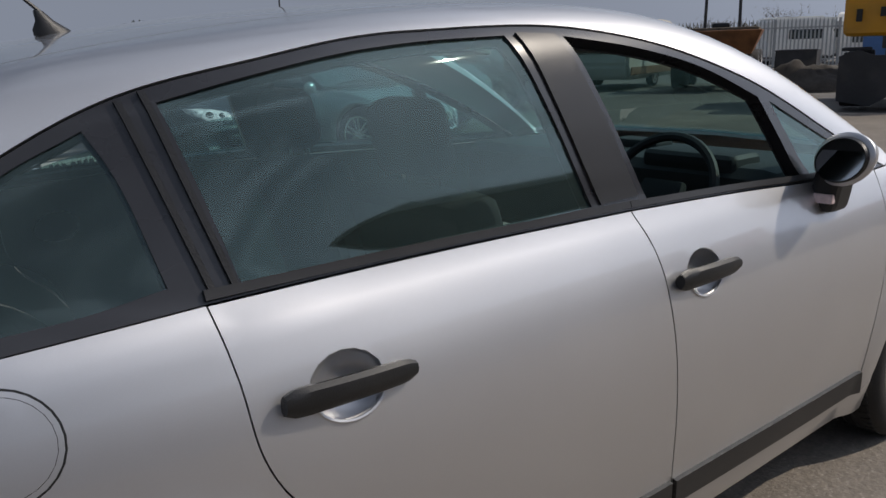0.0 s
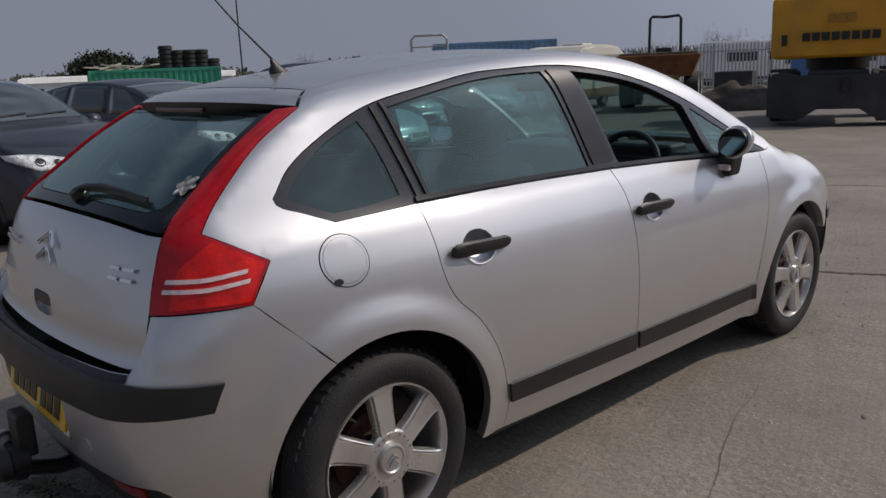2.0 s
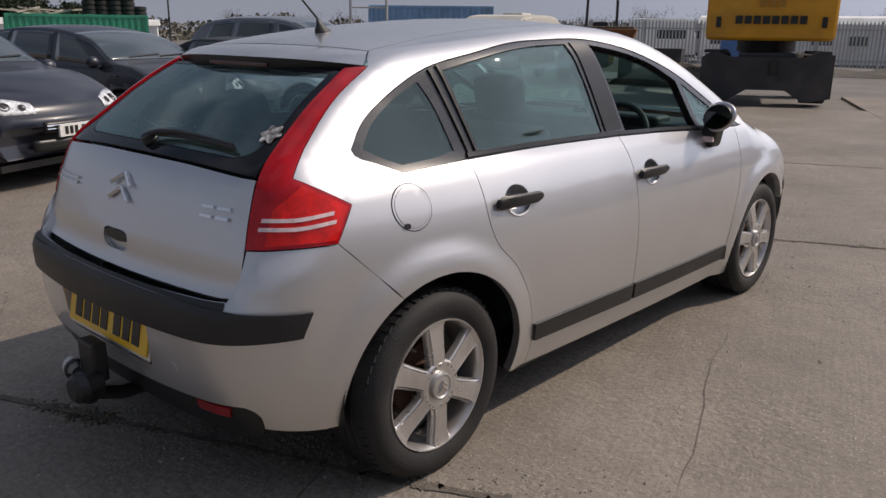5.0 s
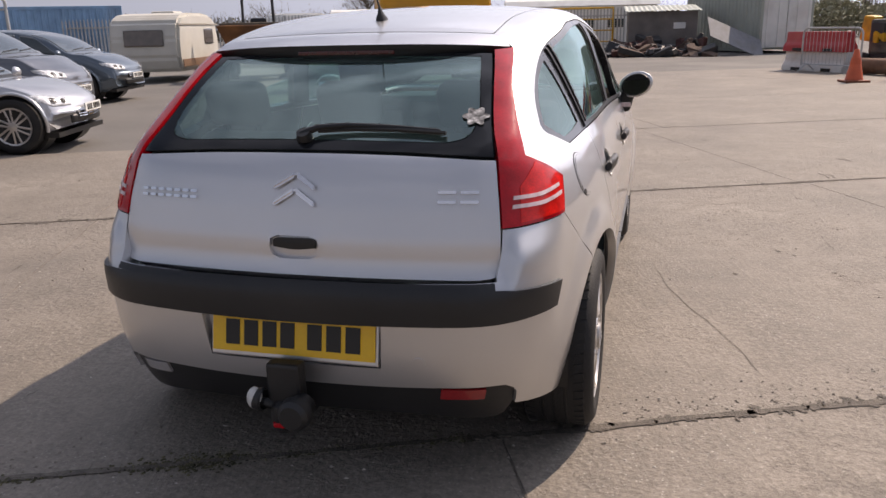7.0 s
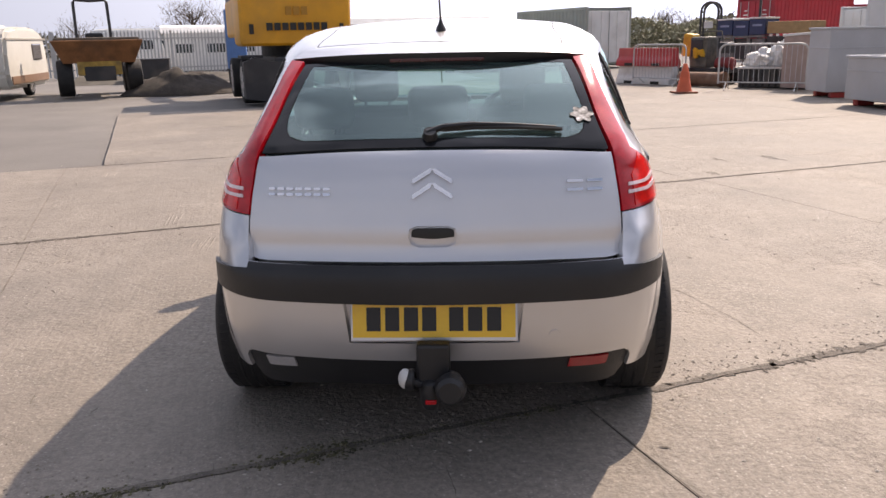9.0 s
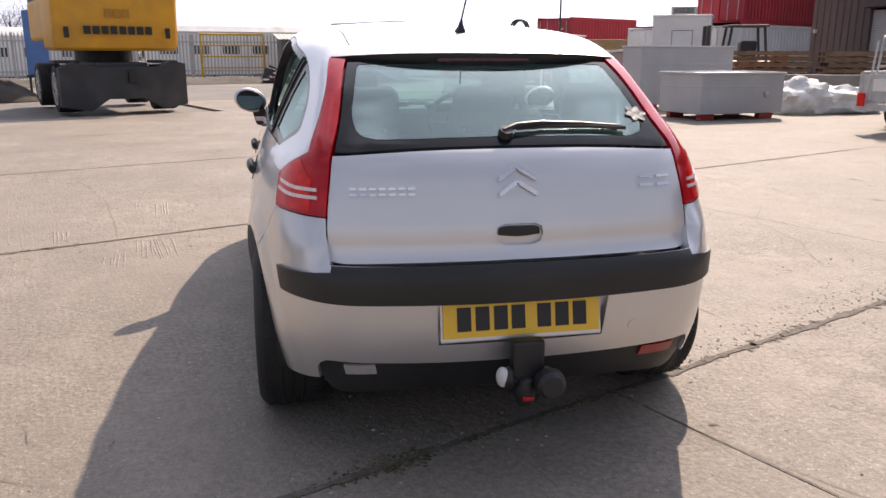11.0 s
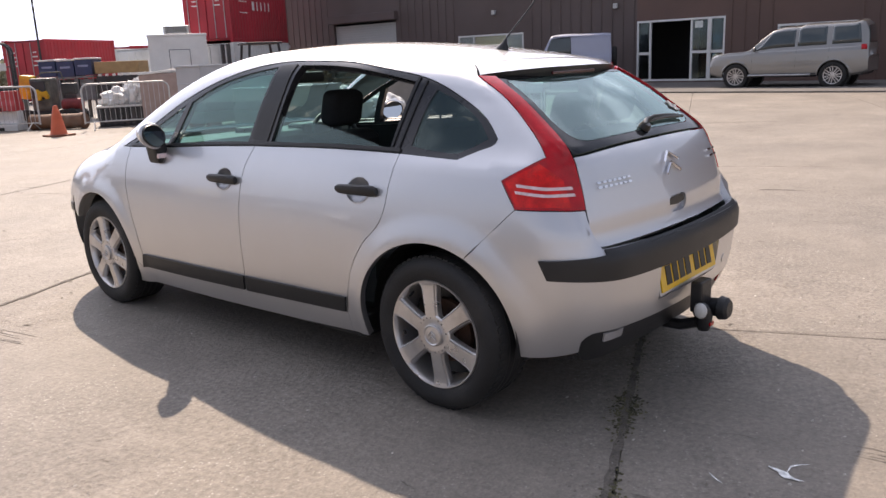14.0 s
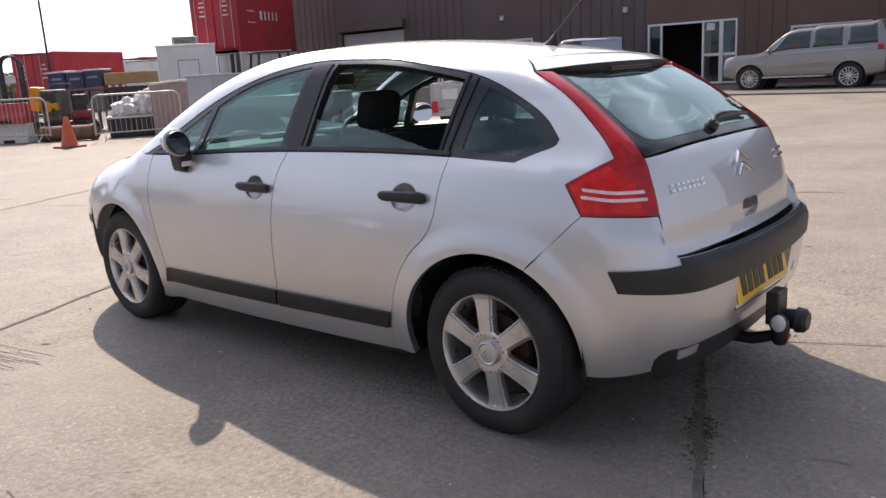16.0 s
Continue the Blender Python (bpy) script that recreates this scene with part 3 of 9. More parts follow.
def raked_ridges():
    """Bunches of parallel ridges where the rake dug into the wet concrete, ragged along their length."""
    rng = np.random.default_rng(57)
    verts, faces = [], []
    bunches = [(-1.53, 2.62, -78, 7, 0.62), (-1.66, 2.63, -81, 4, 0.60), (-1.80, 2.30, -82, 5, 0.40), (-2.3, 3.1, -76, 5, 0.5), (-2.6, 1.9, -80, 4, 0.4)]
    for _ in range(26):
        a, r = rng.uniform(0, math.tau), 2.4 + 5.0 * rng.random()
        bunches.append((r * math.cos(a), 1.2 + r * math.sin(a), -76 + rng.normal(0, 7), int(rng.integers(3, 7)), rng.uniform(0.2, 0.55)))
    for x, y, turn, lines, length in bunches:
        c, d = math.cos(radians(turn)), math.sin(radians(turn))
        for k in range(lines):
            off, ln = (k - lines / 2) * rng.uniform(0.020, 0.032), length * rng.uniform(0.45, 1.15)
            start = rng.uniform(-0.5, 0.5) * (length - ln) - ln / 2
            n, o, shift = max(4, int(ln / 0.025)), len(verts), 0.0
            for i in range(n + 1):
                shift += rng.normal(0, 0.0008)
                q = start + ln * i / n
                swell = min(1.0, i / 3, (n - i) / 3) * rng.uniform(0.45, 1.1)
                for e, up in ((-0.008, -0.001), (-0.002, 0.0042 * swell), (0.004, 0.0034 * swell), (0.009, -0.001)):
                    px, py = x + q * c - (off + shift + e) * d, y + q * d + (off + shift + e) * c
                    verts.append((px, py, float(ground_z(px, py)) + up))
            for i in range(n):
                for j in range(3):
                    a = o + 4 * i + j
                    faces.append((a, a + 4, a + 5, a + 1))
    tagged(raw("raked_ridges", verts, faces, CONCRETE), "ragged parallel ridges raked into the pale concrete", "ridges", kind="stuff")


raked_ridges()


def pale_chips():
    """Pale stones of the aggregate standing out of the worn surface, coloured to imitate sun glints."""
    rng = np.random.default_rng(71)
    verts, faces = [], []
    for k in range(2600):
        a, r = rng.uniform(0, math.tau), 1.0 + 6.0 * rng.random() ** 0.8
        x, y = r * math.cos(a), 1.2 + r * math.sin(a)
        if noise.noise((x * 0.9, y * 0.9, 6.0)) + rng.normal(0, 0.3) < 0.0:
            continue
        s, z, o, n = rng.uniform(0.0025, 0.0085), float(ground_z(x, y)), len(verts), 5
        lean = rng.uniform(0, math.tau)
        for i in range(n):
            w = s * rng.uniform(0.6, 1.3)
            verts.append((x + w * math.cos(lean + i * math.tau / n) * 1.3, y + w * math.sin(lean + i * math.tau / n) * 0.9, z - 0.0005))
        for i in range(n):
            w = s * rng.uniform(0.3, 0.6)
            verts.append((x + w * math.cos(lean + i * math.tau / n) * 1.3, y + w * math.sin(lean + i * math.tau / n) * 0.9, z + s * rng.uniform(0.25, 0.65)))
        faces += [(o + i, o + (i + 1) % n, o + n + (i + 1) % n, o + n + i) for i in range(n)] + [tuple(range(o + n, o + 2 * n))]
    tagged(raw("pale_chips", verts, faces, CHIPS), "pale aggregate stones with sun glints put into their colour", "aggregate", kind="stuff")


# stone colour kept pale to stand in for glints on the lumps
CHIPS = material("pale_glint_stone", (0.40, 0.36, 0.31), 0.4, spread=0.35, scale=30, fine=120, bump=0.1)
pale_chips()


def crumbled_edges():
    """Ragged flakes broken out along the bay joints and cracks, dark where the grit shows."""
    rng = np.random.default_rng(41)
    verts, faces = [], []
    lines = [((0.25, 8.5), -0.43, 0.026, 1100), ((-7.5, 9.0), 3.41, 0.024, 1900), ((-2.0, 9.0), 7.25, 0.025, 300), ((-4.6, 0.3), -0.42, 0.016, 220), ((-6.0, 8.0), -4.27, 0.022, 260)]
    for (u0, u1), v0, wide, count in lines:
        for k in range(count):
            u = rng.uniform(u0, u1)
            if noise.noise((u * 1.3, v0, 3.0)) + rng.normal(0, 0.25) < -0.05:
                continue
            v = v0 + rng.normal(0, wide * 0.55) * (1 + max(0.0, noise.noise((u * 2.1, v0, 9.0))))
            q = JOINT_DIR * u + JOINT_ACROSS * v
            size, turn, n, o = rng.uniform(0.004, 0.015) * (1 if rng.random() < 0.9 else 2.0), rng.uniform(0, math.tau), 9, len(verts)
            for i in range(n):
                r, a = size * rng.uniform(0.45, 1.25), i * math.tau / n
                x, y = r * math.cos(a) * 1.5, r * math.sin(a) * 0.8
                verts.append((q.x + x * math.cos(turn) - y * math.sin(turn), q.y + x * math.sin(turn) + y * math.cos(turn), 0.0036 + 0.00005 * (k % 9)))
            faces.append(tuple(range(o, o + n)))
    tagged(raw("crumbled_edge", verts, faces, SPALL), "dark crumbled flakes along broken concrete joints", "crumbled concrete", kind="stuff")


crumbled_edges()


# ---- the silver hatchback: its outer form ----
def curve(v, knots):
    """Smooth value at v of a curve through knots (position, value)."""
    xs = np.array([k[0] for k in knots], float)
    ys = np.array([k[1] for k in knots], float)
    d = np.diff(ys) / np.diff(xs)
    m = np.concatenate([[d[0]], (d[1:] + d[:-1]) / 2, [d[-1]]])
    flat = np.concatenate([[False], d[1:] * d[:-1] <= 0, [False]])
    m[flat] = 0
    v = np.clip(np.asarray(v, float), xs[0], xs[-1])
    i = np.clip(np.searchsorted(xs, v, side="right") - 1, 0, len(xs) - 2)
    h = xs[i + 1] - xs[i]
    t = (v - xs[i]) / h
    return ((1 + 2 * t) * (1 - t) ** 2 * ys[i] + t * (1 - t) ** 2 * h * m[i]
            + t * t * (3 - 2 * t) * ys[i + 1] + t * t * (t - 1) * h * m[i + 1])


WIDTH = [(0.15, 0.78), (0.25, 0.82), (0.36, 0.850), (0.50, 0.868), (0.62, 0.872), (0.75, 0.864), (0.86, 0.843), (0.95, 0.812),
         (1.02, 0.782), (1.10, 0.762), (1.20, 0.737), (1.30, 0.705), (1.38, 0.675), (1.50, 0.62)]
TAIL = [(0.15, -0.58), (0.30, -0.655), (0.42, -0.695), (0.55, -0.712), (0.64, -0.718), (0.72, -0.665), (0.80, -0.630), (0.90, -0.600),
        (0.975, -0.568), (1.02, -0.535), (1.07, -0.47), (1.12, -0.40), (1.20, -0.288), (1.29, -0.135), (1.40, 0.06)]
NOSE = [(0.15, 3.38), (0.30, 3.44), (0.45, 3.47), (0.60, 3.46), (0.75, 3.40), (0.90, 3.30)]
ROOF = [(-0.75, 1.20), (-0.40, 1.29), (-0.10, 1.345), (0.24, 1.402), (0.65, 1.448), (1.05, 1.466), (1.45, 1.440), (1.80, 1.352),
        (2.15, 1.215), (2.45, 1.075), (2.65, 0.995), (2.85, 0.950), (3.10, 0.890), (3.30, 0.815), (3.50, 0.68)]


def smax(a, b, k):
    h = np.clip(0.5 + 0.5 * (a - b) / k, 0, 1)
    return b + (a - b) * h + k * h * (1 - h)


def field(x, y, z):
    """Below zero inside the car's outer form, above zero outside."""
    x = np.abs(x)
    back = np.clip(0.55 - y, 0, None)
    fore = np.clip(y - 2.25, 0, None)
    up = np.clip((z - 0.95) / 0.25, 0, 1)
    w = curve(z, WIDTH) - (0.118 + 0.057 * up) * back ** 2 - 0.085 * fore ** 2 - 0.035 * up * np.clip(y - 1.3, 0, 1.2) ** 2
    # the rear pillars lean in more than the doors
    aft = np.clip((0.55 - y) / 0.6, 0, 1)
    aft = aft * aft * (3 - 2 * aft)
    w = w - 0.24 * aft * np.clip(z - 0.98, 0, 0.5)
    for yc in (0.0, 2.608):
        r = np.hypot(y - yc, z - 0.32)
        lip = np.clip((0.485 - r) / 0.105, 0, 1)
        w = w + 0.017 * lip * lip * (3 - 2 * lip)
    side = x - w
    rear = curve(z, TAIL) + 0.135 * x ** 2 + 0.28 * np.clip(x - 0.45, 0, None) ** 2 - y
    corner = np.clip((x - 0.607) / 0.055, 0, 1)
    rear = rear - 0.040 * corner * corner * (3 - 2 * corner) * np.exp(-((z - 0.745) / 0.065) ** 2)
    front = y - curve(z, NOSE) + 0.35 * x ** 2
    top = (z - curve(y, ROOF) + 0.10 * x ** 2) * 0.93
    f = smax(side, rear, 0.18 - 0.11 * np.clip((z - 0.95) / 0.1, 0, 1))
    f = smax(f, front, 0.25)
    return smax(f, top, np.where(y > 2.4, 0.16, 0.11 - 0.05 * aft))


def solve(fn, lo, hi):
    """Where fn, below zero at lo and above it at hi, crosses zero."""
    lo, hi = np.array(lo, float), np.array(hi, float)
    for _ in range(34):
        mid = (lo + hi) / 2
        inside = fn(mid) < 0
        lo, hi = np.where(inside, mid, lo), np.where(inside, hi, mid)
    return (lo + hi) / 2


AXIS_Y = 1.1


def skin_round(a, z):
    """The point of the skin at the bearing a (0: dead astern, positive to the car's right) and height z."""
    a, z = np.broadcast_arrays(np.asarray(a, float), np.asarray(z, float))
    s, c = np.sin(a), -np.cos(a)
    r = solve(lambda r: field(s * r, AXIS_Y + c * r, z), np.full(a.shape, 0.02), np.full(a.shape, 3.5))
    return np.stack([s * r, AXIS_Y + c * r, z], -1)


from mathutils import geometry


def S(y, z):
    """Point of the car's right flank."""
    return np.array([float(solve(lambda x: field(x, y, z), 0.05, 1.3)), y, z])


def R(x, z):
    """Point of the car's tail."""
    return np.array([x, float(-solve(lambda q: field(x, -q, z), -1.1, 1.2)), z])


def T(x, y):
    """Point of the car's upper side."""
    return np.array([x, y, float(solve(lambda z: field(x, y, z), 0.6, 1.7))])


def flip(p):
    return np.array([-p[0], p[1], p[2]])


def mirrored(runs):
    """The same outline on the car's left, running the other way round."""
    return [[flip(p) for p in run[::-1]] for run in runs[::-1]]


TUBE_Z = 0.70


def to_tube(p):
    return np.array([p[1], math.atan2(p[2] - TUBE_Z, p[0]) * 0.75])


def from_tube(q):
    y, b = q[:, 0], q[:, 1] / 0.75
    c, s = np.cos(b), np.sin(b)
    r = solve(lambda r: field(c * r, y, TUBE_Z + s * r), np.full(len(q), 0.02), np.full(len(q), 1.6))
    return np.stack([c * r, y, TUBE_Z + s * r], -1)


def to_round(p):
    return np.array([math.atan2(p[0], AXIS_Y - p[1]) * 1.5, p[2]])


def from_round(q):
    return skin_round(q[:, 0] / 1.5, q[:, 1])


def normals(p):
    e = 1e-3
    g = np.stack([field(p[:, 0] + d[0], p[:, 1] + d[1], p[:, 2] + d[2]) - field(p[:, 0] - d[0], p[:, 1] - d[1], p[:, 2] - d[2])
                  for d in np.eye(3) * e], -1)
    return g / np.linalg.norm(g, axis=1, keepdims=True)


def sample(runs, to, step):
    """A closed outline in the flat plane of a projection; each run is a smooth curve through its points, with corners between runs."""
    out = []
    for run in runs:
        q = np.array([to(p) for p in run])
        seg = np.linalg.norm(np.diff(q, axis=0), axis=1)
        t = np.concatenate([[0], np.cumsum(seg)])
        n = max(1, int(math.ceil(t[-1] / step)))
        ts = np.linspace(0, t[-1], n + 1)[:-1]
        if len(run) == 2:
            out.append(q[0] + (q[1] - q[0]) * (ts / t[-1])[:, None])
        else:
            out.append(np.stack([curve(ts, list(zip(t, q[:, k]))) for k in (0, 1)], -1))
    return np.concatenate(out)


def area(q):
    return 0.5 * np.sum(q[:, 0] * np.roll(q[:, 1], -1) - np.roll(q[:, 0], -1) * q[:, 1])


def inset(q, d):
    """Shrinks an anticlockwise outline by d."""
    e = np.roll(q, -1, 0) - q
    e /= np.linalg.norm(e, axis=1, keepdims=True) + 1e-12
    n1 = np.stack([-e[:, 1], e[:, 0]], -1)
    n0 = np.roll(n1, 1, 0)
    m = n0 + n1
    m /= np.maximum(np.sum(m * m, 1, keepdims=True), 0.6) / 2
    return q + m * d


def within(pts, q):
    x, y = pts[:, 0][:, None], pts[:, 1][:, None]
    a, b = q, np.roll(q, -1, 0)
    cross = (a[:, 1] > y) != (b[:, 1] > y)
    at = (b[:, 0] - a[:, 0]) * (y - a[:, 1]) / np.where(b[:, 1] == a[:, 1], 1e-9, b[:, 1] - a[:, 1]) + a[:, 0]
    return (np.sum(cross & (x < at), 1) % 2) == 1


def clear_of(pts, q, d):
    keep = np.ones(len(pts), bool)
    for i in range(0, len(q), 64):
        keep &= np.min(np.linalg.norm(pts[:, None] - q[None, i:i + 64], axis=2), 1) > d
    return keep


def panel_mesh(runs, kind="tube", holes=(), step=0.03, gap=0.0, off=0.0, depth=0.02):
    """Points and faces of a body panel cut to an outline and laid on the car's form, with turned-in edges."""
    to, fro = (to_tube, from_tube) if kind == "tube" else (to_round, from_round)
    outer = sample(runs, to, step * 0.8)
    if area(outer) < 0:
        outer = outer[::-1]
    if gap:
        outer = inset(outer, gap)
    rings = [outer]
    for h in holes:
        q = sample(h, to, step * 0.8)
        if area(q) < 0:
            q = q[::-1]
        rings.append(inset(q, -gap) if gap else q)
    lo, hi = outer.min(0), outer.max(0)
    gx, gy = np.meshgrid(np.arange(lo[0], hi[0], step), np.arange(lo[1], hi[1], step), indexing="ij")
    gx = gx + (np.arange(gx.shape[1]) % 2) * step / 2
    grid = np.stack([gx.ravel(), gy.ravel()], -1)
    grid = grid[within(grid, outer)]
    for q in rings[1:]:
        grid = grid[~within(grid, q)]
    for q in rings:
        if len(grid):
            grid = grid[clear_of(grid, q, step * 0.45)]
    pts = np.concatenate(rings + [grid])
    edges, o = [], 0
    for q in rings:
        edges += [(o + i, o + (i + 1) % len(q)) for i in range(len(q))]
        o += len(q)
    res = geometry.delaunay_2d_cdt([Vector(p) for p in pts], edges, [], 0, 1e-6)
    flat = np.array([tuple(v) for v in res[0]])
    tri = np.array([f for f in res[2] if len(f) == 3])
    mid = flat[tri].mean(1)
    keep = within(mid, outer)
    for q in rings[1:]:
        keep &= ~within(mid, q)
    tri = tri[keep]
    p = fro(flat)
    nrm = normals(p)
    verts = p + nrm * off
    a, b, c = (verts[tri[:, i]] for i in range(3))
    if len(tri) and np.sum(np.cross(b - a, c - a) * nrm[tri[:, 0]]) < 0:
        tri = tri[:, ::-1]
    faces = [tuple(int(i) for i in t) for t in tri]
    count = len(faces)
    verts = [tuple(v) for v in verts]
    vn = [tuple(v) for v in nrm]
    for k, q in enumerate(rings):
        e = fro(q)
        en = normals(e)
        o = len(verts)
        verts += [tuple(v) for v in e + en * off] + [tuple(v) for v in e + en * (off - depth)]
        n = len(q)
        for i in range(n):
            j = (i + 1) % n
            f = (o + i, o + n + i, o + n + j, o + j)
            faces.append(f if k == 0 else f[::-1])
    return verts, faces, count, vn


def panel(name, runs, mat, parent, label="", **kw):
    v, f, c, vn = panel_mesh(runs, **kw)
    return raw(name, v, f, mat, parent, label, smooth=c, vn=vn)


def panel_sides(name, runs, mat, parents, label="", sides="RL", **kw):
    """The panel on the car's right and its mirror image on the left."""
    v, f, c, vn = panel_mesh(runs, **kw)
    out = {}
    for s in sides:
        par = parents[s] if isinstance(parents, dict) else parents
        if s == "R":
            out[s] = raw(name, v, f, mat, par, label, smooth=c, vn=vn)
        else:
            out[s] = raw(name, [(-a, b, d) for a, b, d in v], [t[::-1] for t in f], mat, par, label, smooth=c, vn=[(-a, b, d) for a, b, d in vn])
    return out


car = thing("hatchback_car", "silver five-door hatchback with open and half-lowered windows on concrete", "car")

# outlines shared by neighbouring panels
ARCH = 0.366


def arch(yc, a0, a1, n=12, r=ARCH):
    return [S(yc + r * math.cos(radians(a0 + (a1 - a0) * i / n)), 0.318 + r * math.sin(radians(a0 + (a1 - a0) * i / n))) for i in range(n + 1)]


lamp_low = [S(-0.353, 0.833), S(-0.476, 0.830), R(0.603, 0.824)]
lamp_tip = [S(-0.353, 0.833), S(-0.284, 0.932)]
lamp_shoulder = [S(-0.284, 0.932), S(-0.350, 0.972), S(-0.418, 1.012)]
lamp_outer = [S(-0.418, 1.012), S(-0.392, 1.045), S(-0.335, 1.100), S(-0.197, 1.212), S(-0.040, 1.302)]
lamp_inner = [R(0.603, 0.824), R(0.590, 0.93), R(0.577, 1.015), R(0.552, 1.082), R(0.522, 1.195), R(0.490, 1.296)]
roof_seam = [T(0.465, 0.040), T(0.468, 0.45), T(0.495, 0.80), T(0.52, 1.2), T(0.545, 1.52)]
screen_edge = [T(0.545, 1.52), T(0.60, 1.72), T(0.655, 1.95), T(0.710, 2.20), T(0.755, 2.42)]
dlo_top = [S(2.31, 0.966), S(2.03, 1.095), S(1.735, 1.224), S(1.47, 1.31), S(1.25, 1.36), S(1.0, 1.388), S(0.65, 1.382), S(0.37, 1.346),
           S(0.13, 1.292), S(-0.02, 1.222), S(-0.147, 1.145), S(-0.216, 1.074)]
dlo_tip = [S(-0.216, 1.074), S(-0.213, 1.058), S(-0.150, 1.030), S(-0.075, 0.998)]
dlo_low = [S(-0.075, 0.998), S(0.05, 1.005), S(0.195, 1.013)]
belt_rear = [S(0.195, 1.013), S(0.63, 1.019), S(1.112, 1.010)]
belt_front = [S(1.112, 1.010), S(1.50, 0.995), S(1.86, 0.976), S(2.23, 0.964)]
belt_tip = [S(2.23, 0.964), S(2.31, 0.966)]
seam_rear = [S(0.195, 1.013), S(0.210, 0.91), S(0.222, 0.80), S(0.254, 0.730), S(0.335, 0.650), S(0.412, 0.53), S(0.462, 0.39), S(0.484, 0.32)]
seam_mid = [S(1.112, 1.010), S(1.152, 0.92), S(1.172, 0.76), S(1.182, 0.58), S(1.195, 0.41), S(1.222, 0.30)]
seam_front = [S(2.23, 0.964), S(2.243, 0.82), S(2.205, 0.60), S(2.172, 0.45), S(2.165, 0.36), S(2.195, 0.28)]
door_low_rear = [S(0.484, 0.32), S(0.85, 0.309), S(1.222, 0.30)]
door_low_front = [S(1.222, 0.30), S(1.7, 0.289), S(2.195, 0.28)]
bump_seam = [S(-0.165, 0.640), S(-0.269, 0.748), S(-0.353, 0.833)]

# body sides: rear quarter, roof rail and windscreen pillar in one
panel_sides("side_panel", [bump_seam, lamp_tip, lamp_shoulder, lamp_outer, [S(-0.040, 1.302), T(0.495, 0.005), T(0.465, 0.040)], roof_seam, screen_edge,
                           [T(0.755, 2.42), S(2.31, 0.966)], dlo_top, dlo_tip, dlo_low, seam_rear, [S(0.484, 0.32), S(0.487, 0.222)], [S(0.487, 0.222), S(0.42, 0.223), S(0.372, 0.229)],
                           [S(0.372, 0.229), S(0.375, 0.27), S(0.376, 0.318)],
                           arch(0.01, 0, 118.5)], SILVER, car, "silver rear quarter and roof rail", gap=0.0009, step=0.026, depth=0.03)
panel_sides("sill", [door_low_rear, door_low_front, [S(2.195, 0.28), S(2.245, 0.318)], [S(2.245, 0.318), S(2.262, 0.24), S(2.30, 0.178)],
                     [S(2.30, 0.178), S(1.77, 0.186), S(0.94, 0.203), S(0.487, 0.222)], [S(0.487, 0.222), S(0.484, 0.32)]],
            SILVER, car, gap=0.0008, depth=0.05)
HANDLES = ((0.372, 0.866), (1.305, 0.852))
bowl_rear, bowl_front = [[S(y + 0.064 * math.cos(a * math.tau / 24), z - 0.002 + 0.050 * math.sin(a * math.tau / 24)) for a in range(25)] for y, z in HANDLES]
rear_doors = panel_sides("rear_door", [belt_rear, seam_mid, door_low_rear[::-1], seam_rear[::-1]], SILVER, car, "silver rear door", holes=[[bowl_rear]], gap=0.0019, step=0.028, depth=0.04)
front_doors = panel_sides("front_door", [belt_front, seam_front, door_low_front[::-1], seam_mid[::-1]], SILVER, car, "silver front door", holes=[[bowl_front]], gap=0.0019, step=0.028, depth=0.04)

# front wings, bonnet, front bumper
wing_top = [S(2.31, 0.966), T(0.755, 2.42), T(0.735, 2.60), T(0.715, 2.80), T(0.66, 3.05)]
wing_nose = [T(0.66, 3.05), S(3.02, 0.66), S(2.935, 0.52)]
panel_sides("front_wing", [seam_front[::-1][0:1] + seam_front[::-1][1:], [S(2.23, 0.964), S(2.31, 0.966)], wing_top, wing_nose,
                           [S(2.935, 0.52)] + arch(2.608, 30, 180)[0:], [S(2.242, 0.318), S(2.195, 0.28)]], SILVER, car, "silver front wing", gap=0.0022, depth=0.03)
screen_low = [T(0.755, 2.42), T(0.60, 2.545), T(0.35, 2.62), T(0.0, 2.65), T(-0.35, 2.62), T(-0.60, 2.545), T(-0.755, 2.42)]
screen_top = [T(-0.545, 1.52), T(-0.3, 1.545), T(0.0, 1.555), T(0.3, 1.545), T(0.545, 1.52)]
bonnet_front = [T(-0.66, 3.05), T(-0.4, 3.20), T(0.0, 3.26), T(0.4, 3.20), T(0.66, 3.05)]
panel("bonnet", [screen_low, [flip(p) for p in wing_top[1:]], bonnet_front, wing_top[1:][::-1]], SILVER, car, "silver bonnet", gap=0.0022, step=0.05)
panel("windscreen", [screen_edge, screen_low, [flip(p) for p in screen_edge[::-1]], screen_top], GLASS_CAR, car, "green tinted windscreen", gap=0.004, off=-0.004, step=0.05, depth=0.006)
roof_back = [T(0.465, 0.040), T(0.25, 0.025), T(0.0, 0.02), T(-0.25, 0.025), T(-0.465, 0.040)]
panel("roof_panel", [roof_seam[::-1], roof_back, [flip(p) for p in roof_seam], screen_top], SILVER, car, "silver roof panel", gap=0.0026, step=0.04)


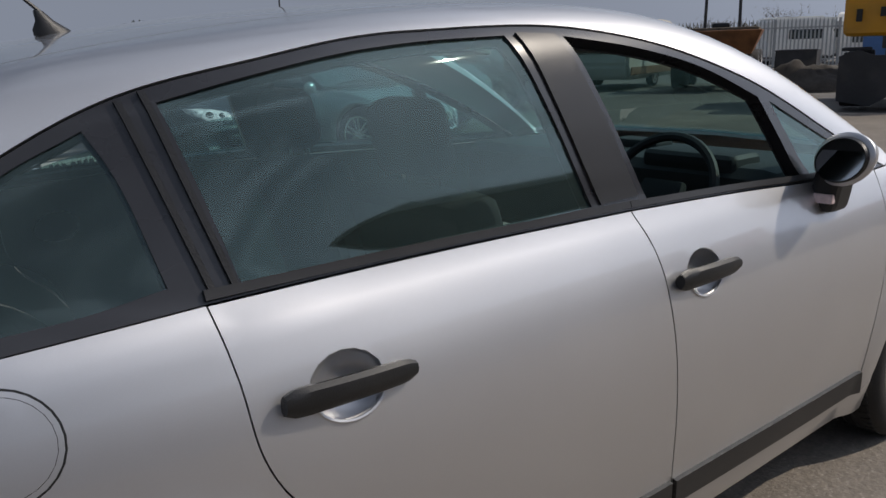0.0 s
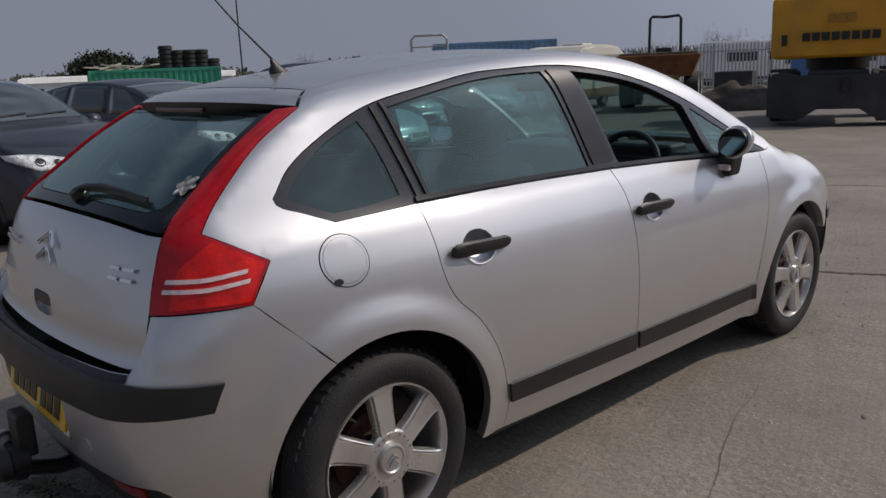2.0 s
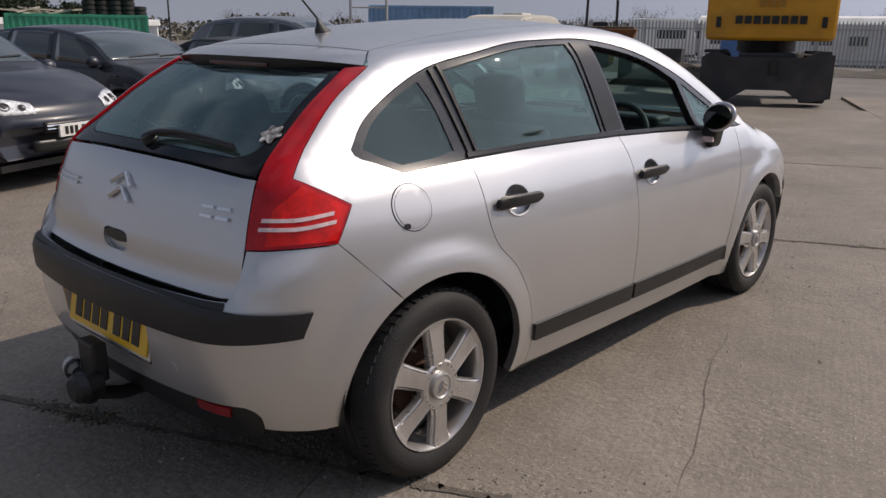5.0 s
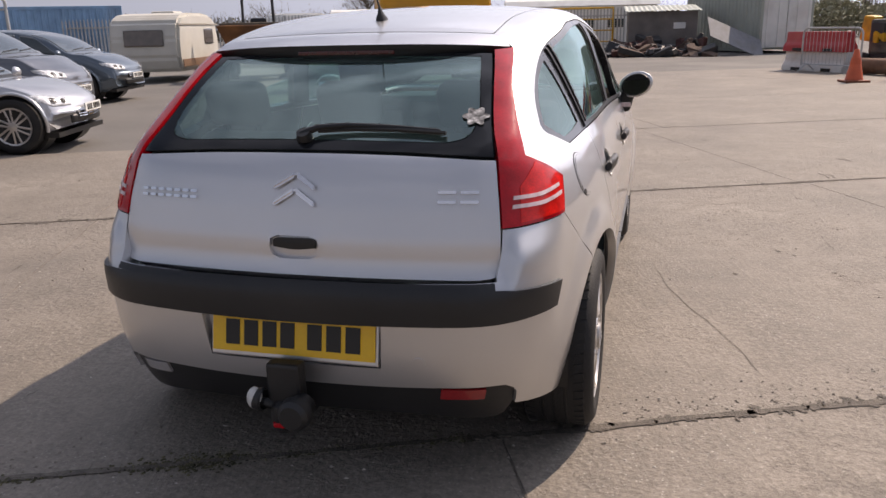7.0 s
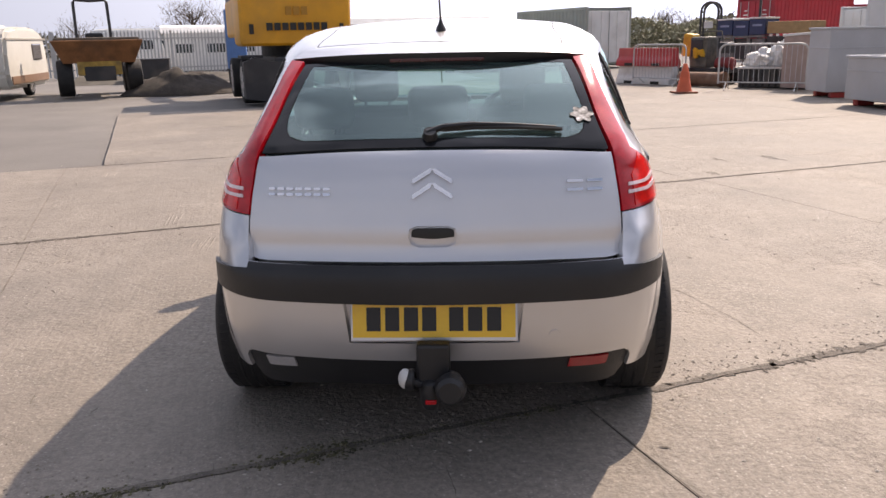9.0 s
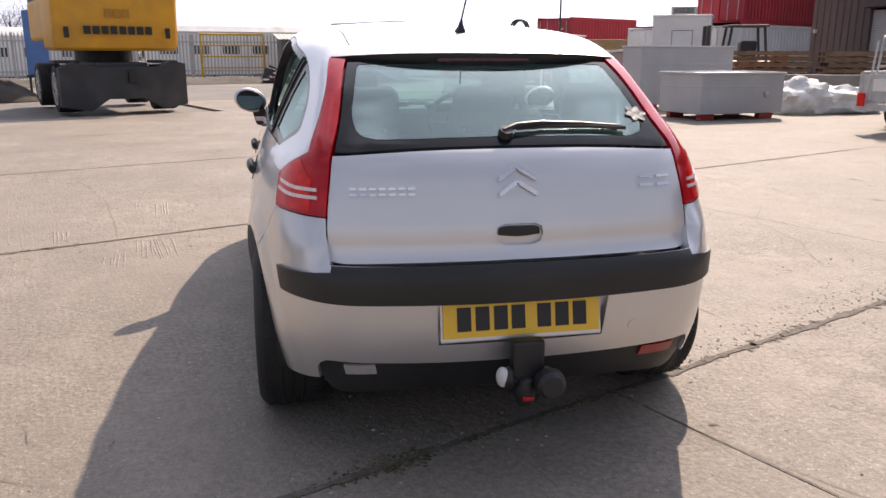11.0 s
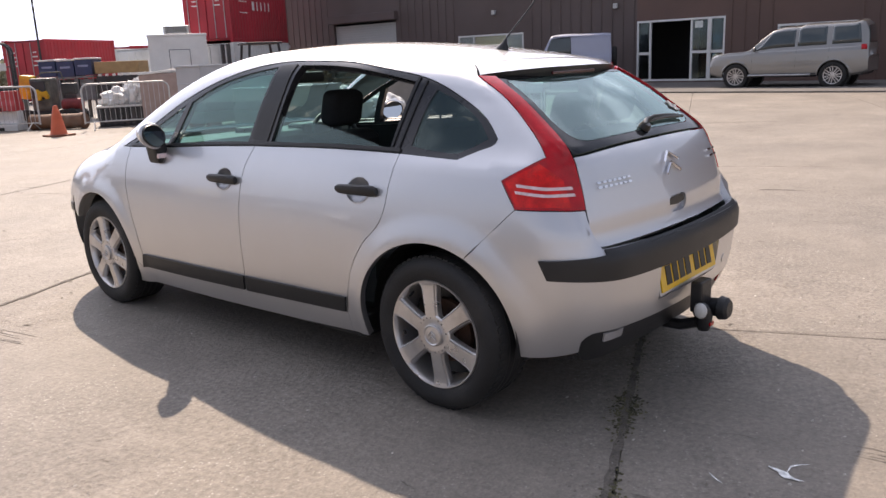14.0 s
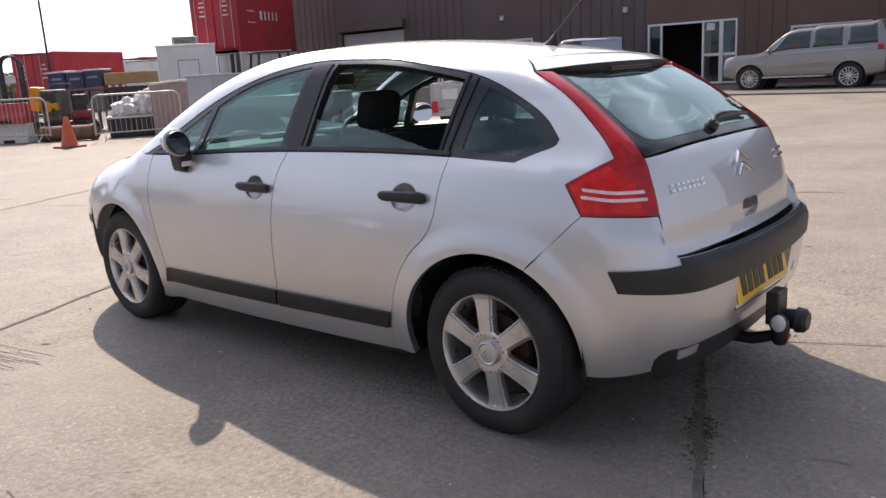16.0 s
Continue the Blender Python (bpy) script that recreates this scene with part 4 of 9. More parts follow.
def build_front_bumper():
    """The closed nose under the bonnet: silver cover round the front of the car."""
    a = np.linspace(-1, 1, 61)
    verts, faces = [], []
    zs = np.linspace(0, 1, 16)
    cols = []
    for t in a:
        ang = math.pi - t * 0.405 * 1.0
        edge = abs(t)
        zhi = 0.845 - 0.05 * edge ** 6
        lo = 0.19 + 0.16 * max(0, edge - 0.8) / 0.2
        z = lo + (zhi - lo) * zs
        cols.append(skin_round(np.full(16, ang), z))
    for c in cols:
        verts += [tuple(v) for v in c]
    for i in range(len(a) - 1):
        for j in range(15):
            o = i * 16 + j
            faces.append((o, o + 1, o + 17, o + 16))
    return raw("front_bumper", verts, faces, SILVER, car, "silver front bumper cover", smooth=len(faces))


build_front_bumper()
panel_sides("front_bumper_strip", [[S(3.00, 0.585), S(3.12, 0.58)], [S(3.12, 0.58), S(3.12, 0.53)], [S(3.12, 0.53), S(3.0, 0.535)], [S(3.0, 0.535), S(3.0, 0.585)]],
            TRIM, car, "black bumper rubbing strip", off=0.004, depth=0.006, step=0.02)

# black door strips
for (up, lo, who) in (((S(0.470, 0.395), S(0.85, 0.388), S(1.190, 0.381)), (S(1.206, 0.303), S(0.85, 0.314), S(0.489, 0.325)), rear_doors),
                      ((S(1.206, 0.380), S(1.7, 0.372), S(2.155, 0.365)), (S(2.185, 0.286), S(1.7, 0.294), S(1.228, 0.304)), front_doors)):
    panel_sides("rub_strip", [list(up), [up[-1], lo[0]], list(lo), [lo[-1], up[0]]], TRIM, who, "black plastic door strip", off=0.011, depth=0.013, step=0.025)

# windows
quarter = [[S(-0.175, 1.074), S(-0.118, 1.135), S(-0.005, 1.207), S(0.098, 1.254)], [S(0.098, 1.254), S(0.120, 1.20), S(0.150, 1.045)],
           [S(0.150, 1.045), S(0.05, 1.030), S(-0.065, 1.022)], [S(-0.065, 1.022), S(-0.120, 1.045), S(-0.175, 1.074)]]
rear_light = [[S(0.205, 1.288), S(0.37, 1.325), S(0.65, 1.362), S(0.872, 1.370)], [S(0.872, 1.370), S(0.945, 1.18), S(0.998, 1.036)],
              [S(0.998, 1.036), S(0.63, 1.037), S(0.255, 1.032)], [S(0.255, 1.032), S(0.235, 1.14), S(0.205, 1.288)]]
front_light = [[S(1.035, 1.366), S(1.25, 1.337), S(1.47, 1.287), S(1.690, 1.205)], [S(1.690, 1.205), S(1.765, 1.09), S(1.822, 0.996)],
               [S(1.822, 0.996), S(1.50, 1.012), S(1.178, 1.028)], [S(1.178, 1.028), S(1.115, 1.18), S(1.035, 1.366)]]
corner_light = [[S(1.748, 1.190), S(2.03, 1.065), S(2.235, 0.974)], [S(2.235, 0.974), S(1.880, 0.990)], [S(1.880, 0.990), S(1.815, 1.09), S(1.748, 1.190)]]
panel_sides("window_surround", [dlo_top, dlo_tip, dlo_low, belt_rear, belt_front, belt_tip], GLOSS_BLACK, car, "black window surround",
            holes=[quarter, rear_light, front_light, corner_light], off=-0.003, gap=0.002, step=0.028, depth=0.03)
# pillar film between the doors, proud of the surround
panel_sides("pillar_trim", [[S(0.895, 1.378), S(1.008, 1.374)], [S(1.008, 1.374), S(1.095, 1.18), S(1.152, 1.032)], [S(1.152, 1.032), S(1.022, 1.030)],
                            [S(1.022, 1.030), S(0.965, 1.18), S(0.895, 1.378)]], PILLAR, car, "dark grey satin pillar trim", off=0.002, gap=0.004, depth=0.006)
for run, nm in ((belt_rear, "belt_moulding"), (belt_front, "belt_moulding")):
    low = [np.array([0, p[1], p[2]]) for p in run]
    a = [S(p[1], p[2] + 0.004) for p in low]
    b = [S(p[1], p[2] + 0.020) for p in low]
    panel_sides(nm, [a, [a[-1], b[-1]], b[::-1], [b[0], a[0]]], PILLAR, rear_doors if run is belt_rear else front_doors, "dark satin belt moulding", off=0.005, gap=0.001, depth=0.01)
# twin rubber edges where the rear door meets the quarter window
for d in (0.0, 0.034):
    a = [S(0.148 + d, 1.292 + d * 0.35), S(0.178 + d, 1.15), S(0.206 + d, 1.022)]
    b = [S(p[1] + 0.010, p[2]) for p in a]
    panel_sides("door_edge_seal", [a, [a[-1], b[-1]], b[::-1], [b[0], a[0]]], TRIM, car, "black rubber seal", off=0.004, depth=0.008, step=0.02)

panel_sides("quarter_glass", quarter, GLASS_PRIVACY, car, "dim quarter window glass", off=-0.007, depth=0.004, gap=-0.004)
panel_sides("corner_glass", corner_light, GLASS_CAR, car, "small pale corner glass", off=-0.007, depth=0.004, gap=-0.004)
panel_sides("door_glass", rear_light, GLASS_CAR, rear_doors, "green tinted door glass", sides="R", off=-0.008, depth=0.004, gap=-0.004)
panel_sides("door_glass", front_light, GLASS_CAR, front_doors, "green tinted door glass", sides="L", off=-0.008, depth=0.004, gap=-0.004)
half_down = [[S(0.955, 1.150), S(0.75, 1.130), S(0.45, 1.075), S(0.262, 1.030)], [S(0.262, 1.030), S(0.63, 1.033), S(1.002, 1.032)], [S(1.002, 1.032), S(0.955, 1.150)]]
panel_sides("door_glass", half_down, GLASS_CAR, rear_doors, "half-lowered green tinted glass", sides="L", off=-0.014, depth=0.004)

# ---- tail of the car ----
gate_top = [R(0.575, 1.008), R(0.30, 1.022), R(0.0, 1.026), R(-0.30, 1.022), R(-0.575, 1.008)]
gate_side = [R(0.603, 0.694), R(0.6035, 0.76), R(0.6015, 0.822), R(0.588, 0.93), R(0.575, 1.008)]
gate_low = [R(0.603, 0.694), R(0.56, 0.686), R(0.0, 0.686), R(-0.56, 0.686), R(-0.603, 0.694)]
slot = [[R(-0.076, 0.765), R(-0.070, 0.790), R(-0.050, 0.796)], [R(-0.050, 0.796), R(0.050, 0.796)], [R(0.050, 0.796), R(0.070, 0.790), R(0.076, 0.765)],
        [R(0.076, 0.765), R(0.066, 0.738), R(0.045, 0.731)], [R(0.045, 0.731), R(-0.045, 0.731)], [R(-0.045, 0.731), R(-0.066, 0.738), R(-0.076, 0.765)]]


def set_back(ob):
    """Draws the foot of the tailgate in behind the bumper's ledge."""
    for v in ob.data.vertices:
        t = min(1.0, max(0.0, (0.80 - v.co.z) / 0.11))
        v.co.y += 0.034 * t * t * (3 - 2 * t)


tailgate = panel("tailgate", [gate_side, gate_top, [flip(p) for p in gate_side[::-1]], gate_low[::-1]], SILVER, car, "silver tailgate", kind="round", holes=[slot], gap=0.0016, step=0.03, depth=0.03)
panel("handle_recess", slot, SILVER, tailgate, kind="round", off=-0.016, depth=0.002, step=0.015, gap=-0.002)
panel("tailgate_handle", [[R(-0.068, 0.765), R(-0.066, 0.786), R(-0.048, 0.792)], [R(-0.048, 0.792), R(0.048, 0.792)], [R(0.048, 0.792), R(0.066, 0.786), R(0.068, 0.765)],
                          [R(0.068, 0.764), R(0.0, 0.758), R(-0.068, 0.764)]], INK, tailgate, "black tailgate handle", kind="round", off=-0.005, depth=0.003, step=0.012)
for ob in [tailgate] + list(tailgate.children):
    set_back(ob)
glass_side = [R(0.571, 1.014), R(0.549, 1.082), R(0.519, 1.195), R(0.487, 1.293)]
glass_top = [R(0.487, 1.293), R(0.25, 1.300), R(0.0, 1.302), R(-0.25, 1.300), R(-0.487, 1.293)]
glass_low = [R(0.571, 1.014), R(0.30, 1.028), R(0.0, 1.032), R(-0.30, 1.028), R(-0.571, 1.014)]
clear_low = [R(0.43, 1.056), R(0.0, 1.062), R(-0.43, 1.056)]
clear_side = [R(0.43, 1.056), R(0.482, 1.071), R(0.497, 1.116), R(0.478, 1.20), R(0.452, 1.280)]
clear_top = [R(0.452, 1.280), R(0.0, 1.287), R(-0.452, 1.280)]
clear_runs = [clear_side, clear_top, [flip(p) for p in clear_side[::-1]], clear_low[::-1]]
panel("glass_border", [glass_side, glass_top, [flip(p) for p in glass_side[::-1]], glass_low[::-1]], FRIT, tailgate, "black border of the tailgate glass", kind="round",
      holes=[clear_runs], gap=0.003, off=-0.003, step=0.03, depth=0.006)
panel("tailgate_glass", clear_runs, GLASS_REAR, tailgate, "green tinted tailgate glass", kind="round", off=-0.003, step=0.03, depth=0.004, gap=-0.001)


def build_spoiler():
    """Roof spoiler: silver top carrying the roofline back, black hollow underside."""
    cols = 41
    verts, faces, vb, fb = [], [], [], []
    tip = S(-0.045, 1.304)
    for i in range(cols):
        u = -1 + 2 * i / (cols - 1)
        k = abs(u)
        edge = np.array([u * (tip[0] + 0.002), -0.150 + 0.105 * k ** 2.4, 1.322 - 0.016 * k ** 3])
        start = T(u * 0.466, 0.018 + 0.02 * k ** 2)
        for j in range(6):
            t = j / 5
            p = start * (1 - t) + edge * t
            p[2] += 0.010 * math.sin(math.pi * t)
            verts.append(tuple(p))
        x, drop = edge[0], 1 - 0.45 * k ** 6
        vb.append(tuple(edge))
        vb.append(tuple(edge + np.array([0, 0.003, -0.010 * drop])))
        vb.append((x * 0.985, edge[1] + 0.012, edge[2] - 0.046 * drop))
        vb.append((x * 0.97, edge[1] + 0.040, edge[2] - 0.060 * drop))
        vb.append((x * 0.93, edge[1] + 0.10, edge[2] - 0.02))
    for i in range(cols - 1):
        for j in range(5):
            o = i * 6 + j
            faces.append((o, o + 1, o + 7, o + 6))
        for j in range(4):
            o = i * 5 + j
            fb.append((o, o + 1, o + 6, o + 5))
    sp = raw("spoiler", verts, faces, SILVER, tailgate, "silver roof spoiler", smooth=len(faces))
    raw("spoiler_underside", vb, fb, TRIM, tailgate, "black spoiler underside", smooth=len(fb))
    return sp


build_spoiler()
for nm, runs, mat, lb in (("brake_lamp", 0.17, material("smoked_red_lens", (0.06, 0.006, 0.008), 0.15, spread=0.2, scale=60, bump=0.0, coat=0.6), "dark red high-level brake lamp"),):
    bm = bm_box((0.34, 0.012, 0.014), (0, -0.141, 1.297), 0.004)
    part(nm, bm, mat, tailgate, lb)

lamps = panel_sides("tail_lamp", [lamp_inner, [R(0.490, 1.296), S(-0.040, 1.302)], lamp_outer[::-1], lamp_shoulder[::-1], lamp_tip[::-1], lamp_low], LENS_DEEP, car,
                    "red boomerang tail lamp", kind="round", gap=0.0012, off=0.004, step=0.022, depth=0.035)
bright = [[S(-0.405, 0.990), S(-0.350, 0.958), S(-0.300, 0.928)], [S(-0.300, 0.928), S(-0.358, 0.842)], [S(-0.358, 0.842), S(-0.470, 0.840), R(0.650, 0.836)], [R(0.650, 0.836), R(0.640, 0.93)], [R(0.640, 0.93), S(-0.405, 0.990)]]
panel_sides("lamp_reflector", bright, LENS_RED, lamps, "bright red lamp chamber", kind="round", off=0.0065, step=0.02, depth=0.004)
for z in (0.903, 0.880):
    s = 0.0052
    panel_sides("clear_strip", [[R(0.625, z - s), S(-0.46, z - s), S(-0.350, z - s + 0.012)], [S(-0.350, z - s + 0.012), S(-0.345, z + s + 0.012)],
                                [S(-0.345, z + s + 0.012), S(-0.46, z + s), R(0.625, z + s)], [R(0.625, z + s), R(0.625, z - s)]], LENS_CLEAR, lamps,
                "pale clear lamp strip", kind="round", off=0.009, step=0.02, depth=0.004)

# rear bumper
bump_bottom = [S(-0.362, 0.268), S(-0.46, 0.272), S(-0.548, 0.292)]
bump_rise = [S(-0.548, 0.292), R(0.645, 0.345), R(0.612, 0.372), R(0.55, 0.371)]
bump_under = [R(0.55, 0.371), R(0.3, 0.362), R(0.0, 0.360), R(-0.3, 0.362), R(-0.55, 0.371)]
right_edge = [[R(0.600, 0.690), R(0.606, 0.76), R(0.605, 0.822)], [R(0.605, 0.822), S(-0.476, 0.828), S(-0.353, 0.831)], bump_seam[::-1], arch(0.01, 118.5, 188, 8) , [arch(0.01, 118.5, 188, 8)[-1], S(-0.362, 0.268)],
              bump_bottom, bump_rise]
plate_hole = [[R(-0.285, 0.582), R(0.285, 0.582)], [R(0.285, 0.582), R(0.272, 0.428)], [R(0.272, 0.428), R(-0.272, 0.428)], [R(-0.272, 0.428), R(-0.285, 0.582)]]
left_edge = mirrored(right_edge)
bumper = panel("rear_bumper", right_edge + [bump_under] + left_edge + [[R(-0.600, 0.690), R(0.0, 0.682), R(0.600, 0.690)]], SILVER, car, "silver rear bumper", kind="round",
               holes=[plate_hole], gap=0.0005, step=0.032, depth=0.035)
panel("plate_recess", plate_hole, SILVER, bumper, kind="round", off=-0.034, depth=0.002, step=0.03, gap=-0.003)
strip_top = [S(-0.452, 0.656), S(-0.56, 0.662), R(0.61, 0.667), R(0.3, 0.671), R(0.0, 0.673), R(-0.3, 0.671), R(-0.61, 0.667), flip(S(-0.56, 0.662)), flip(S(-0.452, 0.656))]
strip_low = [S(-0.482, 0.586), S(-0.57, 0.583), R(0.6, 0.577), R(0.3, 0.570), R(0.0, 0.568), R(-0.3, 0.570), R(-0.6, 0.577), flip(S(-0.57, 0.583)), flip(S(-0.482, 0.586))]
panel("bumper_strip", [strip_top, [strip_top[-1], strip_low[-1]], strip_low[::-1], [strip_low[0], strip_top[0]]], TRIM, bumper, "black plastic bumper strip", kind="round",
      off=0.012, step=0.025, depth=0.018)
chamfer_top = [R(x, z) for x, z in ((0.596, 0.687), (0.3, 0.684), (0.0, 0.684), (-0.3, 0.684), (-0.596, 0.687))]
chamfer_low = [R(x, z) for x, z in ((0.60, 0.669), (0.3, 0.673), (0.0, 0.675), (-0.3, 0.673), (-0.60, 0.669))]
panel("strip_chamfer", [chamfer_top, [chamfer_top[-1], chamfer_low[-1]], chamfer_low[::-1], [chamfer_low[0], chamfer_top[0]]], TRIM, bumper, "black plastic top edge of the bumper strip", kind="round",
      off=0.004, step=0.012, depth=0.012)
valance_low = [S(-0.545, 0.245), R(0.58, 0.235), R(0.3, 0.245), R(0, 0.245), R(-0.3, 0.245), R(-0.58, 0.235), flip(S(-0.545, 0.245))]
panel("valance", [bump_rise, bump_under, [flip(p) for p in bump_rise[::-1]], [flip(S(-0.548, 0.292)), flip(S(-0.545, 0.245))], valance_low[::-1], [S(-0.545, 0.245), S(-0.548, 0.292)]],
      TRIM, bumper, "black lower valance", kind="round", off=-0.012, step=0.03, depth=0.02)
for x0, x1, mat, nm, lb in ((0.44, 0.57, material("dull_red_fog_lens", (0.30, 0.010, 0.014), 0.2, coat=0.6), "fog_lamp", "dark red rear fog lamp"), (-0.57, -0.47, material("dull_grey_lens", (0.34, 0.33, 0.33), 0.2, coat=0.8), "reversing_lamp", "clear grey reversing lamp")):
    panel(nm, [[R(x0, 0.356), R(x1, 0.358)], [R(x1, 0.358), R(x1 * 0.985, 0.322)], [R(x1 * 0.985, 0.322), R(x0 * 0.985, 0.320)], [R(x0 * 0.985, 0.320), R(x0, 0.356)]], mat, bumper, lb,
          kind="round", off=-0.004, step=0.02, depth=0.012)
ring = [R(0.385 + 0.019 * math.cos(a * math.tau / 16), 0.451 + 0.019 * math.sin(a * math.tau / 16)) for a in range(17)]
panel("towing_eye_cap", [ring], SILVER, bumper, "round silver cover cap", kind="round", off=0.0025, step=0.01, depth=0.004)


def build_plate():
    """Yellow number plate with dark bars in place of its characters."""
    m = Matrix.Translation((0, -0.684, 0.503)) @ Matrix.Rotation(radians(-11), 4, "X")
    bm = bm_box((0.536, 0.010, 0.136), (0, 0.006, -0.002), 0.006)
    bmesh.ops.transform(bm, matrix=m, verts=bm.verts)
    part("plate_holder", bm, SILVER, bumper, "pale grey plate surround")
    bm = bm_box((0.520, 0.006, 0.111), (0, -0.003, 0), 0.002)
    bmesh.ops.transform(bm, matrix=m, verts=bm.verts)
    pl = part("number_plate", bm, PLATE, bumper, "yellow rear number plate with dark bars")
    for x in (-0.192, -0.132, -0.072, -0.014, 0.072, 0.132, 0.192):
        bm = bm_box((0.045, 0.002, 0.076), (x, -0.0075, 0.004), 0.0)
        bmesh.ops.transform(bm, matrix=m, verts=bm.verts)
        part("bar", bm, INK, pl, "dark bar")


build_plate()


def on_tail(x, z, lift=0.0):
    p = R(x, z)
    n = normals(p[None])[0]
    y = Vector(-n)
    up = Vector((0, 0, 1))
    xa = y.cross(up).normalized()
    za = xa.cross(y)
    m = Matrix((xa, y, za)).transposed().to_4x4()
    return Matrix.Translation(Vector(p + n * lift)) @ m


BADGE = material("dark_edged_chrome", (0.80, 0.80, 0.82), 0.10, metal=1.0, spread=0.05, bump=0.0)


def build_badges():
    """Raised bright bars for the lettering, and the twin angled bars of the emblem."""
    for z in (0.974, 0.932):
        bm = bmesh.new()
        for s in (-1, 1):
            outline = [(0, 0), (0, -0.017), (s * 0.066, -0.060), (s * 0.068, -0.046)]
            piece = bm_prism(outline if s < 0 else outline[::-1], 0.016, None, 0.0055)
            tmp = bpy.data.meshes.new("tmp")
            piece.to_mesh(tmp)
            piece.free()
            bm.from_mesh(tmp)
            bpy.data.meshes.remove(tmp)
        bmesh.ops.recalc_face_normals(bm, faces=bm.faces)
        bmesh.ops.transform(bm, matrix=on_tail(0, z, 0.015), verts=bm.verts)
        part("emblem_bar", bm, BADGE, tailgate, "bright chrome angled emblem bar")
    for k in range(7):
        x = -0.519 + 0.030 * k
        for dz, half in ((0.0085, 0.0115), (-0.0085, 0.0115)):
            bm = bm_prism([(-half, -0.0044), (half, -0.0044), (half, 0.0044), (-half, 0.0044)], 0.009, on_tail(x, 0.902 + dz, 0.009), 0.0016)
            part("badge_bar", bm, BADGE, tailgate, "small chrome badge bar")
    for x, w in ((0.450, 0.026), (0.513, 0.026)):
        for dz in (0.013, -0.013):
            bm = bm_prism([(-w, -0.0046), (w, -0.0046), (w, 0.0046), (-w, 0.0046)], 0.010, on_tail(x, 0.912 + dz, 0.010), 0.0018)
            part("badge_bar", bm, BADGE, tailgate, "small chrome badge bar")


build_badges()

# rear wiper
bm = bm_lathe([(-0.012, 0.0), (-0.012, 0.020), (0.010, 0.026), (0.022, 0.020), (0.028, 0.0)], 16, "Y", at=(0, 0, 0))
p = R(-0.01, 1.062)
bmesh.ops.transform(bm, matrix=on_tail(-0.01, 1.062, 0.012), verts=bm.verts)
wiper = part("wiper", bm, INK, tailgate, "black rear wiper")
arm = []
for x, z, lift in ((-0.02, 1.062, 0.016), (0.03, 1.076, 0.020), (0.12, 1.084, 0.018), (0.26, 1.083, 0.013), (0.40, 1.077, 0.008)):
    q = R(x, z)
    arm.append(q + normals(q[None])[0] * lift)
part("wiper_arm", bm_tube(arm, 0.012, 8, taper=0.005), INK, wiper, smooth=True)
blade = [R(x, z) + normals(R(x, z)[None])[0] * 0.010 for x, z in ((0.03, 1.074), (0.14, 1.079), (0.28, 1.077), (0.42, 1.069))]
part("wiper_blade", bm_tube(blade, 0.007, 6), INK, wiper)

# grey flower sticker on the tailgate glass
STICKER = material("grey_mottled_sticker", (0.34, 0.33, 0.32), 0.6, spread=0.95, scale=45, fine=120, bump=0.0)
petals = [(r * math.cos(a), r * math.sin(a)) for a, r in ((k * math.tau / 42, 0.035 + 0.007 * math.cos(6 * k * math.tau / 42)) for k in range(42))]
bm = bm_prism(petals, 0.002, on_tail(0.492, 1.116, 0.003), 0.0005)
part("sticker", bm, STICKER, tailgate, "mottled grey flower sticker")


def build_tow_bar():
    """Swan-neck tow bar with a black socket plate and a pale ball cap."""
    bar = part("tow_bar", bm_tube([(0.0, -0.45, 0.24), (0.0, -0.66, 0.24), (0.0, -0.75, 0.27), (0.0, -0.765, 0.33)], 0.024, 10), TRIM, car, "black tow bar", smooth=True)
    part("socket_plate", bm_box((0.105, 0.05, 0.13), (0.0, -0.745, 0.385), 0.01), TRIM, bar)
    bm = bm_lathe([(-0.052, 0.0), (-0.052, 0.034), (-0.040, 0.046), (-0.012, 0.050), (-0.006, 0.040), (0.040, 0.036), (0.046, 0.0)], 24, "Y", at=(0.055, -0.795, 0.325))
    part("socket", bm, TRIM, bar, "black electric socket", smooth=True)
    part("coupling", bm_lathe([(-0.045, 0.0), (-0.045, 0.022), (-0.025, 0.032), (0.015, 0.035), (0.04, 0.030), (0.05, 0.014), (0.05, 0.0)], 20, "Z", at=(-0.01, -0.765, 0.285)), TRIM, bar, "black rubber ball cover", smooth=True)
    bm = bmesh.new()
    bmesh.ops.create_uvsphere(bm, u_segments=20, v_segments=12, radius=0.027, matrix=Matrix.Translation((-0.088, -0.782, 0.345)) @ Matrix.Diagonal((0.8, 1, 1.2, 1)))
    part("ball_cap", bm, material("pale_grey_cap", (0.62, 0.62, 0.60), 0.4, spread=0.1), bar, "pale grey ball cap", smooth=True)
    part("cap_ring", bm_lathe([(-0.018, 0.030), (0.006, 0.036), (0.012, 0.030), (-0.01, 0.024)], 20, "X", at=(-0.070, -0.778, 0.340), closed=True), TRIM, bar, "black ring round the ball cap", smooth=True)
    part("cross_tube", bm_tube([(-0.5, -0.52, 0.25), (0.5, -0.52, 0.25)], 0.028, 8), TRIM, bar)
    part("neck", bm_tube([(0.0, -0.75, 0.30), (-0.06, -0.775, 0.33), (-0.10, -0.775, 0.33)], 0.014, 8), TRIM, bar)
    bm = bm_box((0.035, 0.008, 0.014), (-0.008, -0.797, 0.272), 0.002)
    part("red_tag", bm, LENS_DEEP, bar, "small red tag")


build_tow_bar()

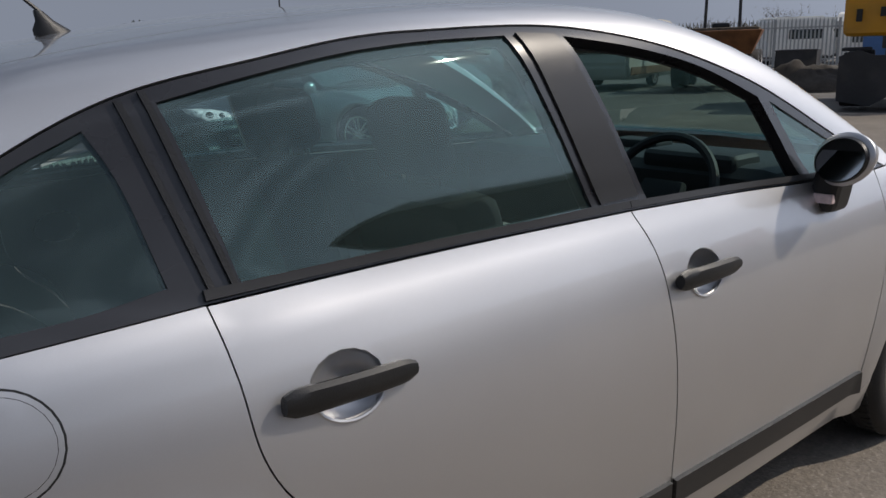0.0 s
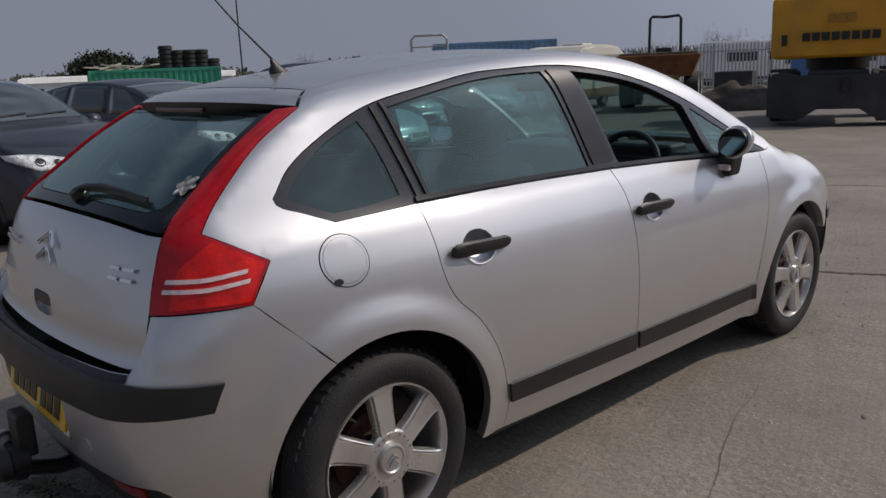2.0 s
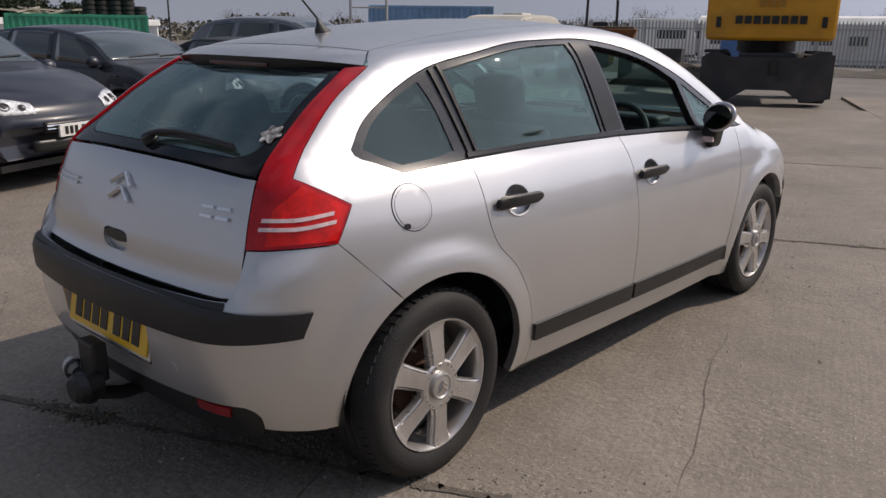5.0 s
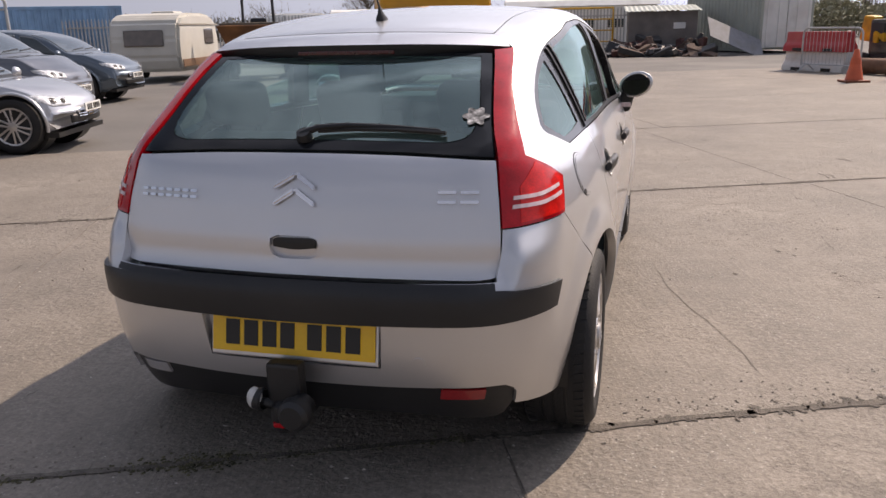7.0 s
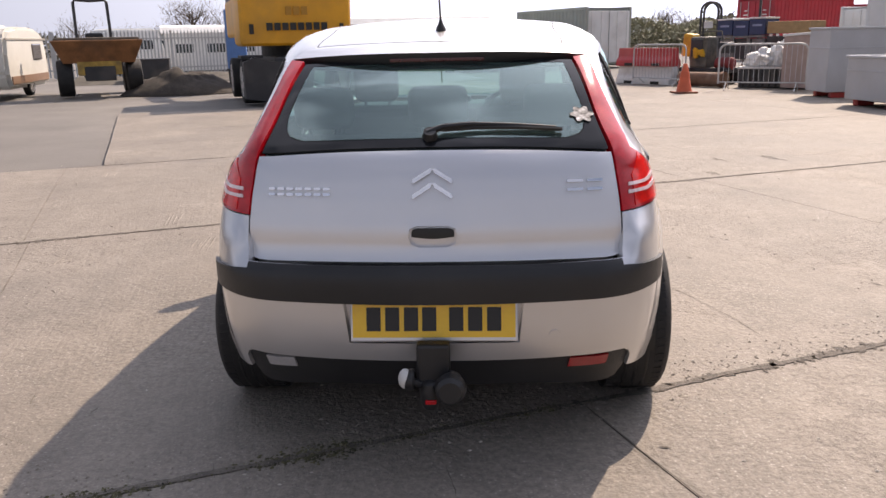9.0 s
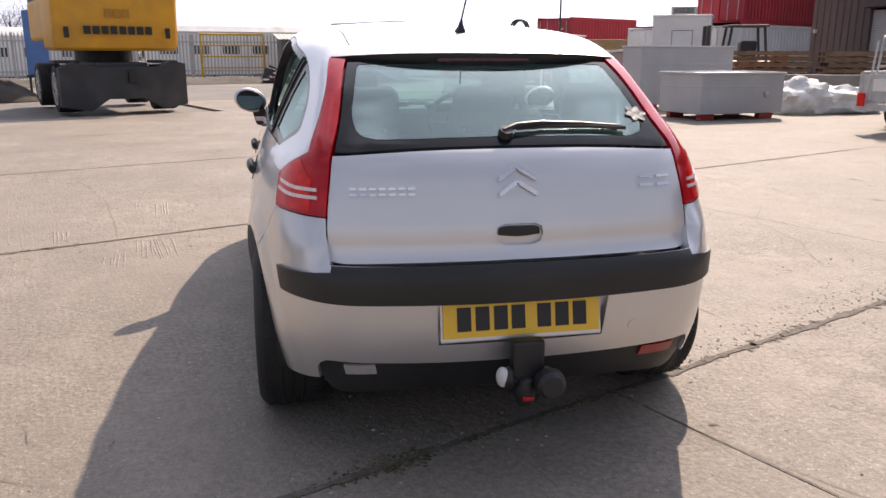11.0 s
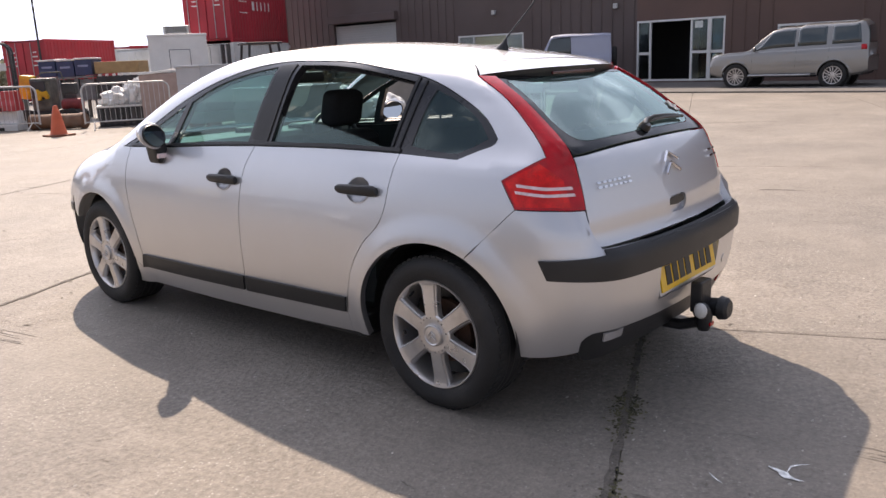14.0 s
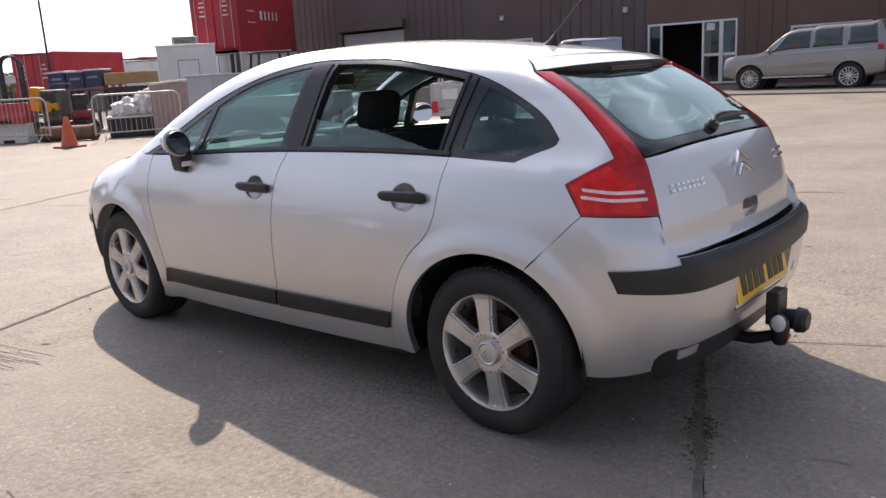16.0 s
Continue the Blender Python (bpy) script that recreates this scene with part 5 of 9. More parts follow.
# fuel flap on the right quarter
flap = [S(-0.086 + 0.0705 * math.cos(a * math.tau / 32), 0.900 + 0.0675 * math.sin(a * math.tau / 32)) for a in range(33)]
groove = [S(-0.086 + 0.0735 * math.cos(a * math.tau / 32), 0.900 + 0.0705 * math.sin(a * math.tau / 32)) for a in range(33)]
panel("fuel_flap_groove", [groove], INK, car, "dark joint round the fuel flap", off=0.0006, depth=0.002, step=0.02)
flap_ob = panel("fuel_flap", [flap], SILVER, car, "round silver fuel flap", off=0.002, depth=0.003, step=0.02)
tab = [S(-0.118 + 0.014 * math.cos(a * math.tau / 12), 0.848 + 0.009 * math.sin(a * math.tau / 12)) for a in range(13)]
for rad, mat, nm, up in ((0.900, PILLAR, "flap_groove", 0.0024), (0.888, SILVER, "flap_centre", 0.0030)):
    disc = [S(-0.086 + 0.0705 * rad * math.cos(a * math.tau / 32), 0.900 + 0.0675 * rad * math.sin(a * math.tau / 32)) for a in range(33)]
    panel(nm, [disc], mat, flap_ob, off=up, depth=0.002, step=0.02)
panel("finger_notch", [tab], TRIM, flap_ob, "dark finger notch", off=0.0035, depth=0.002, step=0.01)


def build_handles():
    """Black pull handles over dished recesses in the doors."""
    for who, (y0, z0) in ((rear_doors, HANDLES[0]), (front_doors, HANDLES[1])):
        for s, sgn in (("R", 1), ("L", -1)):
            y_c = y0
            verts, faces, fractions = [], [], (1.03, 0.99, 0.94, 0.86, 0.72, 0.5, 0.25)
            for f in fractions:
                for a in range(24):
                    q = S(y_c + 0.064 * f * math.cos(a * math.tau / 24), z0 - 0.002 + 0.050 * f * math.sin(a * math.tau / 24))
                    q = q - normals(q[None])[0] * (0.001 + 0.031 * max(0.0, 1 - f ** 3.5))
                    verts.append((q[0] * sgn, q[1], q[2]))
            for i in range(len(fractions) - 1):
                for a in range(24):
                    b = (a + 1) % 24
                    faces.append((24 * i + a, 24 * i + b, 24 * i + 24 + b, 24 * i + 24 + a)[::sgn])
            faces.append(tuple(range(24 * (len(fractions) - 1), 24 * len(fractions)))[::sgn])
            raw("handle_bowl", verts, faces, SILVER, who[s], "dished silver recess behind the handle", smooth=len(faces))
            # silver bead along the lower edge only, added as the bowl's highlight
            arc = []
            for a in range(15):
                q = S(y_c + 0.064 * math.cos(math.pi + a * math.pi / 14), z0 - 0.004 + 0.050 * math.sin(math.pi + a * math.pi / 14))
                q = q + normals(q[None])[0] * 0.0015
                arc.append((q[0] * sgn, q[1], q[2]))
            part("dish_rim", bm_tube(arc, 0.0032, 6), SILVER, who[s], smooth=True)
            bm = bmesh.new()
            rings = []
            n = 17
            for i in range(n):
                t = i / (n - 1)
                y = y_c - 0.112 + 0.224 * t
                q = S(y, z0 - 0.004 - 0.002 * (t - 0.5))
                nn = normals(q[None])[0]
                w = (0.0245 - 0.004 * t) * (1 - abs(2 * t - 1) ** 12 * 0.35)
                out = 0.026 + 0.008 * math.sin(math.pi * t)
                ctr = q + nn * out * 0.5
                ringv = []
                for a in range(10):
                    ang = a * math.tau / 10
                    v = ctr + nn * math.cos(ang) * out * 0.5 + np.array([0, 0, 1]) * math.sin(ang) * w
                    ringv.append(bm.verts.new((v[0] * sgn, v[1], v[2])))
                rings.append(ringv)
            for r0, r1 in zip(rings, rings[1:]):
                for a in range(10):
                    bm.faces.new((r0[a], r0[(a + 1) % 10], r1[(a + 1) % 10], r1[a]))
            bm.faces.new(rings[0])
            bm.faces.new(rings[-1])
            bmesh.ops.recalc_face_normals(bm, faces=bm.faces)
            part("door_handle", bm, TRIM, who[s], "black door handle", smooth=True)


build_handles()


def build_mirrors():
    """Door mirrors: rounded silver shell, black rim, glass, black foot with a repeater."""
    for sgn in (1, -1):
        def place(x, y, z):
            return Vector((sgn * (0.886 + 0.090 * x + 0.010 * z), y - 0.030 * x, 1.044 + 0.070 * z + 0.006 * x))

        bm = bmesh.new()
        bmesh.ops.create_uvsphere(bm, u_segments=32, v_segments=20, radius=1.0)
        for v in bm.verts:
            x, y, z = v.co
            k = 1 - 0.25 * max(0, y)
            v.co = place(x * k, 1.845 + (0.115 * y if y > 0 else 0.02 * y), z * k)
        bmesh.ops.recalc_face_normals(bm, faces=bm.faces)
        house = part("door_mirror", bm, SILVER, car, "silver door mirror", smooth=True)
        bm = bm_lathe([(0.0, 0.0), (0.0, 0.78), (-0.006, 0.815), (0.002, 0.85), (0.012, 0.85)], 36, "Y")
        for v in bm.verts:
            v.co = place(v.co.x, 1.826 + v.co.y, v.co.z)
        bmesh.ops.recalc_face_normals(bm, faces=bm.faces)
        part("mirror_rim", bm, TRIM, house, "black mirror rim", smooth=True)
        bm = bm_lathe([(0, 0.0), (0, 0.77), (0.004, 0.77)], 36, "Y")
        for v in bm.verts:
            v.co = place(v.co.x, 1.8225 + v.co.y + 0.010 * v.co.z, v.co.z)
        bmesh.ops.recalc_face_normals(bm, faces=bm.faces)
        part("mirror_glass", bm, MIRROR, house)
        bm = bm_box((0.075, 0.10, 0.125), (sgn * 0.836, 1.905, 0.955), 0.02)
        for v in bm.verts:
            v.co.x += sgn * 0.25 * (v.co.z - 0.955)
            v.co.y -= 0.2 * (v.co.z - 0.955)
        part("mirror_foot", bm, TRIM, house, "black mirror foot")
        bm = bm_box((0.052, 0.02, 0.026), (sgn * 0.838, 1.860, 0.935), 0.004)
        part("repeater", bm, LENS_CLEAR, house, "clear indicator repeater")


build_mirrors()

# aerial
bm = bm_lathe([(0.0, 0.030), (0.012, 0.026), (0.030, 0.013), (0.048, 0.007), (0.055, 0.0)], 16, "Z")
for v in bm.verts:
    v.co = Vector((v.co.x * 0.75, v.co.y * 1.35 - v.co.z * 0.55, v.co.z)) + Vector((0, 0.245, 1.398))
aerial = part("aerial", bm, TRIM, car, "black roof aerial", smooth=True)
part("whip", bm_tube([(0, 0.222, 1.445), (0, 0.10, 1.56), (0, -0.03, 1.70)], 0.0042, 6, taper=0.0025), TRIM, aerial)


DULL_MARK = material("dull_grey_mark", (0.20, 0.19, 0.185), 0.5, spread=0.1)


def build_wheel():
    """A grey six-spoke wheel with its tyre, looking along +x."""
    w = bm_lathe([(-0.13, 0.208), (-0.03, 0.209), (-0.006, 0.214), (0.006, 0.2195), (0.012, 0.223), (0.013, 0.227), (0.006, 0.230), (-0.02, 0.222), (-0.13, 0.222)], 64, "X", closed=True)
    rim = part("wheel", w, ALLOY, car, "grey six-spoke wheel", smooth=True)
    for k in range(6):
        bm = bmesh.new()
        secs = []
        for r, hw, xo, th in ((0.030, 0.034, 0.006, 0.03), (0.070, 0.036, 0.012, 0.030), (0.11, 0.036, 0.011, 0.028), (0.16, 0.039, 0.007, 0.026), (0.190, 0.042, 0.005, 0.026), (0.207, 0.046, 0.006, 0.026), (0.222, 0.056, 0.010, 0.026)):
            edge = [(hw * 1.04, -th), (hw * 1.0, -0.012), (hw * 0.95, -0.0045), (hw * 0.87, -0.002), (hw * 0.80, -0.0045), (hw * 0.77, -0.0075), (hw * 0.70, 0.0015)]
            prof = [(-q, d) for q, d in edge] + edge[::-1]
            secs.append([bm.verts.new((xo + d, s, r)) for s, d in prof])
        count = len(prof)
        for a, b in zip(secs, secs[1:]):
            for i in range(count):
                bm.faces.new((a[i], a[(i + 1) % count], b[(i + 1) % count], b[i]))
        bm.faces.new(secs[0])
        bm.faces.new(secs[-1][::-1])
        bmesh.ops.recalc_face_normals(bm, faces=bm.faces)
        bmesh.ops.rotate(bm, cent=(0, 0, 0), matrix=Matrix.Rotation(k * math.tau / 6, 3, "X"), verts=bm.verts)
        part("spoke", bm, ALLOY, rim)
    ring = part("hub_ring", bm_lathe([(-0.01, 0.090), (0.008, 0.088), (0.0135, 0.082), (0.0150, 0.064), (0.0120, 0.056), (0.0115, 0.048)], 48, "X"), ALLOY, rim, smooth=True)
    for k in range(22):
        if k % 11 in (4, 5, 10):
            continue
        bm = bm_box((0.0012, 0.0070 if k % 3 else 0.0030, 0.0070), (0.0151, 0, 0.0735))
        bmesh.ops.rotate(bm, cent=(0, 0, 0), matrix=Matrix.Rotation(k * math.tau / 22, 3, "X"), verts=bm.verts)
        part("hub_mark", bm, DULL_MARK, ring, "small dark mark")
    m = Matrix.Rotation(radians(33), 4, "X")
    part("valve", bm_tube([m @ Vector((-0.02, 0, 0.203)), m @ Vector((0.010, 0, 0.190))], 0.0055, 8, taper=0.004), RUBBER, rim, "black rubber valve")
    bm = bm_lathe([(0.012, 0.047), (0.022, 0.046), (0.024, 0.041), (0.020, 0.036), (0.022, 0.0)], 36, "X")
    cap = part("hub_cap", bm, ALLOY, rim, "grey hub cap", smooth=True)
    for z in (0.006, -0.012):
        mark = bmesh.new()
        for s in (-1, 1):
            bm_tube([(0.024, 0.0, z + 0.012), (0.024, s * 0.020, z - 0.006)], 0.0030, 6, bm=mark)
        part("cap_mark", mark, ALLOY, cap, "grey angled mark")
    part("brake_disc", bm_lathe([(-0.085, 0.0), (-0.085, 0.135), (-0.06, 0.135), (-0.06, 0.075), (-0.045, 0.07), (-0.045, 0.0)], 40, "X"), RUST, rim, "rusty brake disc")
    part("wheel_barrel", bm_lathe([(-0.17, 0.0), (-0.17, 0.20), (-0.10, 0.198)], 40, "X"), INK, rim, "dark wheel inside")
    prof = [(0.004, 0.218), (0.016, 0.234), (0.022, 0.262), (0.020, 0.282), (0.010, 0.300), (-0.006, 0.311), (-0.028, 0.3155), (-0.10, 0.3165), (-0.172, 0.3155), (-0.194, 0.311), (-0.21, 0.300),
            (-0.218, 0.275), (-0.214, 0.245), (-0.20, 0.218)]
    bm = bm_lathe(prof, 96, "X", closed=True)
    part("tyre", bm, RUBBER, rim, "worn black tyre", smooth=True)
    bm = bmesh.new()
    for k in range(60):
        a = k * math.tau / 60
        for x0, sk in ((-0.022, 0.02), (-0.185, -0.02)):
            m = Matrix.Rotation(a, 4, "X") @ Matrix.Translation((x0, 0, 0.3135)) @ Matrix.Rotation(sk * 8, 4, "Z")
            bmesh.ops.create_cube(bm, size=1, matrix=m @ Matrix.Diagonal((0.030, 0.021, 0.0075, 1)))
    tagged(part("tread", bm, RUBBER, rim), kind="stuff")
    for r in (-0.066, -0.104, -0.142):
        part("tread_groove", bm_lathe([(r - 0.005, 0.3160), (r - 0.004, 0.3170), (r + 0.004, 0.3170), (r + 0.005, 0.3160)], 64, "X", closed=True), INK, rim)
    for ob in [rim] + [c for c in rim.children_recursive if c.name.split(".")[0] not in ("tyre", "tread", "tread_groove")]:
        ob.data.transform(Matrix.Diagonal((1, 0.968, 0.968, 1)))
    return rim


wheel = build_wheel()
wheel.matrix_basis = pose(0.828, -0.014, 0.3125, 4, 0, 0)
copy_thing(wheel, pose(0.832, 2.608, 0.3135, 21, 0, 0))
copy_thing(wheel, pose(-0.828, -0.009, 0.3125, 0, 0, 180) @ pose(0, 0, 0, 7, 0, 0))
copy_thing(wheel, pose(-0.832, 2.608, 0.3135, 0, 0, 180) @ pose(0, 0, 0, 14, 0, 0))

# arch liners and floor of the car
for yc in (0.01, 2.608):
    for sgn in (1, -1):
        bm = bmesh.new()
        rows = []
        for i in range(25):
            a = radians(-8 + 196 * i / 24)
            yy, zz = yc + 0.375 * math.cos(a), 0.318 + 0.375 * math.sin(a)
            rows.append([bm.verts.new((sgn * x, yy, zz)) for x in (0.40, 0.55, 0.68, 0.775)])
        for r0, r1 in zip(rows, rows[1:]):
            for j in range(3):
                bm.faces.new((r0[j], r0[j + 1], r1[j + 1], r1[j]))
        wall = [bm.verts.new((sgn * 0.40, yc, 0.25))]
        for r0, r1 in zip(rows, rows[1:]):
            bm.faces.new((wall[0], r0[0], r1[0]))
        part("arch_liner", bm, INK, car, "black wheel arch liner")
bm = bm_box((1.30, 3.5, 0.10), (0, 1.45, 0.24), 0.02)
for sgn in (-1, 1):
    bm_box((0.18, 1.75, 0.10), (sgn * 0.70, 1.32, 0.24), 0.02, bm=bm)
part("underbody", bm, INK, car, "dark underbody")
bm = bm_box((1.10, 0.30, 0.26), (0, -0.40, 0.36), 0.04)
part("boot_floor", bm, INK, car, "dark boot floor")


# ---- cabin of the hatchback ----
def build_cabin():
    side_holes = [quarter, rear_light, front_light, corner_light]
    panel_sides("cabin_side_trim", [[S(-0.20, 1.05), S(-0.14, 1.12), S(-0.02, 1.20), S(0.13, 1.27), S(0.37, 1.33), S(0.65, 1.365), S(1.0, 1.372), S(1.25, 1.345), S(1.47, 1.295), S(1.735, 1.21), S(2.03, 1.08), S(2.25, 0.97)],
                                    [S(2.25, 0.97), S(2.2, 0.42)], [S(2.2, 0.42), S(0.45, 0.40)], [S(0.45, 0.40), S(0.30, 0.72), S(-0.10, 0.80), S(-0.25, 0.80)], [S(-0.25, 0.80), S(-0.20, 1.05)]],
                CABIN, car, "dark cabin side trim", holes=side_holes, off=-0.035, depth=0.002, step=0.04)
    panel("headlining", [[T(0.50, 0.10), T(0.53, 0.8), T(0.55, 1.45)], [T(0.55, 1.45), T(0, 1.50), T(-0.55, 1.45)], [T(-0.55, 1.45), T(-0.53, 0.8), T(-0.50, 0.10)], [T(-0.50, 0.10), T(0, 0.08), T(0.50, 0.10)]],
          HEADLINER, car, "pale grey headlining", off=-0.03, depth=0.002, step=0.06)
    bm = bm_box((1.36, 2.3, 0.04), (0, 1.2, 0.30), 0.01)
    part("cabin_floor", bm, CLOTH, car, "dark carpet")
    # dashboard
    bm = bm_box((1.38, 0.55, 0.30), (0, 2.20, 0.80), 0.08, segments=3)
    for v in bm.verts:
        if v.co.z > 0.85:
            v.co.z += 0.03 - 0.10 * (v.co.y - 2.0) * 0.3
    part("dashboard", bm, CABIN, car, "dark moulded dashboard", smooth=True)
    bm = bm_box((0.34, 0.16, 0.07), (0.36, 2.02, 0.975), 0.03, segments=3)
    part("instrument_cowl", bm, CABIN, car, smooth=True)
    bm = bm_box((0.20, 0.10, 0.04), (0.0, 2.20, 0.985), 0.012)
    part("display_pod", bm, CABIN, car)
    # steering wheel
    rimp = [(0.185 * math.cos(k * math.tau / 40), 0.185 * math.sin(k * math.tau / 40), 0) for k in range(41)]
    bm = bm_tube(rimp, 0.015, 8)
    bm_box((0.15, 0.12, 0.04), (0, -0.01, -0.02), 0.02, bm=bm)
    for a in (0, 180, 250, 290):
        c, s = math.cos(radians(a)), math.sin(radians(a))
        bm_tube([(0.05 * c, 0.05 * s, -0.015), (0.178 * c, 0.178 * s, 0)], 0.012, 6, bm=bm)
    bmesh.ops.transform(bm, matrix=pose(0.36, 1.80, 0.90, 62, 0, 0), verts=bm.verts)
    part("steering_wheel", bm, CABIN, car, "black steering wheel", smooth=True)

    def seat(x, y, width, front):
        bm = bm_box((width, 0.50, 0.16), (0, 0, 0.46), 0.05, segments=3)
        s = part("front_seat" if front else "rear_seat", bm, CLOTH, car, "dark cloth seat", smooth=True)
        bm = bm_box((width * 0.94, 0.13, 0.60), (0, 0, 0.30), 0.05, segments=3)
        for v in bm.verts:
            v.co.x *= 1 - 0.16 * max(0, v.co.z - 0.3)
        bmesh.ops.transform(bm, matrix=pose(0, -0.24, 0.46, 16 if front else 20, 0, 0), verts=bm.verts)
        part("seat_back", bm, CLOTH, s, smooth=True)
        heads = (0,) if front else (-0.42, 0, 0.42)
        for hx in heads:
            bm = bm_box((0.22, 0.10, 0.175 if front else 0.15), (hx, 0, 0.72 if front else 0.69), 0.048, segments=4)
            bmesh.ops.transform(bm, matrix=pose(0, -0.24, 0.46, 14, 0, 0), verts=bm.verts)
            part("headrest", bm, CLOTH, s, smooth=True)
            bm = bmesh.new()
            for px in (-0.06, 0.06):
                bm_tube([(hx + px, 0, 0.55), (hx + px, 0, 0.66)], 0.007, 6, bm=bm)
            bmesh.ops.transform(bm, matrix=pose(0, -0.24, 0.46, 14, 0, 0), verts=bm.verts)
            part("headrest_stem", bm, CHROME, s)
        s.matrix_basis = pose(x, y, 0)

    seat(0.36, 1.28, 0.50, True)
    seat(-0.36, 1.37, 0.50, True)
    seat(0.0, 0.28, 1.28, False)
    # boot trim behind the seats
    bm = bm_box((1.12, 0.30, 0.30), (0, -0.18, 0.60), 0.05)
    part("boot_trim", bm, CABIN, car)
    # inside mirror, sun visor
    bm = bm_box((0.22, 0.03, 0.06), (0, 1.62, 1.30), 0.012)
    part("inside_mirror", bm, CABIN, car)
    for sgn in (1, -1):
        bm = bm_box((0.36, 0.15, 0.02), (sgn * 0.33, 1.52, 1.345), 0.008, rot=Matrix.Rotation(radians(-12), 4, "X"))
        part("sun_visor", bm, HEADLINER, car, "pale sun visor")


build_cabin()


# ---- other vehicles ----
CAR_GLASS = material("dark_car_glass", (0.03, 0.045, 0.05), 0.06, spread=0.2, scale=1.5, bump=0.0, coat=1.0, coat_rough=0.01)
DARK_STEEL = material("dark_grey_steel", (0.045, 0.046, 0.050), 0.55, metal=0.3, spread=0.2, scale=3, dirt=(0.14, 0.12, 0.10), dirt_amount=0.5)
LAMP_GLASS = material("bright_headlamp", (0.70, 0.72, 0.74), 0.12, spread=0.45, scale=18, fine=60, bump=0.2, coat=1.0)
WHITE_PLATE = material("white_plate_film", (0.75, 0.75, 0.72), 0.4, spread=0.05, bump=0.0)


def far_wheel(parent, x, y, r, sgn, spokes=5, width=0.19):
    """A wheel of a parked vehicle: tyre, rim and spokes."""
    bm = bm_lathe([(0.0, r * 0.66), (0.012, r * 0.72), (0.016, r * 0.86), (0.0, r * 0.97), (-0.03, r), (-width + 0.02, r), (-width, r * 0.9), (-width, r * 0.5)], 40, "X")
    w = part("wheel", bm, RUBBER, parent, "black tyre", smooth=True)
    rim = bm_lathe([(-0.09, 0.0), (-0.09, r * 0.58), (-0.01, r * 0.64), (0.008, r * 0.68), (-0.004, r * 0.70)], 36, "X")
    part("rim_well", rim, INK, w)
    bm = bm_lathe([(-0.012, r * 0.60), (0.004, r * 0.63), (0.010, r * 0.68), (0.002, r * 0.70), (-0.03, r * 0.66)], 40, "X", closed=True)
    part("rim", bm, ALLOY, w, smooth=True)
    for k in range(spokes):
        bm = bmesh.new()
        for d in (-1, 1):
            bm_box((0.022, r * 0.075, r * 0.60), (-0.006, d * r * 0.075, r * 0.33), 0.004, bm=bm, segments=1, rot=Matrix.Rotation(-d * 0.12, 4, "X"))
        bmesh.ops.rotate(bm, cent=(0, 0, 0), matrix=Matrix.Rotation(k * math.tau / spokes, 3, "X"), verts=bm.verts)
        part("spoke", bm, ALLOY, w)
    part("hub", bm_lathe([(-0.02, r * 0.17), (0.012, r * 0.16), (0.018, 0.0)], 20, "X"), ALLOY, w)
    w.matrix_basis = pose(x, y, r, 11, 0, 0 if sgn > 0 else 180)
    return w


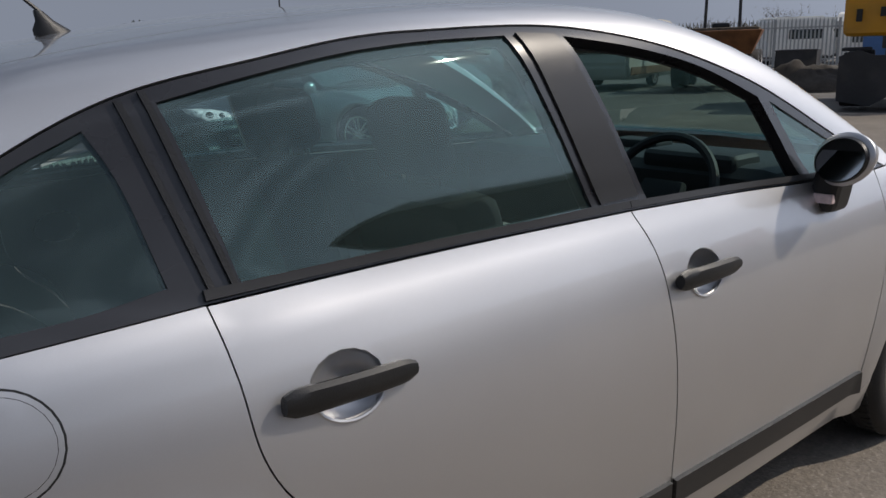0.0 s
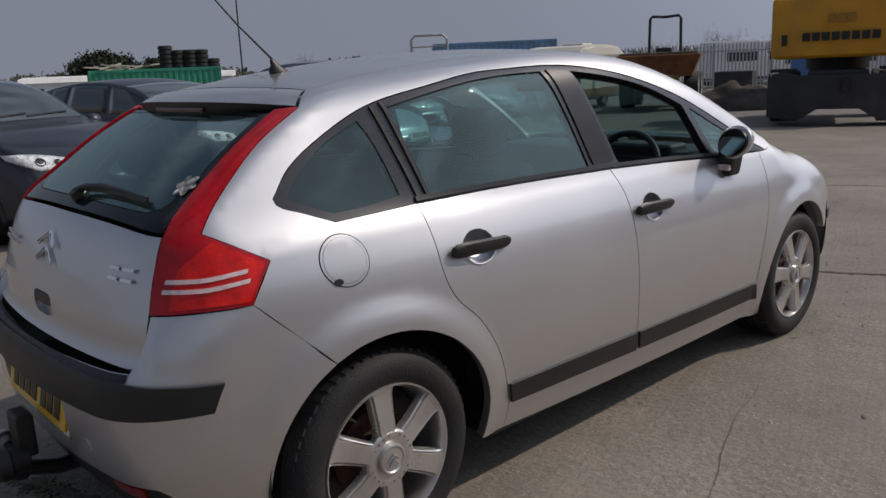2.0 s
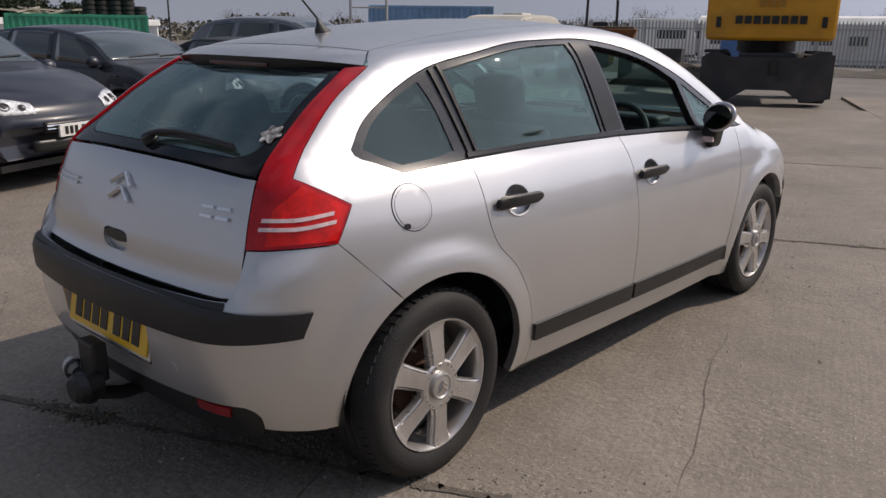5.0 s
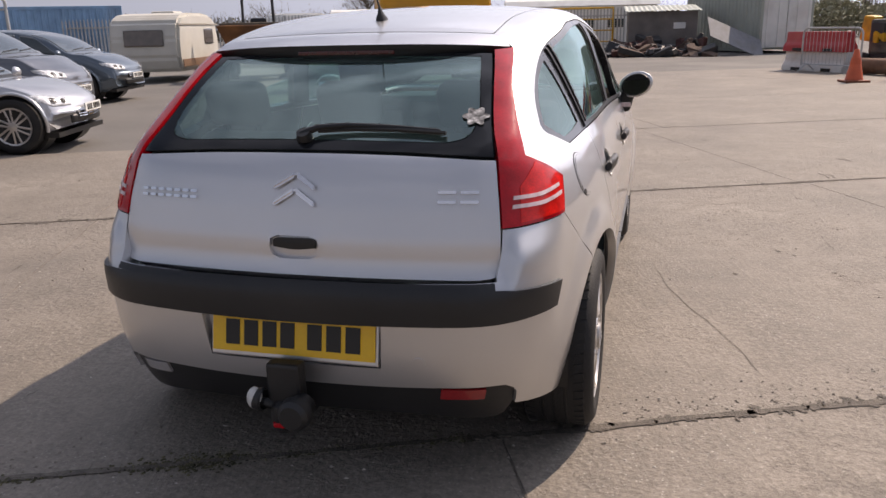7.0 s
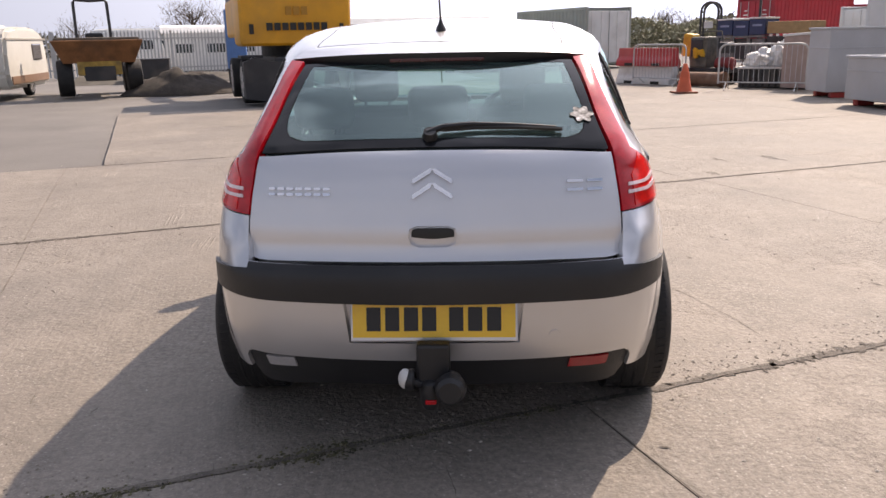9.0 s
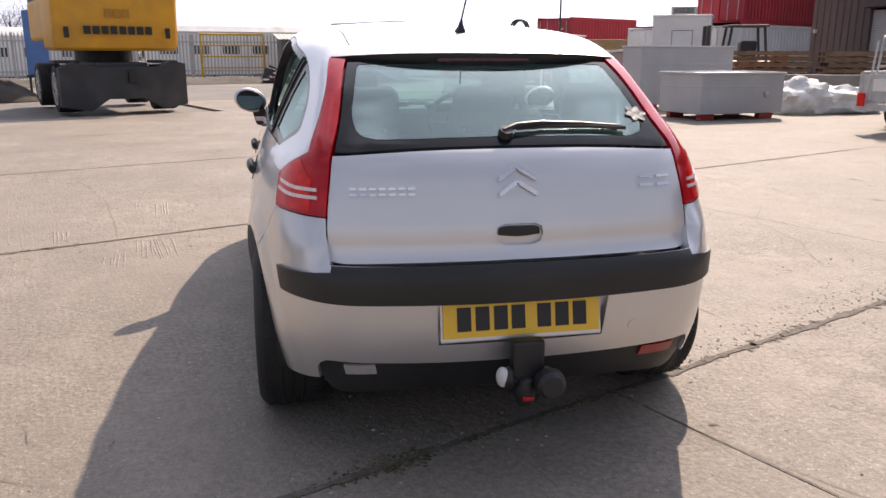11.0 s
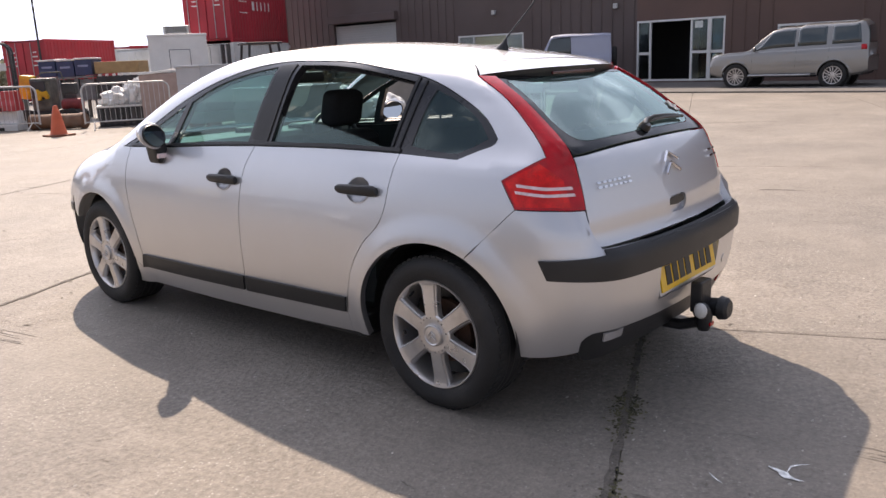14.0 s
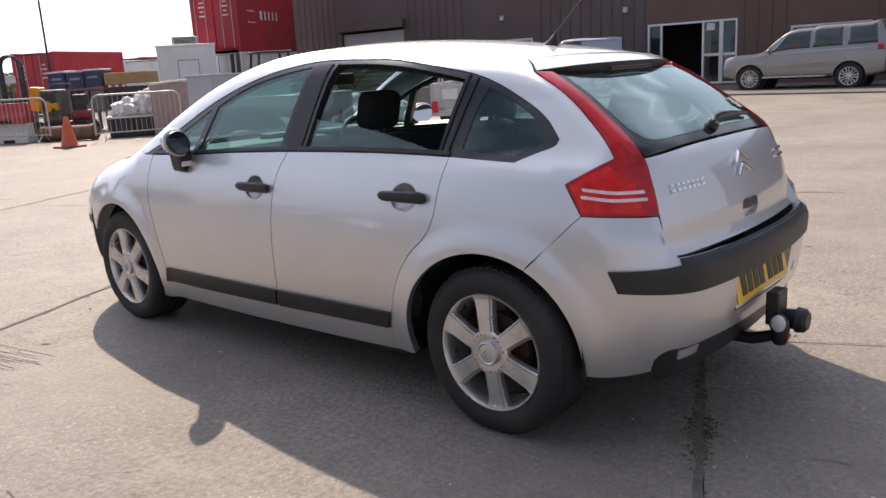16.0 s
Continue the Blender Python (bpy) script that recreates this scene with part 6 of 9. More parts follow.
def vehicle(name, label, m, paint_mat, length, width, top, belt, wheel_r, axles, screen, rear, panes, tumble=0.36, bow=0.17, ground=0.17, spokes=5, doors=(), plate=WHITE_PLATE, category="car",
            roof_mat=None, sill_mat=None, lamp=0.02, tail_lamps=True, glass_mat=None):
    """A parked vehicle looking along +y: one skin lofted through cross-sections under the side profile `top`, with panes and lamps laid on it."""
    v = thing(name, label, category, m)
    h = length / 2
    glass_mat = glass_mat or CAR_GLASS

    def section(y):
        """Right half of the section at y, from the sill (row 0) over the belt (6) and cant rail (10) to the middle of the roof (14)."""
        s = min(1.0, abs(y) / h)
        t = float(curve(y, top))
        b = min(float(curve(y, belt)), t - 0.06)
        hw = width / 2 * (1 - 0.045 * s ** 3 - 0.08 * s ** 8)
        g = ground + 0.12 * s ** 10
        zt = b + 0.90 * (t - b)
        xb = 0.945 * hw
        xt = xb - tumble * (zt - b)
        rows = [(0.90 * hw, g), (0.97 * hw, g + 0.05), (0.995 * hw, g + 0.20), (hw, 0.5 * (g + b) + 0.03), (0.99 * hw, b - 0.12), (0.968 * hw, b - 0.03), (xb, b)]
        rows += [(xb + (xt - xb) * k ** 1.25, b + (zt - b) * k) for k in (0.3, 0.6, 0.85, 1.0)]
        rows += [(xt * k, t - (t - zt) * k ** 2.6) for k in (0.86, 0.6, 0.3, 0.0)]
        sway = min(1.0, max(0.0, (s - 0.20) / 0.8))
        sway = sway * sway * (3 - 2 * sway) * bow * (1 if y > 0 else 0.7)
        return [Vector((x, y - math.copysign(sway * (x / hw) ** 2, y), z)) for x, z in rows]

    def at(y, j, side=1):
        rows = section(y)
        i = min(int(j), len(rows) - 2)
        p = rows[i].lerp(rows[i + 1], j - i)
        return Vector((side * p.x, p.y, p.z))

    ys = sorted(set([round(q, 3) for q in np.linspace(-h, h, 64)] + [round(k[0], 3) for k in top] + [-h + 0.02, -h + 0.05, h - 0.05, h - 0.02]))
    js = [k / 4 for k in range(24)] + [float(k) for k in range(6, 15)]
    low, ring = 24, 2 * len(js) - 1
    reach = wheel_r * 1.14
    verts, faces, roof_faces = [], [], []
    for y in ys:
        half = [at(y, j) for j in js]
        for p in half[:low]:
            for ya in axles:
                d = math.hypot(p.y - ya, p.z - wheel_r)
                if abs(d - reach) < 0.05:
                    p.y, p.z = ya + (p.y - ya) * reach / d, wheel_r + (p.z - wheel_r) * reach / d
        verts += [tuple(p) for p in half] + [(-p.x, p.y, p.z) for p in half[-2::-1]]
    for i in range(len(ys) - 1):
        for j in range(ring - 1):
            f = (i * ring + j, (i + 1) * ring + j, (i + 1) * ring + j + 1, i * ring + j + 1)
            c = [sum(verts[k][a] for k in f) / 4 for a in range(3)]
            side = j < low or j >= ring - 1 - low
            if side and any(math.hypot(c[1] - ya, c[2] - wheel_r) < reach - 0.004 for ya in axles):
                continue
            (roof_faces if roof_mat and not side and c[2] > float(curve(c[1], belt)) + 0.03 else faces).append(f)
    caps = [tuple(range(ring))[::-1], tuple(range((len(ys) - 1) * ring, len(ys) * ring))]
    n = len(faces)
    raw("body", verts, [f[::-1] for f in faces] + [c[::-1] for c in caps], paint_mat, v, smooth=n)
    if roof_faces:
        raw("hood", verts, [f[::-1] for f in roof_faces], roof_mat, v, "dark fabric roof", smooth=len(roof_faces))

    def sheet(nm, grid, mat, off, lb="", parent=None):
        """A thin curved pane through a grid of points of the skin."""
        a, b = len(grid), len(grid[0])
        pts, out, fs = [p for row in grid for p in row], [], []
        for i in range(a):
            for j in range(b):
                du = grid[min(i + 1, a - 1)][j] - grid[max(i - 1, 0)][j]
                dv = grid[i][min(j + 1, b - 1)] - grid[i][max(j - 1, 0)]
                nn = du.cross(dv)
                nn = nn.normalized() if nn.length > 1e-9 else Vector((0, 0, 1))
                p = grid[i][j]
                if nn.dot(p - Vector((0, p.y * 0.6, 0.7))) < 0:
                    nn = -nn
                out.append(nn)
        vv = [tuple(p + k * off) for p, k in zip(pts, out)] + [tuple(p - k * 0.012) for p, k in zip(pts, out)]
        for i in range(a - 1):
            for j in range(b - 1):
                o = i * b + j
                fs.append((o, o + 1, o + b + 1, o + b))
        count = len(fs)
        edge = [j for j in range(b)] + [i * b + b - 1 for i in range(1, a)] + [(a - 1) * b + j for j in range(b - 2, -1, -1)] + [i * b for i in range(a - 2, 0, -1)]
        fs += [(edge[k], edge[(k + 1) % len(edge)], a * b + edge[(k + 1) % len(edge)], a * b + edge[k]) for k in range(len(edge))]
        ob = raw(nm, vv, fs, mat, parent or v, lb, smooth=count)
        bm = bmesh.new()
        bm.from_mesh(ob.data)
        bmesh.ops.recalc_face_normals(bm, faces=bm.faces)
        bm.to_mesh(ob.data)
        bm.free()
        return ob

    def patch(nm, lo, hi, j0, j1, side, mat, off, lb="", ny=8, nj=5):
        return sheet(nm, [[at(lo[0] + (lo[1] - lo[0]) * i / ny + ((hi[0] - lo[0]) * (1 - i / ny) + (hi[1] - lo[1]) * i / ny) * j / nj, j0 + (j1 - j0) * j / nj, side) for j in range(nj + 1)] for i in range(ny + 1)], mat, off, lb)

    def over(nm, y0, y1, mat, off, lb, k0=-0.9, k1=0.9, ny=8, nk=12):
        grid = []
        for i in range(ny + 1):
            y = y0 + (y1 - y0) * i / ny
            grid.append([])
            for k in range(nk + 1):
                u = k0 + (k1 - k0) * k / nk
                grid[-1].append(at(y, 14 - 4 * abs(u) ** 1.0, 1 if u >= 0 else -1))
        return sheet(nm, grid, mat, off, lb)

    over("windscreen", screen[0], screen[1], glass_mat, 0.005, "curved windscreen")
    def nose_point(x, z, side):
        """The point of the nose at height z, x out from the middle."""
        def over_it(y):
            rows = section(y)
            k = max(range(len(rows)), key=lambda i: rows[i].x)
            for i in range(k, len(rows) - 1):
                a, b = rows[i], rows[i + 1]
                if b.x <= x <= a.x:
                    return a.z + (b.z - a.z) * (a.x - x) / max(1e-6, a.x - b.x) >= z
            return x < rows[-1].x
        lo, hi = h * 0.55, h
        for _ in range(22):
            mid = (lo + hi) / 2
            lo, hi = (mid, hi) if over_it(mid) else (lo, mid)
        hw = width / 2 * (1 - 0.045 * (lo / h) ** 3 - 0.08 * (lo / h) ** 8)
        sway = min(1.0, max(0.0, (lo / h - 0.20) / 0.8))
        sway = sway * sway * (3 - 2 * sway) * bow
        return Vector((side * x, lo - sway * (x / hw) ** 2, z))

    def headlamp(side):
        """A long lens wrapped round the corner of the nose, two bowls behind it."""
        drop = float(curve(h - 0.12, top)) - lamp
        grid = []
        for i in range(13):
            u = i / 12
            x = width / 2 * (0.46 + 0.440 * u)
            hi = drop + 0.060 * u + 0.016 * math.sin(math.pi * u)
            lo = drop - 0.085 + (0.10 * max(0.0, (u - 0.66) / 0.34) ** 1.6)
            grid.append([nose_point(x, lo + (hi - lo) * j / 5, side) for j in range(6)])
        ob = sheet("headlamp", grid, LAMP_GLASS, 0.006, "clear bright headlamp")
        for i, r in ((3, 0.034), (7, 0.046)):
            c = (grid[i][2] + grid[i][3]) / 2
            n = (grid[i + 1][2] - grid[i - 1][2]).cross(grid[i][4] - grid[i][1]).normalized()
            n = n if n.y > 0 else -n
            m = Matrix.Translation(c + n * 0.006) @ n.to_track_quat("Y", "Z").to_matrix().to_4x4()
            bm = bm_lathe([(0.0, r), (0.006, r * 0.96), (0.006, r * 0.84), (0.0, r * 0.80)], 20, "Y")
            bmesh.ops.transform(bm, matrix=m, verts=bm.verts)
            part("lamp_ring", bm, DARK_STEEL, ob, "dark lamp ring", smooth=True)
            bm = bm_lathe([(0.0, r * 0.5), (0.007, r * 0.4), (0.010, 0.0)], 16, "Y")
            bmesh.ops.transform(bm, matrix=m, verts=bm.verts)
            part("bulb_shield", bm, DARK_STEEL, ob, smooth=True)

    over("rear_window", rear[0], rear[1], glass_mat, 0.005, "curved rear window")
    for s in (-1, 1):
        for lo0, lo1, hi0, hi1 in panes:
            patch("side_window", (lo0, lo1), (hi0, hi1), 6.45, 9.55, s, glass_mat, 0.005, "side window pane")
        for y in doors:
            patch("door_seam", (y, y + 0.007), (y - 0.02, y - 0.013), 0.6, 6.0, s, INK, 0.0012, "", 1, 6)
        for y in doors[1:]:
            q = at(y + 0.16, 4.4, s)
            part("door_handle", bm_box((0.03, 0.17, 0.028), (q.x + s * 0.008, q.y, q.z), 0.010), paint_mat, v)
        for ya in axles:
            far_wheel(v, s * (width / 2 - 0.025), ya, wheel_r, s, spokes)
            part("arch_shade", bm_lathe([(0, reach), (0.25, reach), (0.25, 0)], 24, "X", at=(s * (width / 2 - 0.30) - 0.12, ya, wheel_r)), INK, v)
            pts = []
            for k in range(25):
                a = radians(-12 + 204 * k / 24)
                y, z = ya + (reach + 0.012) * math.cos(a), wheel_r + (reach + 0.012) * math.sin(a)
                rows = section(y)
                jj = next((j for j in range(6) if rows[j + 1].z >= z), 5)
                t = min(1.0, max(0.0, (z - rows[jj].z) / max(1e-6, rows[jj + 1].z - rows[jj].z)))
                pts.append((s * (rows[jj].lerp(rows[jj + 1], t).x - 0.008), y, max(z, ground)))
            part("wheel_arch", bm_tube(pts, 0.022, 8), paint_mat, v, smooth=True)
        headlamp(s)
        if tail_lamps:
            patch("tail_lamp", (-h + 0.04, -h + 0.20), (-h + 0.08, -h + 0.22), 4.0, 6.2, s, LENS_DEEP, 0.006, "red tail lamp", 4, 4)
        bm = bmesh.new()
        bmesh.ops.create_uvsphere(bm, u_segments=16, v_segments=10, radius=1.0)
        q = at(panes[-1][1] - 0.05, 6.2, s)
        for p in bm.verts:
            p.co = Vector((q.x + s * (0.10 + 0.095 * p.co.x), q.y + (0.075 if p.co.y > 0 else 0.02) * p.co.y, q.z + 0.065 + 0.075 * p.co.z))
        bm_box((0.10, 0.06, 0.035), (q.x + s * 0.03, q.y + 0.01, q.z + 0.01), 0.01, bm=bm)
        part("door_mirror", bm, paint_mat, v, smooth=True)
    wiper_y = screen[1] - 0.02 if screen[1] > screen[0] else screen[0] - 0.02
    for x0, x1 in ((0.42, -0.12), (-0.10, -0.62)):
        pts = []
        for k in range(7):
            x = x0 + (x1 - x0) * k / 6
            rows = section(wiper_y - 0.01 - 0.008 * k)
            i = next((j for j in range(10, 14) if rows[j + 1].x <= abs(x)), 13)
            t = min(1.0, max(0.0, (rows[i].x - abs(x)) / max(1e-6, rows[i].x - rows[i + 1].x)))
            p = rows[i].lerp(rows[i + 1], t)
            pts.append((x, p.y, p.z + 0.018))
        part("wiper", bm_tube(pts, 0.010, 6), INK, v, "black wiper")
    nose = float(curve(h - 0.02, top))

    def nose_band(nm, half, z0, z1, mat, off, lb=""):
        return sheet(nm, [[nose_point(abs(half * i / 8), z0 + (z1 - z0) * j / 3, 1 if i >= 0 else -1) for j in range(4)] for i in range(-8, 9)], mat, off, lb)

    grille = nose_band("grille", width * 0.21, nose - 0.15, nose - 0.05, INK, 0.004, "black grille")
    for z in (nose - 0.115, nose - 0.085):
        part("grille_bar", bm_tube([nose_point(abs(x) * width, z, 1 if x >= 0 else -1) + Vector((0, 0.008, 0)) for x in (-0.2, -0.1, 0.0, 0.1, 0.2)], 0.007, 6), CHROME, grille, "bright grille bar")
    nose_band("air_intake", width * 0.27, ground + 0.17, ground + 0.27, INK, 0.004, "dark air intake")
    part("number_plate", bm_box((0.52, 0.02, 0.11), (0, h + 0.008, ground + 0.34), 0.003), plate, v, "white number plate")
    for k in range(7):
        part("bar", bm_box((0.036, 0.004, 0.07), (-0.195 + 0.058 * k + (0.03 if k > 3 else 0), h + 0.020, ground + 0.34)), INK, v, "dark bar")
    part("underside", bm_box((width * 0.84, length * 0.92, 0.06), (0, 0, ground + 0.05)), INK, v)
    if sill_mat:
        for s in (-1, 1):
            patch("sill_trim", (axles[0] + reach, axles[1] - reach), (axles[0] + reach + 0.02, axles[1] - reach - 0.02), 0.0, 1.4, s, sill_mat, 0.008, "dark sill trim", 4, 2)
    return v


def heading(x, y, degrees):
    """Set on the yard at x, y with the nose pointing `degrees` anticlockwise from +x."""
    return on_ground(x, y, degrees - 90)


def hatch_profile(h, roof, hood, base, peak, back):
    """Side profile of a hatchback or people carrier: tail, roof, screen and bonnet."""
    return [(-h, 0.72), (-h + 0.04, 0.92), (-h + 0.12, hood + 0.10), (-h + 0.42, roof - 0.16), (back, roof - 0.03), (back + 0.7, roof), (peak, roof - 0.06), ((peak + base) / 2, (roof + hood) / 2 + 0.05), (base, hood + 0.03),
            (base + 0.45, hood - 0.04), (h - 0.28, hood - 0.16), (h - 0.10, hood - 0.26), (h - 0.03, hood - 0.34), (h, hood - 0.46)]


NAVY = paint("dark_navy_paint", (0.009, 0.011, 0.021), 0.36, 0.0, coat=0.5)
GREY_PAINT = paint("mid_grey_paint", (0.13, 0.14, 0.16), 0.35, 0.6)
BLUE_GREY = paint("blue_grey_paint", (0.10, 0.135, 0.17), 0.34, 0.6)
COUPE = paint("light_silver_paint", (0.55, 0.56, 0.58), 0.33, 0.7)
CHAMPAGNE = paint("pale_grey_silver_paint", (0.27, 0.265, 0.255), 0.38, 0.6)
LAVENDER = paint("pale_blue_grey_paint", (0.33, 0.36, 0.47), 0.5, 0.1, coat=0.4)

mpv_panes = [(-1.62, -0.98, -1.40, -0.92), (-0.90, 0.02, -0.86, -0.02), (0.10, 1.02, 0.06, 0.34)]
vehicle("parked_car", "dark navy people carrier parked nose-out with bright headlamps", heading(-7.01, 0.64, 23), NAVY, 4.34, 1.80, hatch_profile(2.17, 1.55, 1.02, 1.05, 0.18, -1.25), [(-2.2, 1.02), (1.2, 0.92)], 0.32,
        (-1.33, 1.30), (0.26, 1.01), (-1.72, -2.02), mpv_panes, doors=(-0.95, 0.04, 1.12))
vehicle("parked_car", "black-blue hatchback parked nose-out in the row", heading(-8.9, 3.6, 15), NAVY, 4.25, 1.76, hatch_profile(2.12, 1.44, 0.96, 1.10, 0.20, -1.1), [(-2.2, 0.98), (1.2, 0.90)], 0.31,
        (-1.28, 1.30), (0.28, 1.06), (-1.66, -1.98), [(-1.52, -0.98, -1.30, -0.92), (-0.90, 0.0, -0.86, -0.04), (0.08, 1.00, 0.04, 0.34)], doors=(-0.95, 0.02, 1.10))
vehicle("parked_coupe", "light silver open-roof coupe with a dark fabric hood parked nose-out", heading(-8.0, 5.6, 18), COUPE, 4.00, 1.76,
        [(-2.0, 0.62), (-1.94, 0.80), (-1.75, 0.90), (-1.35, 0.95), (-1.05, 1.12), (-0.70, 1.27), (-0.25, 1.29), (0.10, 1.24), (0.50, 1.04), (0.80, 0.87), (1.20, 0.84), (1.62, 0.76), (1.85, 0.66), (1.95, 0.58), (2.0, 0.45)],
        [(-2.2, 0.88), (1.2, 0.82)], 0.33, (-1.05, 1.36), (0.16, 0.76), (-0.98, -1.28), [(-0.78, 0.74, -0.62, 0.22)], roof_mat=TRIM, spokes=6, doors=(-0.55, 0.72), ground=0.15, bow=0.24)
vehicle("parked_car", "mid grey people carrier parked nose-out in the row", heading(-10.45, 8.25, 16), GREY_PAINT, 4.45, 1.84, hatch_profile(2.22, 1.66, 1.06, 1.28, 0.32, -1.3), [(-2.3, 1.06), (1.3, 0.97)], 0.32,
        (-1.35, 1.36), (0.40, 1.24), (-1.78, -2.07), [(-1.68, -0.98, -1.46, -0.92), (-0.90, 0.06, -0.86, 0.02), (0.14, 1.16, 0.10, 0.46)], doors=(-0.95, 0.08, 1.22))
vehicle("parked_car", "blue-grey hatchback parked nose-out beside the fence", heading(-12.2, 12.3, 14), BLUE_GREY, 4.34, 1.84, hatch_profile(2.17, 1.51, 0.99, 1.12, 0.22, -1.1), [(-2.2, 1.00), (1.2, 0.92)], 0.32,
        (-1.32, 1.32), (0.30, 1.08), (-1.70, -2.02), [(-1.55, -0.98, -1.32, -0.92), (-0.90, 0.02, -0.86, -0.02), (0.10, 1.02, 0.06, 0.36)], doors=(-0.95, 0.04, 1.12))

vehicle("large_estate_car", "silver off-road estate car parked by the brown building", on_ground(24.0, 6.42, 3), CHAMPAGNE, 4.84, 1.92,
        [(-2.42, 0.95), (-2.40, 1.20), (-2.36, 1.60), (-2.26, 1.90), (-1.9, 1.95), (-0.55, 1.95), (-0.40, 1.90), (0.10, 1.88), (0.40, 1.80), (0.80, 1.46), (1.06, 1.22), (1.25, 1.17), (1.9, 1.13), (2.22, 1.07), (2.36, 0.99), (2.42, 0.86)],
        [(-2.5, 1.24), (1.1, 1.14)], 0.39, (-1.43, 1.455), (0.48, 1.02), (-2.30, -2.39), [(-2.20, -1.38, -2.10, -1.36), (-1.22, -0.38, -1.20, -0.38), (-0.30, 0.92, -0.30, 0.36)], tumble=0.22, bow=0.10, ground=0.36, spokes=7,
        doors=(-1.30, -0.34, 0.98), sill_mat=TRIM, lamp=0.02)
bm = bm_tube([(23.02, 5.55, 0.42), (22.93, 7.40, 0.42)], 0.03, 8)
tagged(part("side_step_bar", bm, ALLOY, None), "bright metal side step bar along a parked estate", "side step")


def hardtop_truck():
    """Boxy pale blue-grey off-roader with a flat hood, upright cabin and blank rear sides."""
    v = vehicle("off_road_van", "pale blue-grey boxy off-road van with flat bonnet", on_ground(23.95, 15.06, 29), LAVENDER, 3.95, 1.78,
                [(-1.975, 1.10), (-1.965, 1.60), (-1.945, 1.98), (-1.90, 2.03), (-1.80, 2.045), (-1.0, 2.05), (0.15, 2.03), (0.30, 1.98), (0.50, 1.58), (0.66, 1.24), (0.75, 1.20), (1.3, 1.18), (1.80, 1.15), (1.90, 1.10), (1.95, 1.0), (1.975, 0.85)],
                [(-2.5, 1.22), (1.1, 1.18)], 0.40, (-1.22, 1.40), (0.34, 0.63), (-1.95, -1.962), [(-0.48, 0.56, -0.46, 0.26)], tumble=0.12, bow=0.03, ground=0.44, spokes=5, doors=(-0.56, 0.66), category="off-road van",
                lamp=0.12, tail_lamps=False)
    part("front_bumper", bm_box((1.66, 0.16, 0.16), (0, 2.02, 0.60), 0.02), TRIM, v, "black front bumper")
    part("spare_wheel", bm_lathe([(-0.10, 0.0), (-0.10, 0.30), (-0.06, 0.39), (0.06, 0.39), (0.10, 0.30), (0.10, 0.0)], 28, "Y", at=(0.1, -2.08, 1.15)), RUBBER, v, "black spare wheel", smooth=True)
    part("roof_gutter", bm_tube([(-0.77, -1.85, 1.96), (-0.77, 0.2, 1.96)], 0.016, 6), LAVENDER, v)
    for s in (-1, 1):
        part("wing_top_trim", bm_box((0.10, 1.05, 0.03), (s * 0.80, 1.30, 1.165), 0.01), TRIM, v, "black wing-top plate")
        part("tail_lamp", bm_box((0.10, 0.05, 0.10), (s * 0.76, -1.975, 0.92), 0.02), LENS_DEEP, v)
    return v


hardtop_truck()

# ---- plant and machines ----
DIGGER = material("machine_yellow_paint", (0.72, 0.34, 0.022), 0.45, spread=0.10, scale=2, dirt=(0.30, 0.17, 0.05), dirt_amount=0.5, bump=0.05)
RUST_ORANGE = material("rusty_orange_paint", (0.25, 0.108, 0.042), 0.7, spread=0.3, scale=3, fine=40, bump=0.25, dirt=(0.10, 0.055, 0.035), dirt_amount=0.8)
CREAM = material("aged_cream_panel", (0.60, 0.58, 0.52), 0.5, spread=0.07, scale=1.5, dirt=(0.34, 0.30, 0.24), dirt_amount=0.4)


